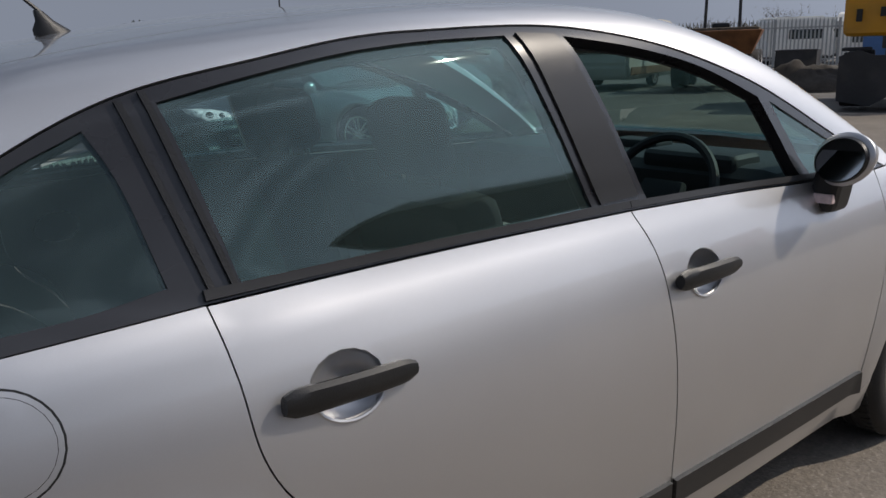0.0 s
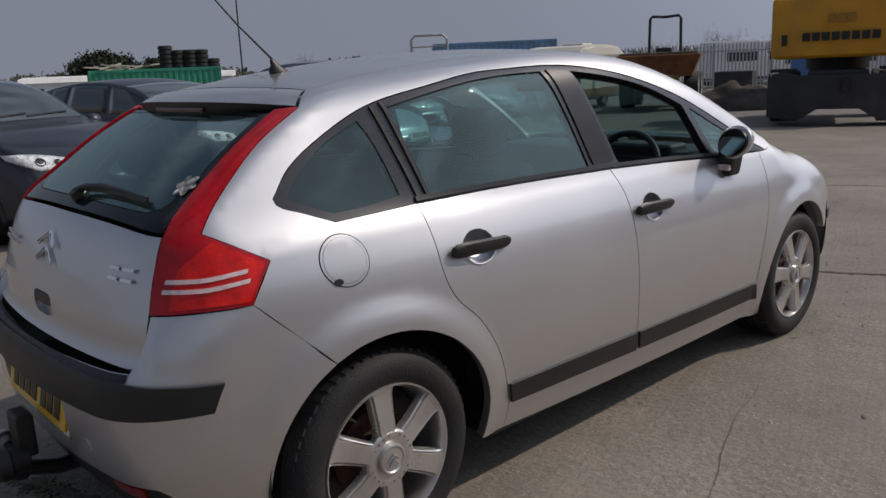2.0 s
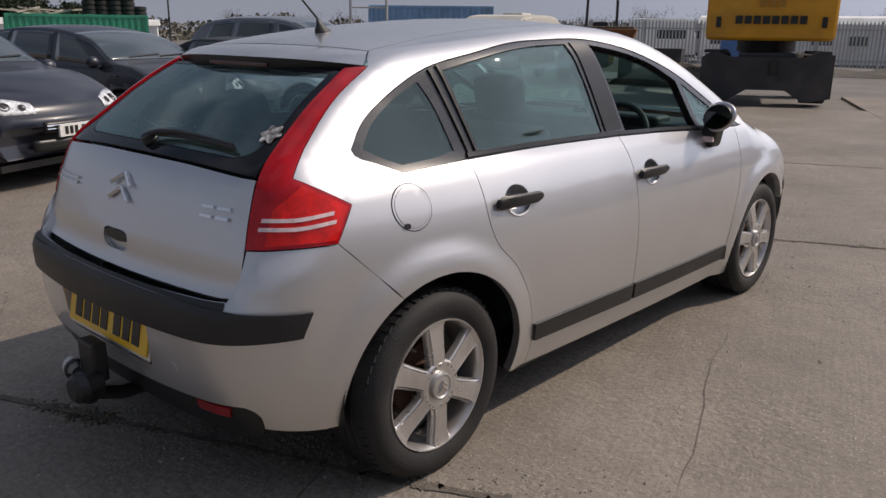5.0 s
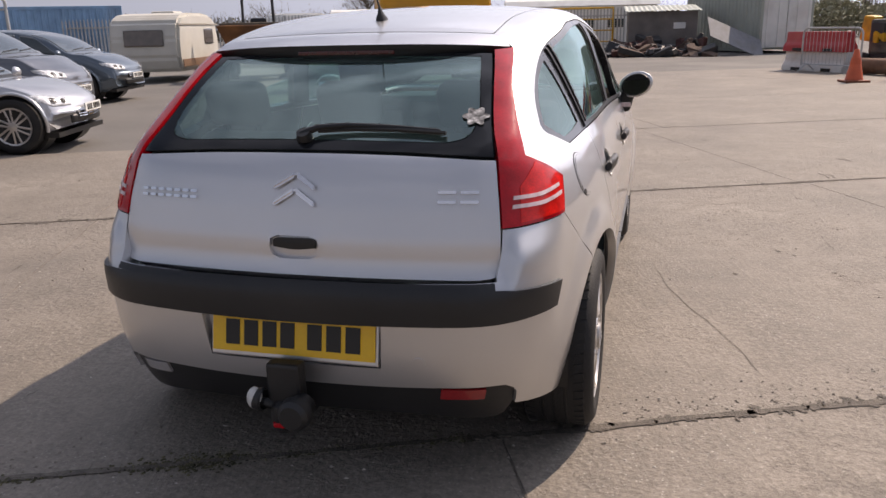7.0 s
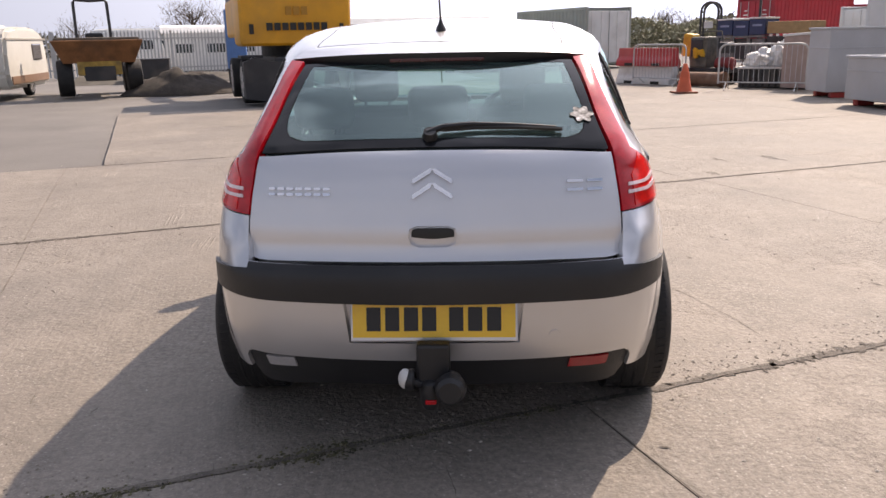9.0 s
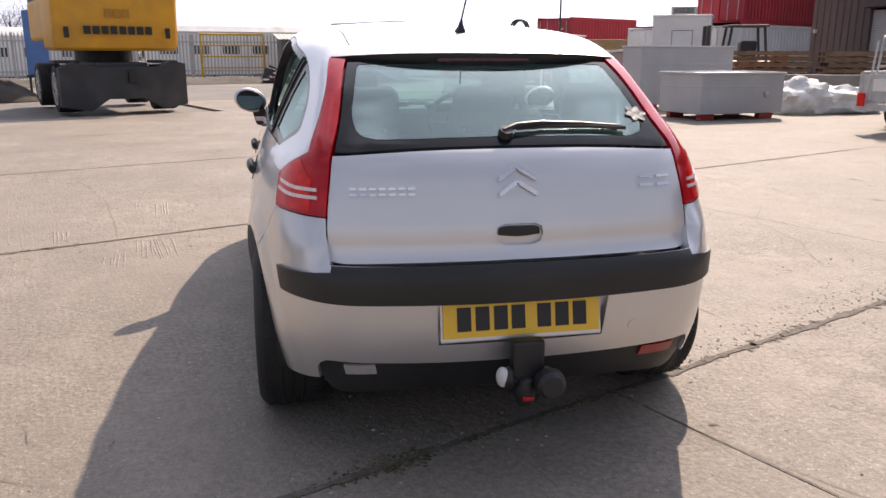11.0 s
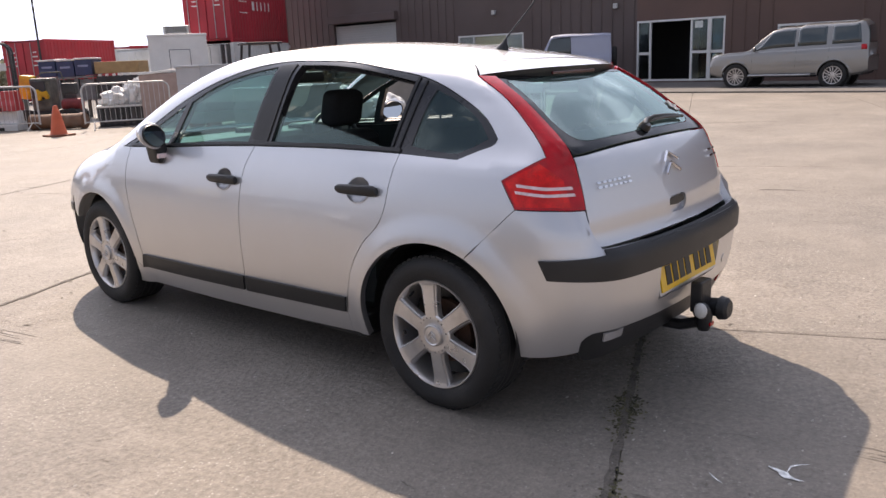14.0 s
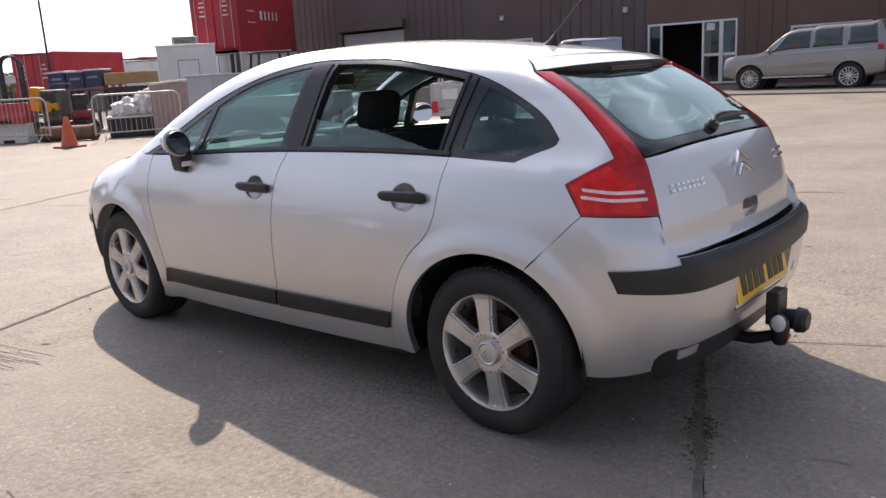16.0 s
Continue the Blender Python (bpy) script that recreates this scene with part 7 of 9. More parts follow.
def excavator():
    """Wheeled excavator seen from its rear: yellow counterweight over a dark undercarriage with a blade."""
    v = thing("wheeled_excavator", "yellow wheeled excavator with dark undercarriage and lowered blade", "excavator", on_ground(-4.05, 15.7, 22))
    bm = bm_box((2.55, 1.5, 1.22), (0, 0.45, 1.90), 0.14, segments=3)
    for q in bm.verts:
        if q.co.z < 1.6 and q.co.y < 0:
            q.co.y += 0.10
    cw = part("counterweight", bm, DIGGER, v, "yellow counterweight", smooth=True)
    for k in range(8):
        part("letter_bar", bm_box((0.140, 0.012, 0.165), (-0.62 + 0.177 * k, -0.312, 1.71), 0.004), INK, cw, "dark lettering bar")
    for k in range(3):
        part("letter_bar", bm_box((0.13, 0.012, 0.18), (-0.18 + 0.18 * k, -0.312, 2.05), 0.004), material("amber_print", (0.42, 0.20, 0.02), 0.5), cw, "amber lettering bar")
    for s in (-1, 1):
        part("side_lamp", bm_box((0.10, 0.014, 0.22), (s * 1.02, -0.312, 1.66), 0.01), INK, cw, "dark side lamp")
    part("engine_cover", bm_box((2.5, 2.2, 0.9), (0, 2.2, 1.95), 0.08), DIGGER, v)
    part("cab", bm_box((1.0, 1.7, 1.7), (-0.72, 2.6, 2.35), 0.10), DARK_STEEL, v, "dark glazed cab")
    part("boom", bm_tube([(0.1, 3.2, 2.0), (0.1, 5.0, 3.6), (0.1, 7.5, 3.9)], 0.22, 8), DIGGER, v, "yellow boom")
    part("turntable", bm_lathe([(1.05, 0.62), (1.30, 0.62)], 32, "Z", at=(0, 1.4, 0)), DARK_STEEL, v)
    part("chassis", bm_box((1.1, 3.6, 0.5), (0, 1.5, 0.80), 0.04), DARK_STEEL, v)
    outline = [(-1.28, 0.95), (-1.28, 0.16), (-0.72, 0.06), (-0.35, 0.30), (0.40, 0.30), (0.78, 0.06), (1.28, 0.16), (1.28, 1.02), (0.98, 1.10), (0.72, 0.96), (-0.70, 0.96), (-0.98, 1.06)]
    bm = bm_prism(outline, 0.28, Matrix.Translation((0, -0.55, 0.0)))
    part("stabiliser_blade", bm, DARK_STEEL, v, "dark steel stabiliser blade")
    part("hitch", bm_box((0.16, 0.10, 0.26), (0.14, -0.60, 0.76), 0.02), INK, v)
    for y in (0.35, 2.9):
        for s in (-1, 1):
            far_wheel(v, s * 1.24, y, 0.50, s, 6, 0.5)
    for s in (-1, 1):
        part("mudguard", bm_box((0.5, 0.7, 0.06), (s * 1.02, 0.35, 1.06), 0.02), DARK_STEEL, v)
    return v


excavator()


def dumper():
    """Site dumper with a rusty orange skip in front and a roll bar behind."""
    v = thing("site_dumper", "rusty orange site dumper with black roll bar", "dumper", on_ground(-10.75, 19.9, 27))
    bm = bm_box((2.35, 1.5, 0.62), (0, -0.35, 1.22), 0.03)
    for q in bm.verts:
        if q.co.z < 1.1:
            q.co.x *= 0.80
            q.co.y = -0.35 + (q.co.y + 0.35) * 0.55
    part("skip", bm, RUST_ORANGE, v, "rusty orange skip")
    bm = bm_box((2.2, 1.3, 0.12), (0, -0.35, 1.54), 0.05)
    part("spoil", bm, material("dark_spoil", (0.10, 0.085, 0.065), 0.95, spread=0.3, fine=40, bump=0.6), v, "dark soil in the skip")
    part("front_plate", bm_box((1.15, 0.10, 0.40), (0, -0.72, 0.78), 0.02), material("dirty_yellow_plate", (0.42, 0.27, 0.06), 0.7, spread=0.3, scale=6, dirt=(0.12, 0.09, 0.06), dirt_amount=0.7), v, "dirty yellow front plate")
    part("chassis", bm_box((0.8, 3.0, 0.40), (0, 0.7, 0.62), 0.03), DARK_STEEL, v)
    part("engine_cover", bm_box((1.0, 1.0, 0.55), (0, 1.6, 1.10), 0.05), RUST_ORANGE, v)
    for y in (-0.25, 1.7):
        for s in (-1, 1):
            far_wheel(v, s * 1.10, y, 0.50, s, 6, 0.40)
    pts = [(-0.48, 1.35, 1.2), (-0.46, 1.40, 2.62), (-0.40, 1.42, 2.70), (0.0, 1.42, 2.67), (0.40, 1.42, 2.70), (0.46, 1.40, 2.62), (0.48, 1.35, 1.2)]
    part("roll_bar", bm_tube(pts, 0.045, 8), DARK_STEEL, v, "black roll bar")
    part("seat", bm_box((0.5, 0.45, 0.5), (0, 1.1, 1.5), 0.08), INK, v)
    return v


dumper()


def caravan():
    v = thing("caravan", "aged cream touring caravan with brown tinted windows", "caravan", on_ground(-13.95, 19.95, 104.5))
    prof = [(-1.9, 0.26), (-2.05, 0.66), (-2.02, 1.20), (-1.88, 1.68), (-1.6, 1.86), (-0.8, 1.94), (0.6, 1.94), (1.4, 1.88), (1.8, 1.72), (2.0, 1.20), (2.05, 0.66), (1.9, 0.26)]
    shell = bm_prism(prof, 2.05, Matrix.Rotation(0, 4, "Z") @ Matrix.Translation((0, -1.02, 0)), 0.09)
    part("shell", shell, CREAM, v, "cream caravan shell")
    part("roof_light", bm_box((0.8, 0.7, 0.12), (0.2, 0, 1.95), 0.04), CREAM, v)
    TINT = material("brown_tinted_window", (0.11, 0.085, 0.07), 0.15, spread=0.15, coat=1.0)
    part("side_window", bm_box((0.9, 0.03, 0.46), (0.9, -1.03, 1.24), 0.03), TINT, v, "brown tinted window")
    part("waist_band", bm_box((4.0, 0.02, 0.05), (0, -1.035, 1.60), 0.004), material("grey_beige_band", (0.30, 0.27, 0.22), 0.6), v)
    part("end_window", bm_box((0.03, 1.15, 0.46), (-2.035, 0, 1.22), 0.03, rot=Matrix.Rotation(radians(4), 4, "Y")), TINT, v, "brown tinted window")
    part("lower_band", bm_box((3.7, 0.03, 0.22), (0, -1.035, 0.50), 0.01), material("brown_stripe", (0.22, 0.13, 0.08), 0.6), v)
    part("gas_locker", bm_box((0.4, 1.0, 0.5), (2.15, 0, 0.62), 0.06), CREAM, v)
    for s in (-1, 1):
        far_wheel(v, 0.0, 0, 0.30, s).matrix_basis = pose(0.1, s * 0.98, 0.30, 0, 0, 90 * s)
    part("drawbar", bm_tube([(1.9, 0, 0.45), (3.0, 0, 0.42)], 0.05, 6), DARK_STEEL, v)
    part("chassis", bm_box((3.6, 1.7, 0.14), (0, 0, 0.42)), INK, v)
    return v


caravan()
BLUE_STEEL = material("faded_blue_container_steel", (0.20, 0.36, 0.55), 0.55, spread=0.15, scale=1.5, dirt=(0.20, 0.22, 0.25), dirt_amount=0.5)
GALV = material("galvanised_palisade_steel", (0.48, 0.49, 0.49), 0.5, metal=0.25, spread=0.12, scale=5, dirt=(0.20, 0.18, 0.15), dirt_amount=0.4)
RED_STEEL = material("red_container_steel", (0.46, 0.03, 0.045), 0.5, spread=0.14, scale=1.2, dirt=(0.20, 0.05, 0.045), dirt_amount=0.5)
WHITE_STEEL = material("white_container_steel", (0.78, 0.78, 0.76), 0.5, spread=0.08, scale=1.2, dirt=(0.36, 0.33, 0.29), dirt_amount=0.4)
GREEN_GREY_STEEL = material("pale_green_grey_steel", (0.40, 0.43, 0.38), 0.55, spread=0.10, scale=1.2, dirt=(0.24, 0.22, 0.18), dirt_amount=0.5)
OFF_WHITE_STEEL = material("off_white_door_steel", (0.82, 0.82, 0.79), 0.5, spread=0.08, scale=1.5, dirt=(0.35, 0.30, 0.25), dirt_amount=0.35)
GREEN_STEEL = material("bright_green_skip_steel", (0.035, 0.34, 0.20), 0.5, spread=0.12, scale=1.5, dirt=(0.06, 0.16, 0.11), dirt_amount=0.5)


def container(label, m, length, mat, door_mat=None, height=2.59, width=2.44, bars=0, rods=None, name="shipping_container", group="containers in the yard"):
    """A steel container along local x with its doors at the -x end: ribbed walls, corner posts, lock rods."""
    v = thing(name, label, "container", m, group)
    n = int(length / 0.28)
    for s, nm in ((-1, "side_wall"), (1, "side_wall")):
        bm = bmesh.new()
        pts = []
        for k in range(n):
            x0 = -length / 2 + 0.1 + (length - 0.2) * k / n
            w = (length - 0.2) / n
            for f, d in ((0, 0), (0.35, 0), (0.5, 0.036), (0.85, 0.036)):
                pts.append((x0 + w * f, d))
        pts.append((length / 2 - 0.1, 0))
        lo = [bm.verts.new((x, s * (width / 2 - 0.05 + d), 0.16)) for x, d in pts]
        hi = [bm.verts.new((x, s * (width / 2 - 0.05 + d), height - 0.12)) for x, d in pts]
        for k in range(len(pts) - 1):
            bm.faces.new((lo[k], lo[k + 1], hi[k + 1], hi[k]))
        part(nm, bm, mat, v)
    core = bm_box((length - 0.14, width - 0.16, height - 0.2), (0, 0, height / 2))
    part("core", core, mat, v)
    for s in (-1, 1):
        for z in (0.08, height - 0.06):
            part("rail", bm_box((length, 0.10, 0.14), (0, s * (width / 2 - 0.05), z), 0.01, segments=1), mat, v)
        for e in (-1, 1):
            part("corner_post", bm_box((0.14, 0.14, height), (e * (length / 2 - 0.06), s * (width / 2 - 0.06), height / 2), 0.01, segments=1), mat, v)
    part("roof_sheet", bm_box((length - 0.1, width - 0.1, 0.04), (0, 0, height - 0.05), 0.0), mat, v)
    for s in (-1, 1):
        d = part("container_door", bm_box((0.06, width / 2 - 0.14, height - 0.36), (-length / 2 - 0.005, s * (width / 4 - 0.05), height / 2 + 0.01), 0.012, segments=1), door_mat or mat, v)
        for q in (0.35, 0.78):
            part("lock_rod", bm_tube([(-length / 2 - 0.06, s * width / 2 * q, 0.2), (-length / 2 - 0.06, s * width / 2 * q, height - 0.16)], 0.02, 6), rods or door_mat or mat, d)
        if rods:
            for k in range(4):
                part("code_bar", bm_box((0.01, 0.30 if k % 2 else 0.20, 0.06), (-length / 2 - 0.04, s * width * 0.25, height * (0.80 - 0.07 * k)), 0.0), WHITE_STEEL, d, "small white code bar")
    for k in range(bars):
        part("letter_bar", bm_box((0.10 if k else 0.22, 0.01, 0.42), (-length / 2 + 2.35 + 0.42 * k, -width / 2 - 0.005, height * 0.60), 0.0), WHITE_STEEL, v, "white lettering bar")
        for z in (0.8, 1.1):
            part("code_bar", bm_box((0.10, 0.01, 0.05), (-length / 2 + 1.0 + 0.16 * k, -width / 2 - 0.005, height * z * 0.6), 0.0), WHITE_STEEL, v, "small white code bar")
    return v


# pale green-grey site container with white doors, its near corner towards the car
container("pale green-grey steel container with off-white end doors", on_ground(4.6, 36.6, 117), 6.06, GREEN_GREY_STEEL, OFF_WHITE_STEEL)
container("faded blue steel container behind the fence", on_ground(-25.8, 28.8, 41), 6.06, BLUE_STEEL)
container("white steel container standing in the yard", on_ground(20.3, 36.2, 22), 6.06, WHITE_STEEL, height=2.43)
container("red shipping container stacked high with white lettering bars", on_ground(22.2, 33.05, 26, 2.50), 6.06, RED_STEEL, height=2.9, bars=5, rods=GALV)
container("white steel container under the red one", on_ground(22.2, 33.05, 26), 6.06, WHITE_STEEL, height=2.49)
container("red shipping container far behind the yard", on_ground(17.27, 42.3, 30), 6.06, RED_STEEL, height=3.1, rods=GALV)
container("dull red steel container far behind the white ones", on_ground(26.2, 48.0, 10), 6.06, RED_STEEL, height=2.9)
container("bright green open-top bulk container with scrap on top", on_ground(-36.35, 15.68, 66), 6.0, GREEN_STEEL, height=1.95, name="bulk_container")


def tyre_stacks():
    for k, (dx, dy, n) in enumerate(((-0.6, -0.9, 5), (-0.3, -0.1, 4), (0.1, 0.7, 4), (0.4, 1.5, 4), (0.6, 2.3, 2))):
        for i in range(n):
            bm = bm_lathe([(-0.10, 0.19), (-0.11, 0.28), (-0.07, 0.34), (0.07, 0.34), (0.11, 0.28), (0.10, 0.19)], 20, "Z", closed=True)
            t = part("tyre_casing", bm, RUBBER, None, smooth=True)
            t.matrix_world = Matrix.Translation((-35.75 + dx * 0.6, 17.2 + (dy - 0.7) * 0.66, 1.95 + 0.11 + 0.22 * i))
            tagged(t, "black scrap tyre stacked on the green container", "scrap tyre", "stacked scrap tyres")
    for k in range(9):
        a = random.uniform(-0.5, 0.5)
        b = part("scrap_timber", bm_box((0.10, 2.0, 0.07), (0, 0, 0), 0.01, segments=1), material("grey_timber", (0.34, 0.30, 0.25), 0.9, spread=0.2), None) if k == 0 else None
        if k == 0:
            first = b
            b.matrix_world = pose(-36.9, 14.0, 2.02, 3, 4, 35)
            tagged(b, "grey weathered timber on the green container", "timber", "scrap timber pieces")
        else:
            copy_thing(first, pose(-36.9 + 0.1 * (k % 3), 13.0 + 0.30 * k, 2.00 + 0.07 * (k % 3), 3 * a * 8, 4, 20 + 60 * a))


tyre_stacks()

# ---- fence, sheds and the edge of the yard ----


def palisade(x0, y0, x1, y1, count, height=2.0):
    f = thing("palisade_fence", "grey galvanised palisade fence with pointed pales", "fence")
    d = Vector((x1 - x0, y1 - y0, 0))
    turn = math.degrees(math.atan2(d.y, d.x))
    ln = d.length
    pale = bm_prism([(-0.032, 0.0), (0.032, 0.0), (0.032, 0.93), (0.0, 1.0), (-0.032, 0.93)], 0.02)
    for q in pale.verts:
        q.co.z *= height
    me = None
    for k in range(count):
        x, y = x0 + d.x * (k + 0.5) / count, y0 + d.y * (k + 0.5) / count
        if me is None:
            ob = part("pale", pale, GALV, f)
            me = ob.data
        else:
            ob = new("pale", me)
            ob.parent = f
        ob.matrix_basis = pose(x, y, float(ground_z(x, y)) + 0.04, 0, 0, turn)
    for z in (0.35, height - 0.35):
        bm = bm_box((ln, 0.05, 0.06), (0, 0, 0))
        ob = part("rail", bm, GALV, f)
        ob.matrix_basis = pose((x0 + x1) / 2, (y0 + y1) / 2, z, 0, 0, turn) @ pose(0, 0.04, 0)
    n = int(ln / 2.75) + 1
    for k in range(n + 1):
        x, y = x0 + d.x * k / n, y0 + d.y * k / n
        ob = part("post", bm_box((0.10, 0.06, height), (0, 0.06, height / 2)), GALV, f)
        ob.matrix_basis = pose(x, y, 0, 0, 0, turn)
    return f


palisade(-27.0, 27.0, -9.5, 36.2, 130)
palisade(-9.5, 36.2, 0.6, 36.6, 66)

BROWN_RED = material("red_brown_profiled_cladding", (0.130, 0.076, 0.063), 0.6, spread=0.10, scale=0.7, dirt=(0.10, 0.062, 0.052), dirt_amount=0.6, bump=0.08)
BROWN = material("dark_brown_profiled_cladding", (0.108, 0.080, 0.076), 0.6, spread=0.10, scale=0.7, dirt=(0.075, 0.05, 0.045), dirt_amount=0.6, bump=0.08)
FRAME = material("white_window_frame", (0.72, 0.72, 0.71), 0.4, spread=0.05, dirt=(0.5, 0.47, 0.42), dirt_amount=0.3)
ROLLER = material("pale_grey_roller_shutter", (0.50, 0.50, 0.49), 0.5, spread=0.06, scale=2)
DARK_ROOM = material("unlit_inside", (0.044, 0.044, 0.0484), 0.9, spread=0.1)
PANE = glass("office_window_glass", (0.85, 0.87, 0.87), gloss_least=0.05)
BLIND = material("cream_window_blind", (0.74, 0.62, 0.42), 0.8, spread=0.08)


def building():
    """Brown clad workshop: wall with openings cut through, glazed entrance, windows, roller shutter, roof."""
    X, Y0, Y1, H, TH = 27.5, -16.0, 39.0, 7.5, 0.30
    GZ = 0.0
    b = thing("workshop_building", "dark brown clad workshop building with white-framed glazed entrance", "building")
    holes = sorted([(9.98, 13.62, GZ + 0.10, 2.48, "door"), (5.40, 8.06, 1.0, 2.06, "win"), (19.2, 23.0, 1.10, 2.34, "win"), (27.1, 31.8, GZ + 0.02, 3.36, "roll")])
    # wall in pieces round the openings
    cut = Y0
    k = 0

    def wall(y0, y1, z0, z1):
        if y1 - y0 < 0.01 or z1 - z0 < 0.01:
            return
        part("wall", bm_box((TH, y1 - y0, z1 - z0), (X + TH / 2, (y0 + y1) / 2, (z0 + z1) / 2)), BROWN_RED if y1 < 13.7 else BROWN, b)

    for y0, y1, z0, z1, kind in holes:
        wall(cut, y0, GZ - 0.1, H)
        wall(y0, y1, GZ - 0.1, z0)
        wall(y0, y1, z1, H)
        cut = y1
    wall(cut, Y1, GZ - 0.1, H)
    part("wall", bm_box((14, TH, H + 0.3), (X + 7, Y1 - TH / 2, (H + GZ) / 2)), BROWN, b)
    part("wall", bm_box((14, TH, H + 0.3), (X + 7, Y0 + TH / 2, (H + GZ) / 2)), BROWN, b)
    part("wall", bm_box((TH, Y1 - Y0, H + 0.3), (X + 14, (Y0 + Y1) / 2, (H + GZ) / 2)), BROWN, b)
    part("roof", bm_box((14.6, Y1 - Y0 + 0.6, 0.3), (X + 7, (Y0 + Y1) / 2, H + 0.15), 0.05), ROLLER, b, "pale sheet roof")
    part("inner_floor", bm_box((13, Y1 - Y0 - 1, 0.1), (X + 7, (Y0 + Y1) / 2, GZ + 0.02)), DARK_ROOM, b)
    part("inner_wall", bm_box((0.1, Y1 - Y0 - 1, H), (X + 4.0, (Y0 + Y1) / 2, H / 2)), DARK_ROOM, b)
    # profiled cladding ribs
    y = Y0 + 0.25
    ribs = {}
    while y < Y1:
        if not any(h[0] - 0.1 < y < h[1] + 0.1 for h in holes):
            tone = BROWN_RED if y < 13.62 else BROWN
            if tone not in ribs:
                ob = part("cladding_rib", bm_box((0.03, 0.06, H + 0.2), (0, 0, 0), 0.008, segments=1), tone, b)
                ribs[tone] = ob.data
            else:
                ob = new("cladding_rib", ribs[tone])
                ob.parent = b
            ob.matrix_basis = pose(X - 0.012, y, (H + GZ) / 2)
        y += 0.50
    fw = 0.075
    for y0, y1, z0, z1, kind in holes:
        if kind == "roll":
            n = int((z1 - z0) / 0.12)
            sh = None
            for i in range(n):
                if sh is None:
                    sh = part("shutter_slat", bm_box((0.04, y1 - y0 - 0.02, 0.112), (0, 0, 0), 0.012, segments=1), ROLLER, b)
                    ob = sh
                else:
                    ob = new("shutter_slat", sh.data)
                    ob.parent = b
                ob.matrix_basis = pose(X + 0.16, (y0 + y1) / 2, z0 + 0.06 + 0.12 * i)
            part("shutter_box", bm_box((0.30, y1 - y0 + 0.3, 0.40), (X - 0.12, (y0 + y1) / 2, z1 + 0.22), 0.02), BROWN, b)
            continue
        win = part("window" if kind == "win" else "entrance", bm_box((0.10, y1 - y0, fw), (X + 0.05, (y0 + y1) / 2, z1 - fw / 2), 0.006), FRAME, b, "white window frame" if kind == "win" else "white glazed entrance frame")
        part("sill", bm_box((0.14, y1 - y0, fw), (X + 0.04, (y0 + y1) / 2, z0 + fw / 2), 0.006), FRAME, win)
        ms = [0, 0.24, 0.76, 1] if kind == "win" else [0, 0.27, 0.585, 0.71, 1]
        if kind == "door":
            ms = [0, 0.255, 0.54, 0.60, 1]
        if kind == "win":
            for t in ms:
                part("mullion", bm_box((0.09, fw, z1 - z0 - 2 * fw), (X + 0.05, y0 + fw / 2 + (y1 - y0 - fw) * t, (z0 + z1) / 2), 0.006), FRAME, win)
            for a, c in zip(ms, ms[1:]):
                ya, yc = y0 + fw + (y1 - y0 - fw) * a, y0 + (y1 - y0 - fw) * c
                part("pane", bm_box((0.012, yc - ya, z1 - z0 - 2 * fw), (X + 0.06, (ya + yc) / 2, (z0 + z1) / 2)), PANE, win)
                part("blind", bm_box((0.01, yc - ya, z1 - z0 - 2 * fw), (X + 0.085, (ya + yc) / 2, (z0 + z1) / 2)), BLIND if c - a > 0.4 and y0 > 15 else ROLLER, win, "pale drawn blind")
        else:
            # sidelights and a door leaf, with the middle doorway standing open
            lights = [(y0, y0 + 0.62), (y0 + 0.62, y0 + 1.36), (y1 - 0.62, y1)]
            for a, c in lights:
                for yy in (a + fw / 2, c - fw / 2):
                    part("mullion", bm_box((0.09, fw, z1 - z0 - 2 * fw), (X + 0.05, yy, (z0 + z1) / 2), 0.006), FRAME, win)
                mid = z0 + (z1 - z0) * 0.46
                part("transom", bm_box((0.09, c - a - 2 * fw, 0.11), (X + 0.05, (a + c) / 2, mid), 0.006), FRAME, win)
                for zz0, zz1 in ((z0 + fw, mid - 0.055), (mid + 0.055, z1 - fw)):
                    part("pane", bm_box((0.012, c - a - 2 * fw, zz1 - zz0), (X + 0.06, (a + c) / 2, (zz0 + zz1) / 2)), PANE, win)
            part("notice", bm_box((0.006, 0.32, 0.26), (X + 0.045, y0 + 1.05, z1 - 0.25)), material("pale_paper", (0.65, 0.68, 0.66), 0.8), win, "pale paper notice")
            part("open_door_leaf", bm_box((0.75, 0.05, z1 - z0 - 0.15), (X + 0.50, y0 + 1.40, (z0 + z1) / 2), 0.006), FRAME, win, "white door leaf standing open")
    for y, z in ((20.8, 3.30), (14.56, 3.15), (35.7, 2.36)):
        lamp = part("wall_lamp", bm_box((0.14, 0.18, 0.20), (X - 0.07, y, z), 0.02), ROLLER, b, "pale bulkhead wall lamp")
    return b


building()

# raised strip along the foot of the building
APRON = material("dusty_dark_apron", (0.13, 0.12, 0.11), 0.9, spread=0.2, scale=1.0, fine=40, bump=0.3)
tagged(part("apron_kerb", bm_box((6.6, 50, 0.14), (24.2, 10, -0.02), 0.02), APRON), "dark dusty apron along the workshop wall", "apron", kind="structure")

TANK = material("galvanised_tank_sheet", (0.42, 0.43, 0.45), 0.5, metal=0.2, spread=0.08, scale=1.5, dirt=(0.24, 0.24, 0.25), dirt_amount=0.4)
RED_PAINT = material("red_steel_paint", (0.42, 0.035, 0.03), 0.5, spread=0.15, dirt=(0.22, 0.05, 0.04), dirt_amount=0.4)


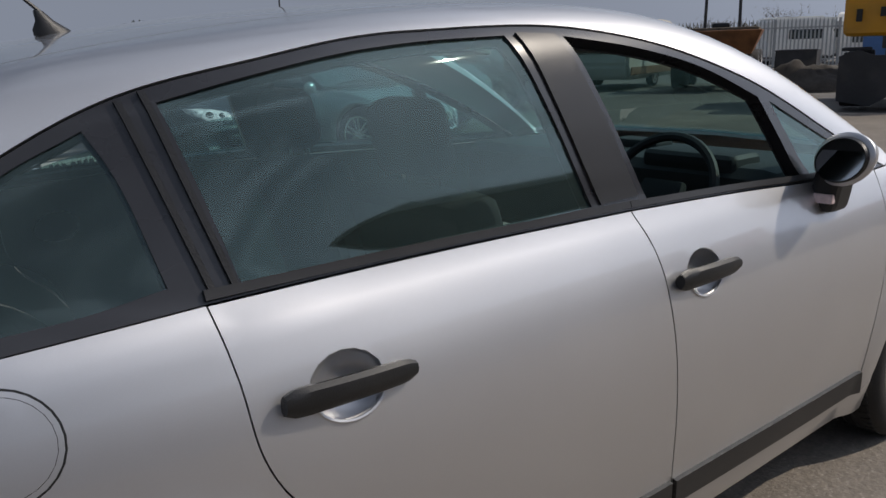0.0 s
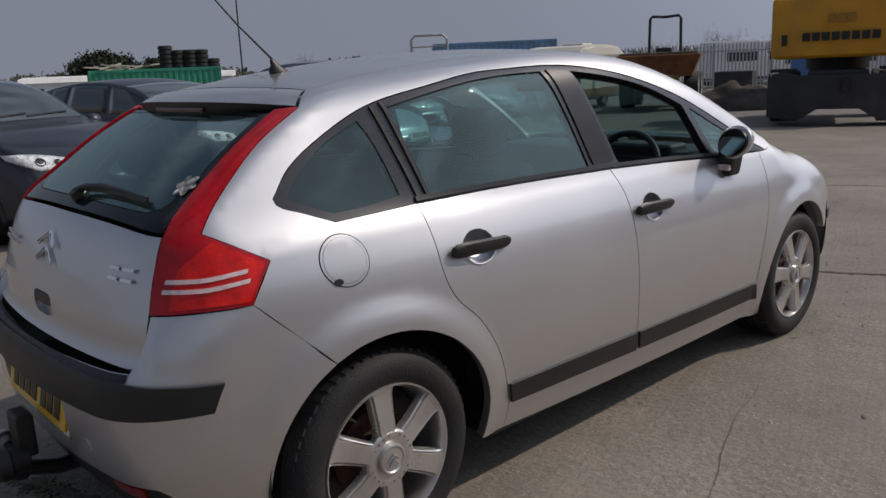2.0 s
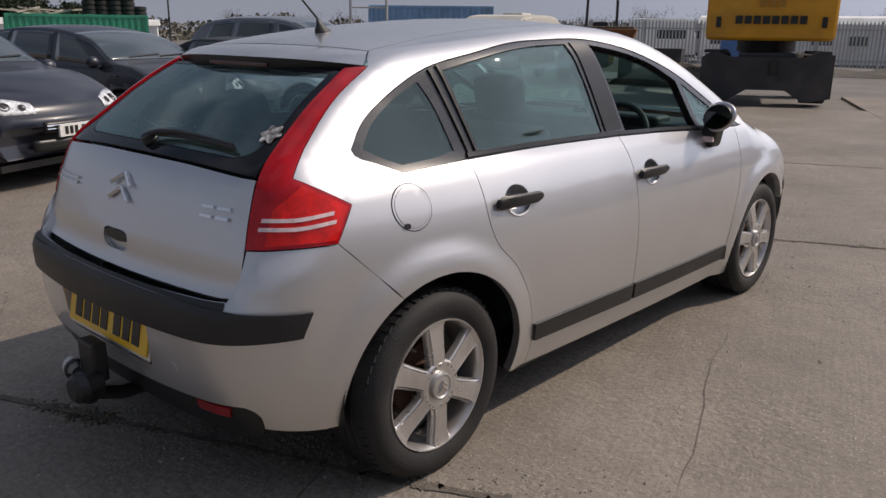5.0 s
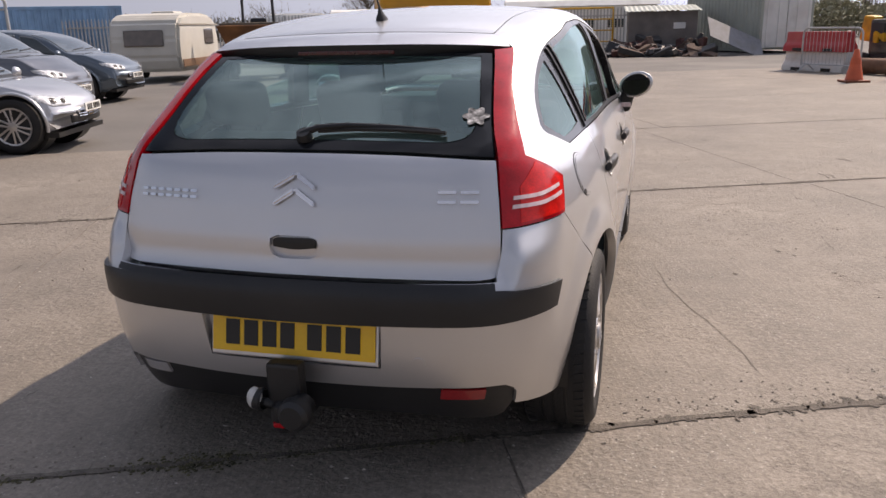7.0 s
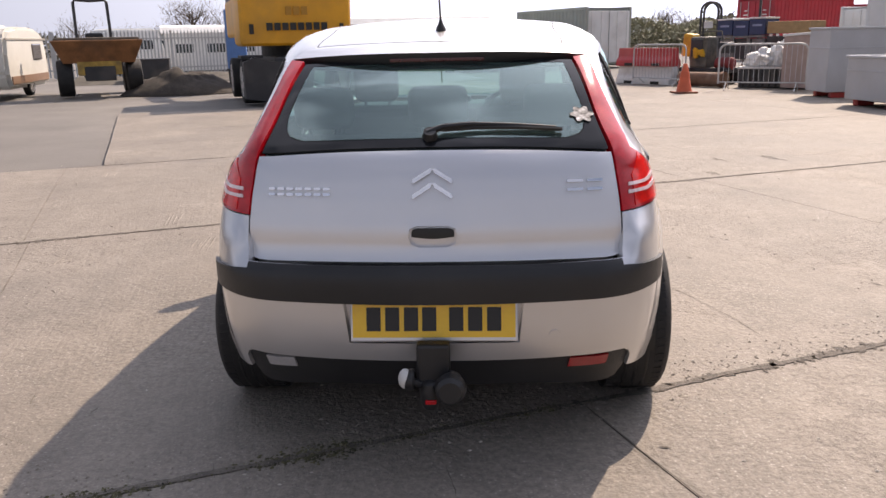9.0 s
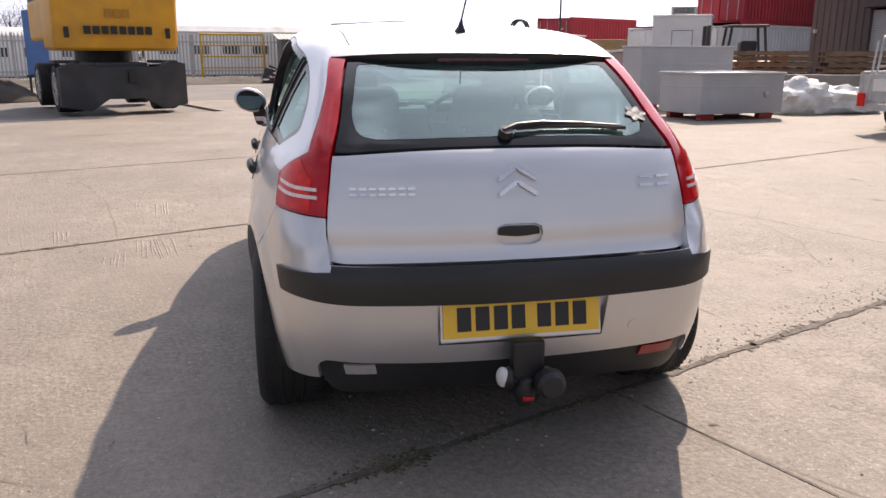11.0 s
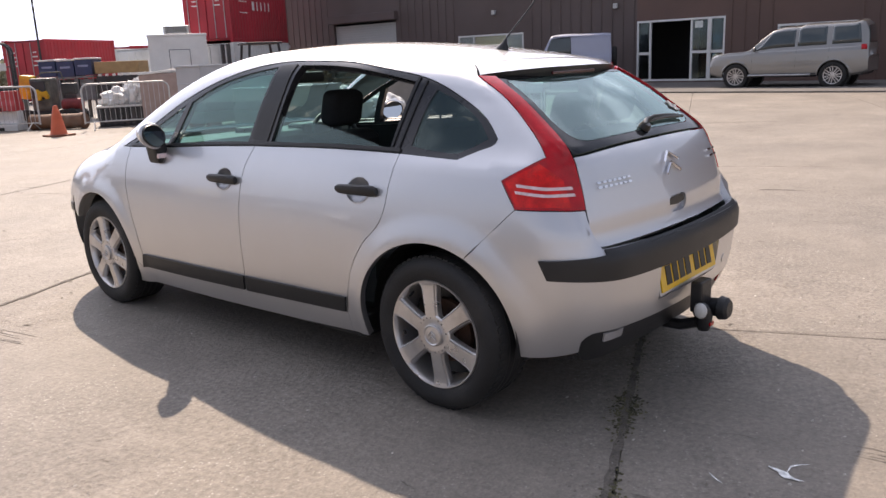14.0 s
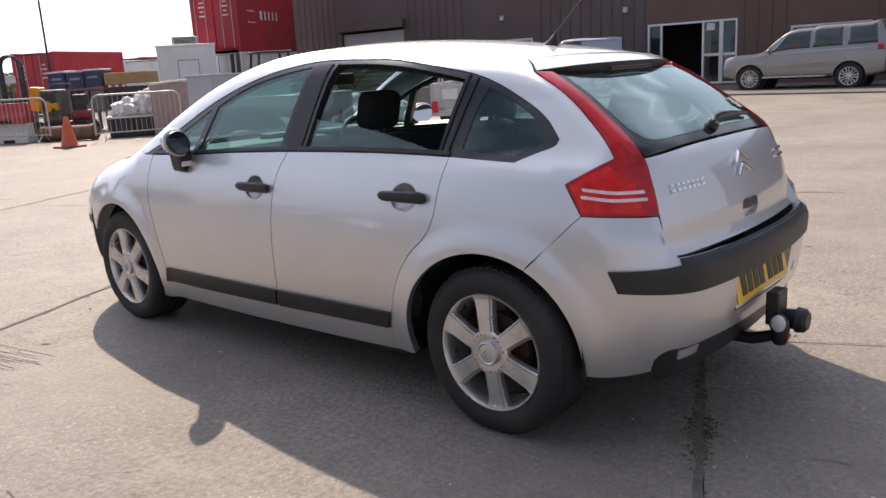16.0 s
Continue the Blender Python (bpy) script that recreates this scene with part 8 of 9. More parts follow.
def tank(label, x, y, turn, lx, ly, hz, foot=0.12):
    v = thing("steel_tank", label, "tank", on_ground(x, y, turn), "grey steel tanks")
    bm = bm_box((lx, ly, hz - foot), (0, 0, foot + (hz - foot) / 2), 0.015)
    part("body", bm, TANK, v)
    for s in (-1, 1):
        part("rim", bm_box((lx + 0.06, 0.06, 0.05), (0, s * ly / 2, hz), 0.01, segments=1), TANK, v)
        part("rim", bm_box((0.06, ly - 0.06, 0.05), (s * lx / 2, 0, hz), 0.01, segments=1), TANK, v)
        for e in (-1, 1):
            part("foot", bm_box((0.35, 0.14, foot), (e * lx * 0.36, s * ly * 0.36, foot / 2), 0.01, segments=1), RED_PAINT, v, "red steel foot")
    part("drain", bm_lathe([(0, 0.06), (-0.05, 0.06), (-0.06, 0)], 14, "Y", at=(lx * 0.28, -ly / 2, hz * 0.55)), TANK, v)
    part("seam", bm_box((lx + 0.012, ly + 0.012, 0.03), (0, 0, hz * 0.72), 0.004, segments=1), TANK, v)
    return v


tank("large grey steel tank on red feet", 8.22, 12.1, 10, 2.05, 1.3, 0.90)
tank("tall grey steel tank behind a lower one", 8.59, 14.73, 4, 2.4, 0.9, 1.42)


def bags():
    """White bulk bags slumped on the ground."""
    LINEN = material("white_woven_plastic", (0.66, 0.66, 0.65), 0.75, spread=0.12, scale=6, fine=60, bump=0.4)
    for k, (x, y, sx, sy, sz) in enumerate(((10.6, 12.9, 0.75, 0.6, 0.78), (11.6, 12.9, 0.9, 0.6, 0.62), (11.1, 13.6, 0.8, 0.6, 0.7))):
        bm = bmesh.new()
        bmesh.ops.create_icosphere(bm, subdivisions=4, radius=1)
        for q in bm.verts:
            n = noise.noise(q.co * 2.1 + Vector((k * 7, 0, 0))) * 0.25 + noise.noise(q.co * 5.3 + Vector((0, k * 5, 0))) * 0.12
            q.co *= 1 + n
            q.co = Vector((q.co.x * sx, q.co.y * sy, max(0, (q.co.z * 0.75 + 0.35)) * sz))
        tagged(part("bulk_bag", bm, LINEN, None, smooth=True), "crumpled white bulk bag slumped on the yard", "bulk bag", "white bulk bags").matrix_world = on_ground(x, y) @ Matrix.Diagonal((1, 1, 0.88, 1))


bags()


def cage_trailer():
    """Twin-axle plant trailer seen from behind: sheet sides, flat mudguard plates, a tall ladder gate across the tail."""
    v = thing("plant_trailer", "galvanised twin-axle trailer with sheet sides and a tall ladder tailgate", "trailer", on_ground(10.95, 8.80, -62))
    part("bed", bm_box((1.9, 3.4, 0.10), (0, -0.2, 0.50), 0.01), GALV, v)
    part("rear_beam", bm_box((2.06, 0.08, 0.12), (0, -1.92, 0.44), 0.01), GALV, v)
    for s in (-1, 1):
        part("side_board", bm_box((0.04, 3.4, 0.42), (s * 0.97, -0.2, 0.76), 0.008), GALV, v)
        part("top_rail", bm_tube([(s * 0.97, -1.9, 0.99), (s * 0.97, 1.5, 0.99)], 0.026, 6), GALV, v)
        for y in (-1.85, -0.7, 0.4, 1.45):
            part("stake", bm_box((0.06, 0.05, 0.52), (s * 1.0, y, 0.74), 0.006, segments=1), GALV, v)
        for y in (0.10, 0.81):
            far_wheel(v, s * 1.24, y, 0.33, s)
        part("mudguard", bm_box((0.34, 1.75, 0.04), (s * 1.16, 0.45, 0.76), 0.01), GALV, v, "bright flat mudguard plate")
        for e in (-1, 1):
            part("mudguard_end", bm_box((0.32, 0.03, 0.20), (s * 1.16, 0.45 + e * 0.875, 0.67), 0.008, rot=Matrix.Rotation(radians(e * 28), 4, "X")), GALV, v)
        part("tail_lamp", bm_box((0.12, 0.05, 0.22), (s * 0.93, -1.975, 0.56), 0.01), LENS_RED, v, "red tail lamp")
        part("ramp_spring", bm_tube([(s * 0.86, -1.93, 0.56), (s * 0.84, -1.80, 1.50)], 0.020, 6), GALV, v)
    # ladder tailgate, leaning a little forward
    gate = part("tailgate", bm_tube([(-0.80, -1.90, 0.54), (-0.78, -1.74, 1.56), (0.78, -1.74, 1.56), (0.80, -1.90, 0.54)], 0.028, 8), GALV, v, "tall ladder tailgate")
    for k in range(7):
        x = -0.60 + 0.20 * k
        part("ladder_bar", bm_tube([(x, -1.90, 0.54), (x + 0.03, -1.74, 1.56)], 0.014, 6), GALV, gate)
    for z in (0.82, 1.10, 1.38):
        part("ladder_rail", bm_tube([(-0.80, -1.90 + 0.16 * (z - 0.54), z), (0.80, -1.90 + 0.16 * (z - 0.54), z)], 0.014, 6), GALV, gate)
    part("tail_sheet", bm_box((1.62, 0.03, 0.42), (0, -1.93, 0.76), 0.006), GALV, v, "dull metal tail sheet")
    part("number_plate", bm_box((0.30, 0.02, 0.20), (-0.62, -1.955, 0.80), 0.003), WHITE_PLATE, v)
    part("headboard", bm_box((1.9, 0.04, 0.42), (0, 1.50, 0.76), 0.008), GALV, v)
    part("drawbar", bm_tube([(0, 1.4, 0.48), (0, 2.7, 0.45)], 0.05, 6), GALV, v)
    part("jockey_wheel", bm_tube([(0.14, 2.4, 0.0), (0.14, 2.4, 0.75)], 0.03, 6), GALV, v)
    part("load_boards", bm_box((1.3, 2.0, 0.36), (0, 0.4, 0.73), 0.02), material("pale_load_boards", (0.46, 0.42, 0.36), 0.8, spread=0.2), v, "pale boards on the bed")
    return v


cage_trailer()


def crowd_barrier(label, x, y, turn, length=2.0, height=1.1):
    v = thing("crowd_barrier", label, "crowd barrier", on_ground(x, y, turn), "metal crowd barriers")
    h = length / 2
    r = 0.17
    bend = [(r * (1 - math.cos(a * math.pi / 12)), r * (1 - math.sin(a * math.pi / 12))) for a in range(7)]
    pts = [(-h, 0, 0.16)] + [(-h + q, 0, height - w) for q, w in bend] + [(h - q, 0, height - w) for q, w in bend[::-1]] + [(h, 0, 0.16)]
    part("frame", bm_tube(pts, 0.023, 8), GALV, v)
    part("lower_rail", bm_tube([(-h, 0, 0.20), (h, 0, 0.20)], 0.016, 6), GALV, v)
    n = int(length / 0.115)
    for k in range(1, n):
        x0 = -h + length * k / n
        part("bar", bm_tube([(x0, 0, 0.20), (x0, 0, height - 0.02)], 0.006, 5), GALV, v)
    for s in (-1, 1):
        part("foot", bm_tube([(s * h * 0.8, -0.28, 0.015), (s * h * 0.8, -0.03, 0.20), (s * h * 0.8, 0.03, 0.20), (s * h * 0.8, 0.28, 0.015)], 0.014, 6), GALV, v)
    return v


crowd_barrier("galvanised crowd barrier standing beside a traffic cone", 6.95, 16.75, -29)
crowd_barrier("galvanised crowd barrier in front of red plastic barriers", 5.1, 19.5, -56, 1.9)


def water_barrier(label, x, y, turn, mat):
    v = thing("plastic_barrier", label, "traffic barrier", on_ground(x, y, turn), "red and white barriers")
    bm = bm_prism([(-0.25, 0.0), (0.25, 0.0), (0.23, 0.15), (0.14, 0.26), (0.12, 0.50), (-0.12, 0.50), (-0.14, 0.26), (-0.23, 0.15)], 2.0, Matrix.Translation((0, -1, 0)), 0.015)
    part("shell", bm, mat, v)
    for y0 in (-0.5, 0.5):
        part("lifting_slot", bm_box((0.52, 0.30, 0.08), (0, y0, 0.05), 0.01), INK, v)
    return v


RED_PLASTIC = material("faded_red_plastic", (0.46, 0.045, 0.05), 0.5, spread=0.10, scale=3, dirt=(0.5, 0.25, 0.22), dirt_amount=0.3)
WHITE_PLASTIC = material("dusty_white_plastic", (0.70, 0.69, 0.67), 0.5, spread=0.06, dirt=(0.42, 0.38, 0.33), dirt_amount=0.4)
CONE_ORANGE = material("faded_orange_cone", (0.62, 0.12, 0.05), 0.55, spread=0.10, scale=6, dirt=(0.4, 0.16, 0.1), dirt_amount=0.4)
water_barrier("white plastic traffic barrier in the yard", 5.0, 20.5, 37, WHITE_PLASTIC)
water_barrier("faded red plastic traffic barrier stacked on a white one", 5.0, 20.5, 37, RED_PLASTIC).location.z += 0.50
water_barrier("faded red plastic traffic barrier lying beside the stacked ones", 5.20, 21.10, 37, RED_PLASTIC)


def cone(x, y):
    v = thing("traffic_cone", "faded orange traffic cone on a dark base", "traffic cone", on_ground(x, y, 10))
    part("body", bm_lathe([(0.03, 0.19), (0.06, 0.18), (0.67, 0.05), (0.69, 0.035)], 28, "Z"), CONE_ORANGE, v, smooth=True)
    part("base", bm_box((0.50, 0.50, 0.045), (0, 0, 0.022), 0.01), material("dark_orange_base", (0.22, 0.07, 0.035), 0.7, spread=0.2), v)
    part("sleeve", bm_lathe([(0.38, 0.117), (0.39, 0.117), (0.50, 0.093), (0.51, 0.089)], 28, "Z"), CONE_ORANGE, v)
    return v


cone(5.06, 16.45)
YELLOW = material("yellow_machine_paint", (0.68, 0.38, 0.02), 0.5, spread=0.15, dirt=(0.25, 0.15, 0.05), dirt_amount=0.5)


def small_machine():
    """Small grey and yellow machine with a red tank, partly stripped, behind the barriers."""
    GREY_GREEN = material("grey_green_engine", (0.095, 0.09, 0.078), 0.6, spread=0.35, scale=8, dirt=(0.26, 0.22, 0.16), dirt_amount=0.5)
    DULL_RED = material("dull_dark_red_paint", (0.20, 0.025, 0.025), 0.6, spread=0.3, scale=6)
    v = thing("small_machine", "small yellow and grey machine with a red tank behind barriers", "machine", on_ground(6.44, 20.1, -45))
    part("engine", bm_box((0.52, 0.60, 0.85), (0.02, 0, 0.86), 0.07), GREY_GREEN, v, "grey engine casing")
    part("radiator", bm_box((0.34, 0.06, 0.46), (0.0, -0.32, 0.98), 0.02), DARK_STEEL, v)
    part("arm_plate", bm_box((0.30, 0.40, 0.62), (-0.42, 0.05, 1.06), 0.05, rot=Matrix.Rotation(0.12, 4, "Y")), YELLOW, v, "yellow side plate")
    part("bracket", bm_prism([(-0.15, -0.15), (-0.04, -0.15), (0.0, -0.02), (0.10, -0.13), (0.17, -0.10), (0.12, 0.10), (0.0, 0.06), (-0.10, 0.15), (-0.17, 0.10)], 0.14, Matrix.Translation((0.08, -0.40, 0.86)), 0.02), YELLOW, v, "yellow bracket")
    part("chassis", bm_box((1.5, 0.55, 0.14), (0.2, 0, 0.38), 0.03), DARK_STEEL, v)
    part("tank", bm_lathe([(-0.26, 0.0), (-0.26, 0.13), (-0.22, 0.17), (0.22, 0.17), (0.26, 0.13), (0.26, 0.0)], 24, "X", at=(0.72, -0.05, 0.56)), DULL_RED, v, "red tank", smooth=True)
    part("pump", bm_box((0.34, 0.34, 0.30), (0.62, 0.15, 0.98), 0.05), DARK_STEEL, v)
    part("handle", bm_tube([(-0.30, 0.2, 1.25), (-0.10, 0.25, 1.42), (0.40, 0.25, 1.42), (0.50, 0.2, 1.1)], 0.022, 6), GREY_GREEN, v)
    for x in (-0.35, 0.75):
        for s in (-1, 1):
            part("wheel", bm_lathe([(-0.07, 0.0), (-0.07, 0.20), (-0.05, 0.24), (0.05, 0.24), (0.07, 0.20), (0.07, 0.0)], 24, "Y", at=(x, s * 0.34, 0.24)), RUBBER, v, "black wheel", smooth=True)
    return v


small_machine()


GREY_BLUE_INK = material("pale_blue_print", (0.22, 0.27, 0.40), 0.6, spread=0.2)
RACK = material("grey_rack_steel", (0.16, 0.165, 0.17), 0.6, spread=0.3, scale=6, dirt=(0.26, 0.24, 0.21), dirt_amount=0.4)


def crates():
    BLUE_BOX = material("dark_blue_plastic_crate", (0.025, 0.045, 0.11), 0.5, spread=0.1)
    for k, (x, y, dz) in enumerate(((8.13, 23.17, 0.02), (8.49, 22.76, 0.0), (8.85, 22.36, 0.03))):
        v = thing("pallet_crate", "dark blue carton with dusty white wrap on a grey rack", "crate", on_ground(x, y, -48.5), "blue pallet crates")
        part("shell", bm_box((0.51, 0.8, 0.46), (0, 0, 1.50 + dz), 0.02), BLUE_BOX, v)
        bm = bm_box((0.53, 0.84, 0.05), (0, 0, 1.755 + dz), 0.02, segments=3)
        for q in bm.verts:
            q.co.z += 0.03 * noise.noise(q.co * 6 + Vector((k * 3, 0, 0)))
        part("wrap", bm, WHITE_PLASTIC, v, "white plastic wrap")
        part("print_bar", bm_box((0.30, 0.01, 0.06), (0, -0.405, 1.55 + dz), 0.0), GREY_BLUE_INK, v, "pale printed bar")
        part("rack_shelf", bm_box((0.53, 0.8, 0.06), (0, 0, 1.24 + dz / 2), 0.01), RACK, v)
        for sx in (-0.24, 0.24):
            for sy in (-0.36, 0.36):
                part("rack_post", bm_box((0.05, 0.05, 1.21), (sx, sy, 0.605), 0.006, segments=1), RACK, v)
        part("rack_load", bm_box((0.40, 0.66, 0.62), (0, 0, 0.88), 0.03), RACK if k != 1 else DARK_STEEL, v)
    CARD = material("brown_plywood_crate", (0.36, 0.24, 0.12), 0.8, spread=0.15)
    v = thing("plywood_crate", "brown plywood crate on dark stacked pallets", "crate", on_ground(9.52, 21.60, -48.5))
    part("box", bm_box((1.32, 0.9, 0.34), (0, 0, 1.50), 0.02), CARD, v)
    part("pallet", bm_box((1.28, 0.9, 0.20), (0, 0, 1.16), 0.02), DARK_STEEL, v)
    for k in range(6):
        part("pale_end", bm_box((0.09, 0.02, 0.07), (-0.52 + 0.21 * k, -0.455, 1.285), 0.005), WHITE_PLASTIC, v, "pale block end")
    part("base", bm_box((1.24, 0.84, 1.05), (0, 0, 0.53), 0.03), DARK_STEEL, v)
    BROWN_BOX = material("grey_brown_sheet", (0.36, 0.27, 0.245), 0.7, spread=0.12)
    v = thing("site_box", "grey-brown sheet steel site box", "site box", on_ground(8.28, 17.25, -40))
    part("box", bm_box((1.0, 1.0, 1.25), (0, 0, 0.66), 0.02), BROWN_BOX, v)
    part("lid", bm_box((1.05, 1.06, 0.06), (0, 0, 1.32), 0.01, rot=Matrix.Rotation(radians(-4), 4, "Y")), WHITE_PLASTIC, v, "white sheet lid")


crates()


def forklift():
    ORANGE = material("orange_red_lift_paint", (0.50, 0.085, 0.03), 0.5, spread=0.15, dirt=(0.25, 0.08, 0.04), dirt_amount=0.4)
    v = thing("forklift", "orange-red forklift with dark cab behind steel tanks", "forklift", on_ground(13.65, 20.15, 70))
    part("body", bm_box((1.1, 2.0, 0.65), (0, 0, 0.72), 0.08), ORANGE, v)
    part("counterweight", bm_box((1.1, 0.5, 0.9), (0, -1.0, 0.85), 0.12), ORANGE, v)
    for sx in (-0.5, 0.5):
        for sy in (-0.6, 0.6):
            part("cab_post", bm_tube([(sx, sy, 1.0), (sx * 0.9, sy * 0.8, 2.05)], 0.045, 6), DARK_STEEL, v)
        for sy in (-0.75, 0.75):
            far_wheel(v, sx * 1.15, sy, 0.32, 1 if sx > 0 else -1)
    part("cab_roof", bm_box((1.05, 1.2, 0.07), (0, 0, 2.08), 0.02), DARK_STEEL, v)
    part("seat", bm_box((0.5, 0.5, 0.7), (0, -0.1, 1.3), 0.08), INK, v)
    for sx in (-0.35, 0.35):
        part("mast", bm_box((0.10, 0.12, 2.0), (sx, 1.15, 1.1), 0.01), DARK_STEEL, v)
        part("fork", bm_box((0.12, 1.1, 0.05), (sx, 1.7, 0.2), 0.01), DARK_STEEL, v)


forklift()


def pallet_stack(x, y, turn, n, label):
    TIMBER = material("weathered_pallet_timber", (0.19, 0.12, 0.075), 0.9, spread=0.25, vary=0.2)
    v = thing("pallet_stack", label, "pallets", on_ground(x, y, turn), "stacked pallets")
    for k in range(n):
        z = 0.02 + 0.15 * k
        dx = 0.06 * math.sin(k * 2.3)
        for yy in (-0.5, 0, 0.5):
            part("block", bm_box((1.9, 0.10, 0.09), (dx, yy, z + 0.045)), TIMBER, v)
        for xx in (-0.85, -0.5, -0.15, 0.2, 0.55, 0.9):
            part("board", bm_box((0.14, 1.15, 0.025), (dx + xx, 0, z + 0.105)), TIMBER, v)
    return v


pallet_stack(13.0, 17.7, -25, 9, "tall stack of weathered timber pallets")
pallet_stack(15.0, 16.6, -25, 9, "stack of weathered timber pallets by the workshop")
tagged(part("low_wall", bm_box((5.0, 0.3, 0.75), (0, 0, 0.37), 0.02), material("grey_block_wall", (0.25, 0.235, 0.22), 0.9, spread=0.15, scale=2), None), "grey low block wall behind the white bags", "low wall").matrix_world = on_ground(14.0, 15.2, -25)


def shed():
    SHED = material("dark_brown_shed_boards", (0.20, 0.18, 0.165), 0.8, spread=0.2, scale=2)
    v = thing("lean_to_shed", "low dark shed with pale corrugated roof", "shed", on_ground(0.95, 35.5, 4))
    part("wall", bm_box((2.9, 2.5, 1.75), (0, 0, 0.88), 0.02), SHED, v)
    bm = bmesh.new()
    pts = [(-1.6 + 3.2 * k / 60, 0.018 * math.sin(k * math.pi / 2)) for k in range(61)]
    lo = [bm.verts.new((x, -1.5, 1.78 + z)) for x, z in pts]
    hi = [bm.verts.new((x, 1.5, 2.05 + z)) for x, z in pts]
    for k in range(60):
        bm.faces.new((lo[k], lo[k + 1], hi[k + 1], hi[k]))
    part("corrugated_roof", bm, GREEN_GREY_STEEL, v, "pale corrugated roof")
    part("sign_board", bm_box((0.5, 0.03, 0.26), (0.7, -1.27, 1.15), 0.008), WHITE_STEEL, v, "small pale board")
    SCRAP = (DARK_STEEL, material("rusty_dark_scrap", (0.10, 0.045, 0.04), 0.8, spread=0.3), DARK_STEEL, material("brown_rust_scrap", (0.13, 0.085, 0.065), 0.85, spread=0.35))
    rng = random.Random(4)
    for k in range(90):
        x, y = rng.uniform(-0.9, 2.7), rng.uniform(31.3, 33.9)
        s = (rng.uniform(0.2, 1.3), rng.uniform(0.04, 0.4), rng.uniform(0.06, 0.3 + 0.25 * (y - 31.5)))
        ob = part("scrap_piece", bm_box(s, (0, 0, 0), 0.02, segments=1), SCRAP[k % 4], None)
        ob.matrix_world = on_ground(x, y, rng.uniform(0, 180), s[2] / 2) @ pose(0, 0, 0, rng.uniform(-28, 28), rng.uniform(-28, 28), 0)
        tagged(ob, "dark rusty scrap piece heaped before a shed", "scrap", "scrap heap pieces")
    sheet = part("metal_sheet", bm_box((2.6, 1.2, 0.03), (0, 0, 0), 0.005, segments=1), material("dull_ribbed_sheet", (0.20, 0.205, 0.22), 0.75, spread=0.15, scale=4, dirt=(0.14, 0.13, 0.12), dirt_amount=0.5), None)
    sheet.matrix_world = on_ground(3.9, 32.3, 25, 0.62) @ pose(0, 0, 0, 42, 22, 0)
    tagged(sheet, "grey ribbed metal sheet leaning on scrap", "metal sheet")


shed()


def mast(x, y, h):
    v = thing("light_mast", "slim grey steel lighting mast", "light mast", on_ground(x, y))
    part("pole", bm_tube([(0, 0, 0), (0, 0, h)], 0.055, 8, taper=0.03), DARK_STEEL, v)
    part("lamp_head", bm_box((0.9, 0.25, 0.18), (0, 0, h), 0.03), DARK_STEEL, v)


mast(13.0, 35.2, 14)
mast(-41.0, 23.0, 14)


def yard_spoil():
    """Low bank of dark soil and stones along the fence."""
    SOIL = material("dark_soil_bank", (0.085, 0.075, 0.06), 0.95, spread=0.35, scale=2, fine=30, bump=0.7)
    n, m = 60, 10
    verts, faces = [], []
    for i in range(n):
        for j in range(m):
            t, s = i / (n - 1), j / (m - 1)
            x = -15 + 15 * t
            y = 28.0 + 6.0 * t + (s - 0.5) * 4.0
            hgt = 0.42 * math.sin(math.pi * s) * (0.5 + 0.8 * noise.noise((x * 0.7, y * 0.7, 1)) + 0.25 * noise.noise((x * 2.3, y * 2.3, 4)))
            verts.append((x, y, -0.04 + max(0, hgt)))
    for i in range(n - 1):
        for j in range(m - 1):
            o = i * m + j
            faces.append((o, o + m, o + m + 1, o + 1))
    tagged(raw("soil_bank", verts, faces, SOIL, smooth=len(faces)), "low bank of dark soil and rubble by the fence", "soil bank", kind="stuff")


yard_spoil()



def soil_heap():
    """Dark heap of soil and broken timber between the dumper and the excavator."""
    SOIL = material("dark_heaped_soil", (0.052, 0.044, 0.036), 0.95, spread=0.4, scale=3, fine=30, bump=0.7)
    n, rings, verts, faces = 40, 14, [], []
    for i in range(rings):
        for j in range(n):
            r, a = i / (rings - 1), j * math.tau / n
            x, y = r * 1.75 * math.cos(a), r * 1.05 * math.sin(a)
            lump = noise.noise((x * 1.6, y * 1.6, 2)) * 0.30 + noise.noise((x * 5, y * 5, 4)) * 0.12
            verts.append((x, y, max(-0.02, (0.62 + lump) * (1 - r ** 1.6)) if i < rings - 1 else -0.03))
    for i in range(rings - 1):
        for j in range(n):
            faces.append((i * n + j, (i + 1) * n + j, (i + 1) * n + (j + 1) % n, i * n + (j + 1) % n))
    heap = tagged(raw("soil_heap", verts, faces, SOIL, smooth=len(faces)), "dark heap of soil beside a yellow excavator", "soil heap", kind="stuff")
    heap.matrix_world = on_ground(-8.55, 20.4, 20)


soil_heap()


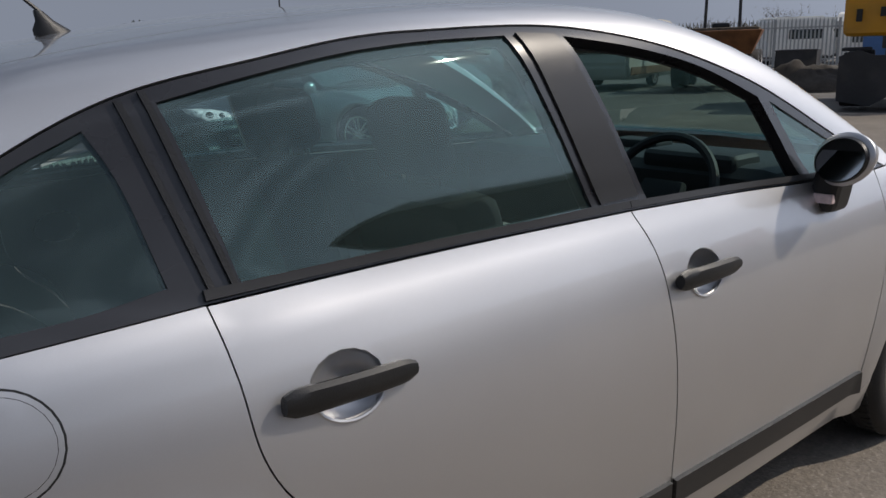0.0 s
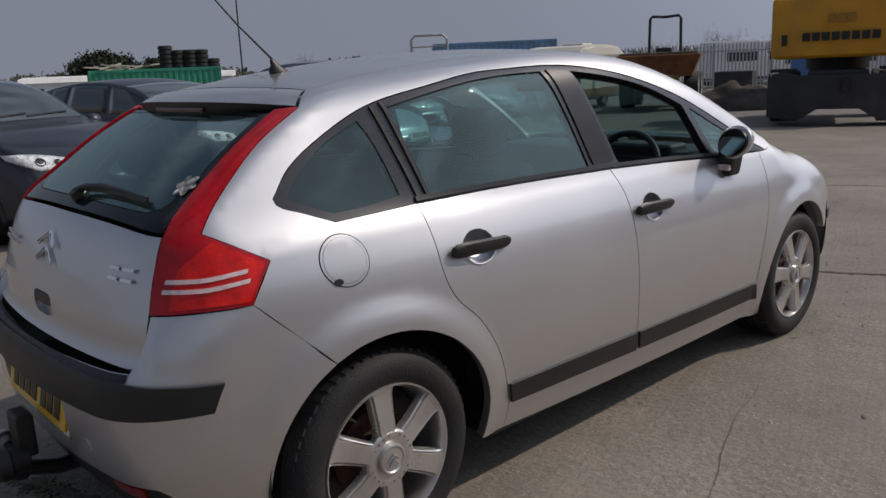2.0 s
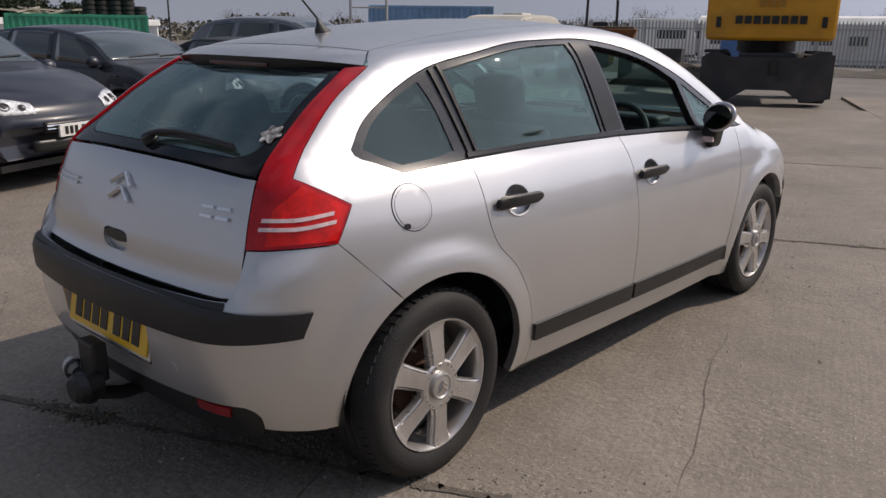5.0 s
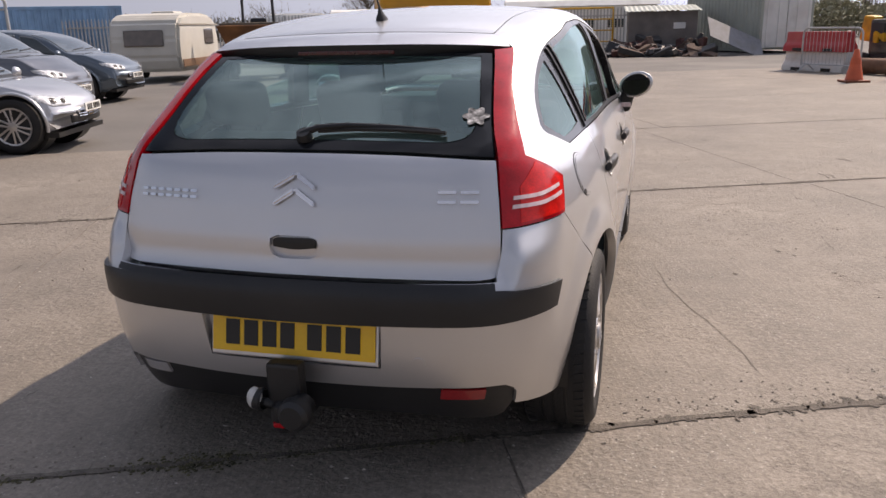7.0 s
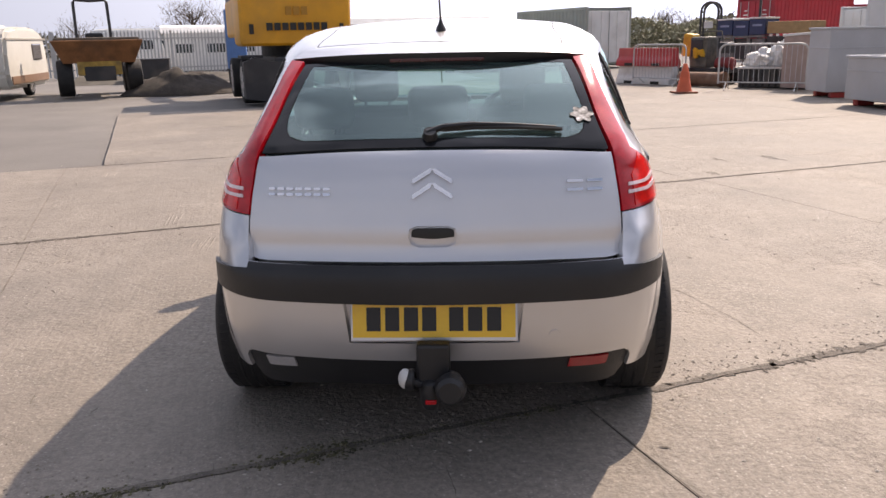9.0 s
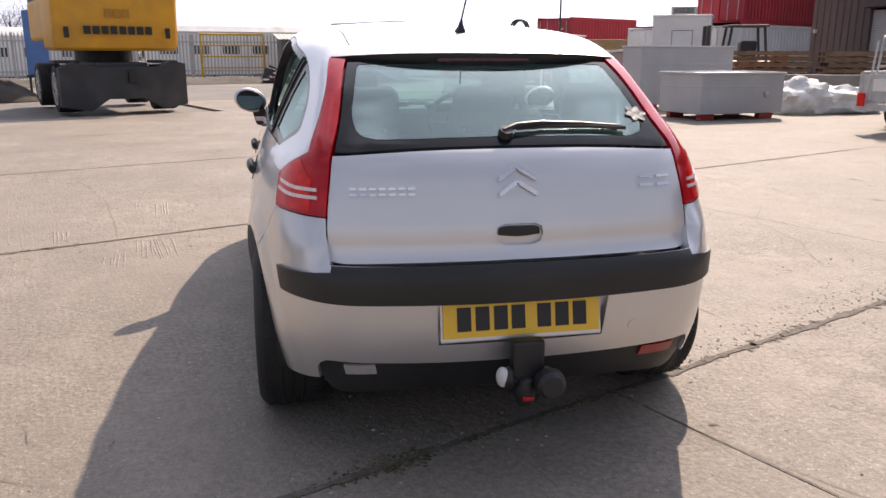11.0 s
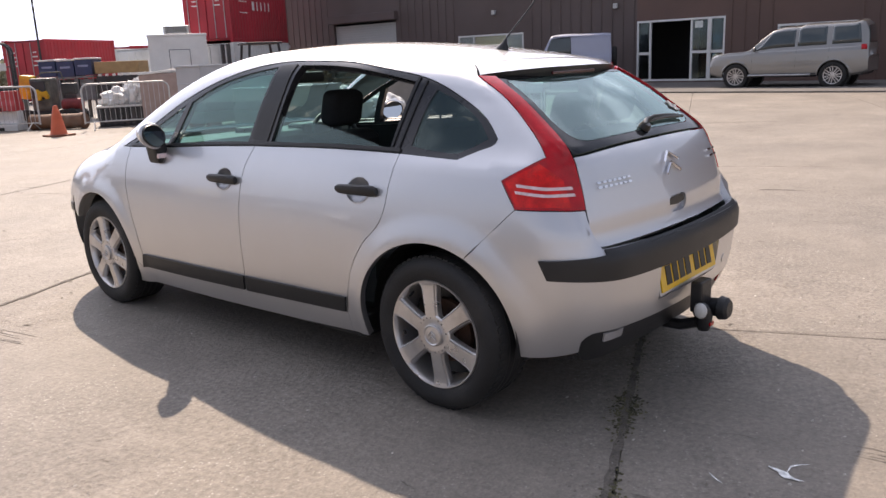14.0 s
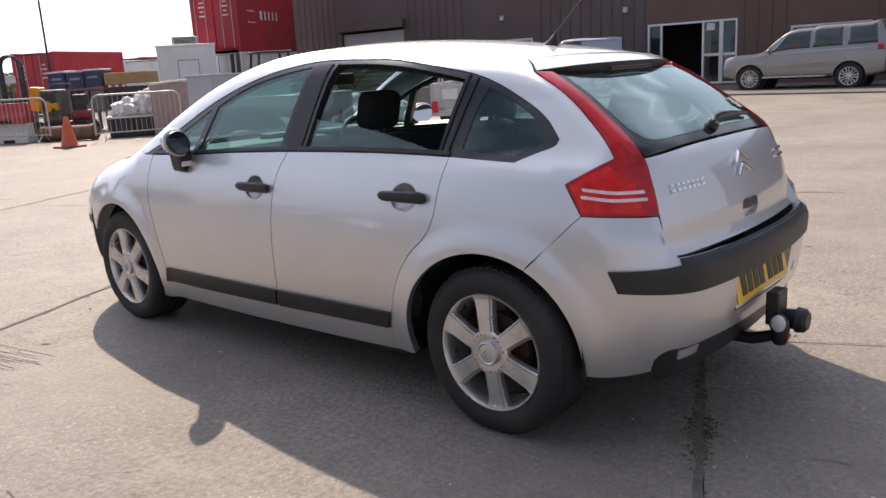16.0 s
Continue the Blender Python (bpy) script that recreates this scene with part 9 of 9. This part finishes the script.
def white_van(x, y, turn, length, height):
    """White van standing behind the palisade fence: rounded body, dark glazing, sill."""
    v = thing("white_van", "white van parked behind the palisade fence", "van", on_ground(x, y, turn), "white vans behind the fence")
    h = length / 2
    prof = [(-h, 0.35), (h, 0.35), (h + 0.06, 0.9), (h, 1.25), (h - 0.28, height - 0.12), (h - 0.5, height), (-h + 0.22, height), (-h + 0.05, height - 0.10), (-h, height - 0.35)]
    part("body", bm_prism(prof, 1.9, Matrix.Translation((0, -0.95, 0)), 0.09), OFF_WHITE_STEEL, v, "white van body")
    part("side_window", bm_box((length * 0.5, 0.03, 0.42), (0.1, -0.955, 1.38), 0.03), CAR_GLASS, v, "dark side window")
    part("sill", bm_box((length * 0.96, 1.84, 0.14), (0, 0, 0.33), 0.03), DARK_STEEL, v)
    for sx in (-h * 0.6, h * 0.6):
        for s in (-1, 1):
            far_wheel(v, 0, 0, 0.33, s).matrix_basis = pose(sx, s * 0.86, 0.33, 0, 0, 90 * s)


white_van(-16.9, 36.1, 48.6, 2.9, 2.14)
white_van(-17.6, 41.6, 48.6, 3.6, 2.16)
# white roofs and pale sheds beyond the fence
for x, y, lx, ly, h, turn in ((-12.5, 42, 9, 3, 2.3, 20), (-3.5, 44, 8, 3, 2.6, 12), (-28, 33, 8, 3, 1.7, 30), (-55, 22, 14, 3, 1.9, 60)):
    v = thing("storage_shed", "long pale storage shed beyond the palisade fence", "shed", on_ground(x, y, turn), "pale sheds beyond the fence")
    part("wall", bm_box((lx, ly, h - 0.35), (0, 0, (h - 0.35) / 2), 0.03), WHITE_STEEL, v)
    bm = bm_prism([(-ly / 2 - 0.15, 0), (ly / 2 + 0.15, 0), (ly / 2 - 0.2, 0.30), (0, 0.42), (-ly / 2 + 0.2, 0.30)], lx + 0.3, Matrix.Translation((-lx / 2 - 0.15, 0, h - 0.36)) @ Matrix.Rotation(radians(-90), 4, "Z"))
    part("roof", bm, OFF_WHITE_STEEL, v, "white rounded roof")
    for k in range(int(lx / 1.6)):
        part("window", bm_box((0.9, 0.03, 0.45), (-lx / 2 + 1.0 + 1.6 * k, -ly / 2 - 0.01, h * 0.5), 0.01), CAR_GLASS, v)
v = thing("green_shed", "pale green sheet shed far behind the excavator", "shed", on_ground(-5.2, 54.0, 0))
part("wall", bm_box((7, 4, 2.2), (0, 0, 1.1)), material("pale_green_sheet", (0.20, 0.34, 0.25), 0.6, spread=0.1), v)
part("roof", bm_box((7.4, 4.4, 0.25), (0, 0, 2.3), 0.05), DARK_STEEL, v)
# yellow gate in the fence
v = thing("yellow_gate", "yellow steel frame gate beside the palisade fence", "gate", on_ground(-2.6, 36.2, 4))
part("frame", bm_tube([(-1.4, 0, 0), (-1.4, 0, 2.0), (1.4, 0, 2.0), (1.4, 0, 0)], 0.06, 6), YELLOW, v)
for z in (0.5, 1.0, 1.5):
    part("rail", bm_tube([(-1.4, 0, z), (1.4, 0, z)], 0.03, 6), YELLOW, v)

# ---- trees along the horizon ----
BARK = material("grey_brown_bark", (0.10, 0.08, 0.06), 0.95, spread=0.3, fine=40, bump=0.5)
TWIG = material("bare_brown_twigs", (0.115, 0.09, 0.07), 0.95, spread=0.3)
LEAF = material("dark_evergreen_leaves", (0.022, 0.034, 0.014), 0.8, spread=0.35, scale=3)
# far hedge: distance haze is put into the leaf colour, paler than LEAF
HEDGE = material("haze_paled_hedge_leaves", (0.115, 0.105, 0.078), 0.85, spread=0.35, scale=2)


def tree(seed, kind, height, spread):
    """A trunk with limbs and a ragged crown of many small leaf clumps or twigs."""
    rng = random.Random(seed)
    v = thing("tree", "dark evergreen tree on the horizon" if kind == "leaf" else "bare brown early-spring tree on the horizon", "tree", None, "trees on the horizon")
    bm = bm_tube([(0, 0, 0), (0.1, 0, height * 0.3), (-0.05, 0.1, height * 0.62), (0, 0, height * 0.85)], height * 0.035, 7, taper=height * 0.008)
    tips = []
    for k in range(11 if kind == "leaf" else 18):
        a, z = rng.uniform(0, math.tau), height * rng.uniform(0.25, 0.75)
        ln = spread * rng.uniform(0.55, 1.0) * (1.1 - z / height * 0.6)
        e = Vector((math.cos(a) * ln, math.sin(a) * ln, min(height * 0.98, z + ln * rng.uniform(0.4, 1.0))))
        mid = Vector((e.x * 0.5, e.y * 0.5, z + (e.z - z) * 0.35))
        bm_tube([(0, 0, z), mid, e], height * 0.012, 5, bm=bm, taper=height * 0.004)
        tips += [mid, e]
    part("trunk", bm, BARK, v)
    verts, faces = [], []
    if kind == "leaf":
        for _ in range(9000):
            t = rng.choice(tips)
            c = t + Vector((rng.gauss(0, 1), rng.gauss(0, 1), rng.gauss(0, 0.8))) * spread * 0.15
            if c.z < height * 0.12:
                continue
            s = rng.uniform(0.07, 0.17) * height / 6
            a, b = Vector((rng.gauss(0, 1), rng.gauss(0, 1), rng.gauss(0, 1))).normalized() * s, Vector((rng.gauss(0, 1), rng.gauss(0, 1), rng.gauss(0, 1))).normalized() * s
            o = len(verts)
            verts += [tuple(c - a), tuple(c + b), tuple(c + a), tuple(c - b)]
            faces.append((o, o + 1, o + 2, o + 3))
    else:
        for _ in range(1500):
            t = rng.choice(tips)
            c = t + Vector((rng.gauss(0, 1), rng.gauss(0, 1), rng.gauss(0, 0.7))) * spread * 0.18
            d = Vector((rng.gauss(0, 0.6), rng.gauss(0, 0.6), rng.uniform(0.2, 1))).normalized() * rng.uniform(0.3, 0.8) * height / 6
            w = Vector((rng.gauss(0, 1), rng.gauss(0, 1), 0)).normalized() * 0.022 * height / 6
            o = len(verts)
            verts += [tuple(c - w), tuple(c + w), tuple(c + d)]
            faces.append((o, o + 1, o + 2))
    raw("crown", verts, faces, LEAF if kind == "leaf" else TWIG, v)
    return v


ever, bare, bare2 = tree(1, "leaf", 6.0, 2.4), tree(2, "twig", 6.0, 2.8), tree(5, "twig", 5.0, 2.9)
ever.matrix_world = pose(-75.0, 26.0, -1.2)
rng = random.Random(11)
copy_thing(ever, pose(-74.0, 29.0, -1.4, 0, 0, 140))
copy_thing(ever, pose(-73.0, 31.5, -2.0, 0, 0, 80))
bare.matrix_world, bare2.matrix_world = pose(-24, 66, -1.0), pose(-20, 64, -1.0)
for k in range(34):
    a = radians(-62 + 118 * k / 33 + rng.uniform(-1.2, 1.2))
    d = rng.uniform(78, 110)
    copy_thing((bare, bare2)[k % 2], pose(-d * math.sin(a), d * math.cos(a), rng.uniform(-2.8, -1.2), 0, 0, rng.uniform(0, 360)))


def hedge():
    """Far hedges and scrub: one ragged belt of leaf clumps round the horizon."""
    rng = random.Random(3)
    verts, faces = [], []
    for _ in range(32000):
        a = radians(rng.uniform(-95, 95))
        d = rng.uniform(95, 130)
        top = 2.2 + 2.6 * abs(noise.noise((a * 9, 2, 0))) + 1.2 * noise.noise((a * 31, 5, 0))
        z = rng.uniform(-0.4, max(0.4, top))
        c = Vector((d * math.sin(a), d * math.cos(a), z))
        s = rng.uniform(0.12, 0.38)
        p, q = Vector((rng.gauss(0, 1), rng.gauss(0, 1), rng.gauss(0, 1))).normalized() * s, Vector((rng.gauss(0, 1), rng.gauss(0, 1), rng.gauss(0, 1))).normalized() * s
        o = len(verts)
        verts += [tuple(c - p), tuple(c + q), tuple(c + p), tuple(c - q)]
        faces.append((o, o + 1, o + 2, o + 3))
    tagged(raw("hedge", verts, faces, HEDGE), "far brown-green hedge along the horizon", "hedge", kind="stuff")


hedge()

# bright tube frame of a truck headboard standing by the blue container
v = thing("headboard_frame", "bright tube headboard frame standing beside the blue container", "tube frame", on_ground(-19.6, 18.7, 48))
part("frame", bm_tube([(-0.65, 0, 0), (-0.65, 0, 2.45), (-0.5, 0, 2.6), (0.5, 0, 2.6), (0.65, 0, 2.45), (0.65, 0, 0)], 0.05, 8), GALV, v)
part("cross_bar", bm_tube([(-0.65, 0, 2.2), (0.65, 0, 2.2)], 0.03, 6), GALV, v)


def blue_tank():
    """Tall blue plastic tank on a dark steel stand."""
    BLUE_PLASTIC = material("faded_blue_plastic", (0.10, 0.24, 0.55), 0.45, spread=0.10, scale=3, dirt=(0.22, 0.30, 0.42), dirt_amount=0.4)
    v = thing("blue_tank", "tall faded blue plastic tank on a dark steel stand", "tank", on_ground(-7.1, 21.25, 15))
    part("shell", bm_box((0.58, 0.7, 1.72), (0, 0, 1.48), 0.07, segments=3), BLUE_PLASTIC, v, smooth=True)
    part("cap", bm_lathe([(0.0, 0.11), (0.06, 0.11), (0.07, 0.0)], 20, "Z", at=(0, 0, 2.33)), INK, v, "black filler cap")
    for sx in (-0.25, 0.25):
        for sy in (-0.3, 0.3):
            part("leg", bm_box((0.06, 0.06, 0.60), (sx, sy, 0.30), 0.006), DARK_STEEL, v)
    part("shelf", bm_box((0.66, 0.78, 0.05), (0, 0, 0.60), 0.008), DARK_STEEL, v)


blue_tank()


def steel_bin():
    """Open dark steel bin between the dumper and the soil bank."""
    v = thing("steel_bin", "dark grey open steel bin beside a soil bank", "bin", on_ground(-12.35, 27.6, 18))
    for x, y, sx, sy in ((0, -0.45, 1.3, 0.04), (0, 0.45, 1.3, 0.04), (-0.65, 0, 0.04, 0.94), (0.65, 0, 0.04, 0.94)):
        part("side_panel", bm_box((sx, sy, 0.78), (x, y, 0.43), 0.006), DARK_STEEL, v)
    part("base_plate", bm_box((1.3, 0.9, 0.05), (0, 0, 0.06), 0.006), DARK_STEEL, v)
    part("rim", bm_tube([(-0.67, -0.47, 0.83), (0.67, -0.47, 0.83), (0.67, 0.47, 0.83), (-0.67, 0.47, 0.83), (-0.67, -0.47, 0.83)], 0.025, 6), DARK_STEEL, v)


steel_bin()


def brown_pipe():
    """A thick brown pipe lying on the yard behind the cone."""
    CLAY = material("brown_clay_pipe", (0.17, 0.085, 0.05), 0.75, spread=0.2, scale=6, dirt=(0.24, 0.19, 0.15), dirt_amount=0.5)
    v = thing("brown_pipe", "thick dusty brown pipe lying behind a traffic cone", "pipe", on_ground(6.10, 18.70, -55))
    bm = bm_lathe([(-0.72, 0.16), (-0.72, 0.20), (-0.58, 0.20), (-0.57, 0.185), (0.72, 0.185), (0.72, 0.15)], 28, "X", at=(0, 0, 0.20))
    part("barrel", bm, CLAY, v, smooth=True)
    part("collar", bm_lathe([(0.60, 0.19), (0.60, 0.205), (0.70, 0.205), (0.70, 0.19)], 28, "X", at=(0, 0, 0.20)), CLAY, v)


brown_pipe()


def crate_with_sack():
    """Low dark crate behind the crowd barrier, a white sack slumped on it."""
    v = thing("low_crate", "low dark slatted crate with a pale lid behind a crowd barrier", "crate", on_ground(7.55, 18.1, -30))
    for k in range(8):
        part("slat", bm_box((0.09, 0.05, 0.46), (-0.55 + 0.157 * k, -0.42, 0.25), 0.006, segments=1), DARK_STEEL, v)
    part("box", bm_box((1.2, 0.78, 0.46), (0, 0, 0.25), 0.01), INK, v)
    part("lid", bm_box((1.28, 0.92, 0.05), (0, 0, 0.505), 0.01), WHITE_PLASTIC, v, "pale lid")
    for k, (x, y, sx, sz) in enumerate(((7.45, 18.18, 0.44, 0.40), (7.86, 17.86, 0.30, 0.60))):
        bm = bmesh.new()
        bmesh.ops.create_icosphere(bm, subdivisions=4, radius=1)
        for q in bm.verts:
            c = q.co + Vector((k * 9, 0, 0))
            q.co *= 1 + noise.noise(c * 2.0) * 0.35 + abs(noise.noise(c * 4.5)) * 0.30 - 0.1
            q.co = Vector((q.co.x * sx, q.co.y * 0.36, max(0, q.co.z * 0.7 + 0.4) * sz))
        sack = tagged(part("sack", bm, WHITE_PLASTIC, None), "crumpled white sack slumped on a low crate", "sack", "white sacks on the crate")
        sack.matrix_world = on_ground(x, y, 20, 0.53)


crate_with_sack()


def site_cabin():
    """Tall white steel cabin with a plain door, standing before the containers."""
    v = thing("site_cabin", "tall white steel cabin with a plain flush door", "cabin", on_ground(17.37, 31.10, -31.6))
    part("wall", bm_box((2.44, 2.4, 2.80), (0, 0, 1.42), 0.03), WHITE_STEEL, v)
    part("roof_edge", bm_box((2.52, 2.48, 0.10), (0, 0, 2.81), 0.02), WHITE_STEEL, v)
    door = part("door", bm_box((0.84, 0.04, 1.95), (0.05, -1.205, 1.20), 0.015), WHITE_STEEL, v, "flush white door")
    part("door_seal", bm_box((0.90, 0.012, 2.01), (0.05, -1.203, 1.20), 0.004), RACK, v, "grey door seal")
    part("door_handle", bm_box((0.04, 0.05, 0.16), (0.38, -1.24, 1.15), 0.01), DARK_STEEL, door)
    for x in (-1.18, 1.18):
        part("corner_post", bm_box((0.10, 0.10, 2.78), (x, -1.18, 1.40), 0.01), WHITE_STEEL, v)


site_cabin()


def arched_frame():
    """Dark steel tube arch over a low dark skip beside the red container."""
    v = thing("arched_frame", "dark steel tube arch over a dark skip by a red container", "steel frame", on_ground(9.45, 30.3, -40))
    for y in (-0.14, 0.14):
        pts = [(-0.36, y, 0.0), (-0.36, y, 2.2)] + [(-0.36 * math.cos(a * math.pi / 8), y, 2.2 + 0.36 * math.sin(a * math.pi / 8)) for a in range(1, 8)] + [(0.36, y, 2.2), (0.36, y, 0.0)]
        part("hoop", bm_tube(pts, 0.05, 8), DARK_STEEL, v, smooth=True)
    for x, z in ((-0.36, 1.2), (0.36, 1.2), (-0.36, 2.2), (0.36, 2.2), (0.0, 2.56)):
        part("tie", bm_tube([(x, -0.14, z), (x, 0.14, z)], 0.03, 6), DARK_STEEL, v)
    part("skip", bm_prism([(-0.50, 0.0), (0.50, 0.0), (0.62, 0.95), (-0.62, 0.95)], 1.2, Matrix.Translation((0, -0.6, 0.05)), 0.03), DARK_STEEL, v)
    part("plate", bm_box((0.36, 0.03, 0.26), (0.0, -0.20, 1.70), 0.005), WHITE_PLASTIC, v, "white plate")
    part("plate_stay", bm_tube([(-0.36, -0.14, 1.70), (0.36, -0.14, 1.70)], 0.02, 6), DARK_STEEL, v)


arched_frame()


def scrub():
    """Dense olive scrub behind the yard, between the containers."""
    rng = random.Random(19)
    verts, faces = [], []
    for _ in range(14000):
        u = rng.random()
        x, y = 8 + 22 * u + rng.gauss(0, 1.2), 66 - 12 * u + rng.gauss(0, 1.8)
        top = 2.35 + 0.7 * noise.noise((x * 0.35, 3, 0)) + 0.5 * noise.noise((x * 1.3, 7, 0))
        c = Vector((x, y, top * rng.random() ** 0.7))
        s = rng.uniform(0.07, 0.20)
        p, q = Vector((rng.gauss(0, 1), rng.gauss(0, 1), rng.gauss(0, 1))).normalized() * s, Vector((rng.gauss(0, 1), rng.gauss(0, 1), rng.gauss(0, 1))).normalized() * s
        o = len(verts)
        verts += [tuple(c - p), tuple(c + q), tuple(c + p), tuple(c - q)]
        faces.append((o, o + 1, o + 2, o + 3))
    tagged(raw("scrub", verts, faces, SCRUB), "dense olive scrub behind the yard", "scrub", kind="stuff")


SCRUB = material("olive_scrub_leaves", (0.27, 0.265, 0.18), 0.85, spread=0.35, scale=2)
scrub()


def roof_unit():
    """Flat grey air unit on the roof of a white container."""
    v = thing("air_unit", "flat grey air unit on a white container roof", "air unit", on_ground(17.37, 31.10, -31.6, 2.87))
    part("casing", bm_box((1.1, 0.8, 0.34), (0, 0, 0.20), 0.03), GALV, v)
    for k in range(5):
        part("vent_slat", bm_box((0.9, 0.02, 0.025), (0, -0.41, 0.10 + 0.05 * k), 0.004, segments=1), INK, v)
    for sx in (-0.4, 0.4):
        part("skid", bm_box((0.08, 0.8, 0.05), (sx, 0, 0.025), 0.006), DARK_STEEL, v)


roof_unit()
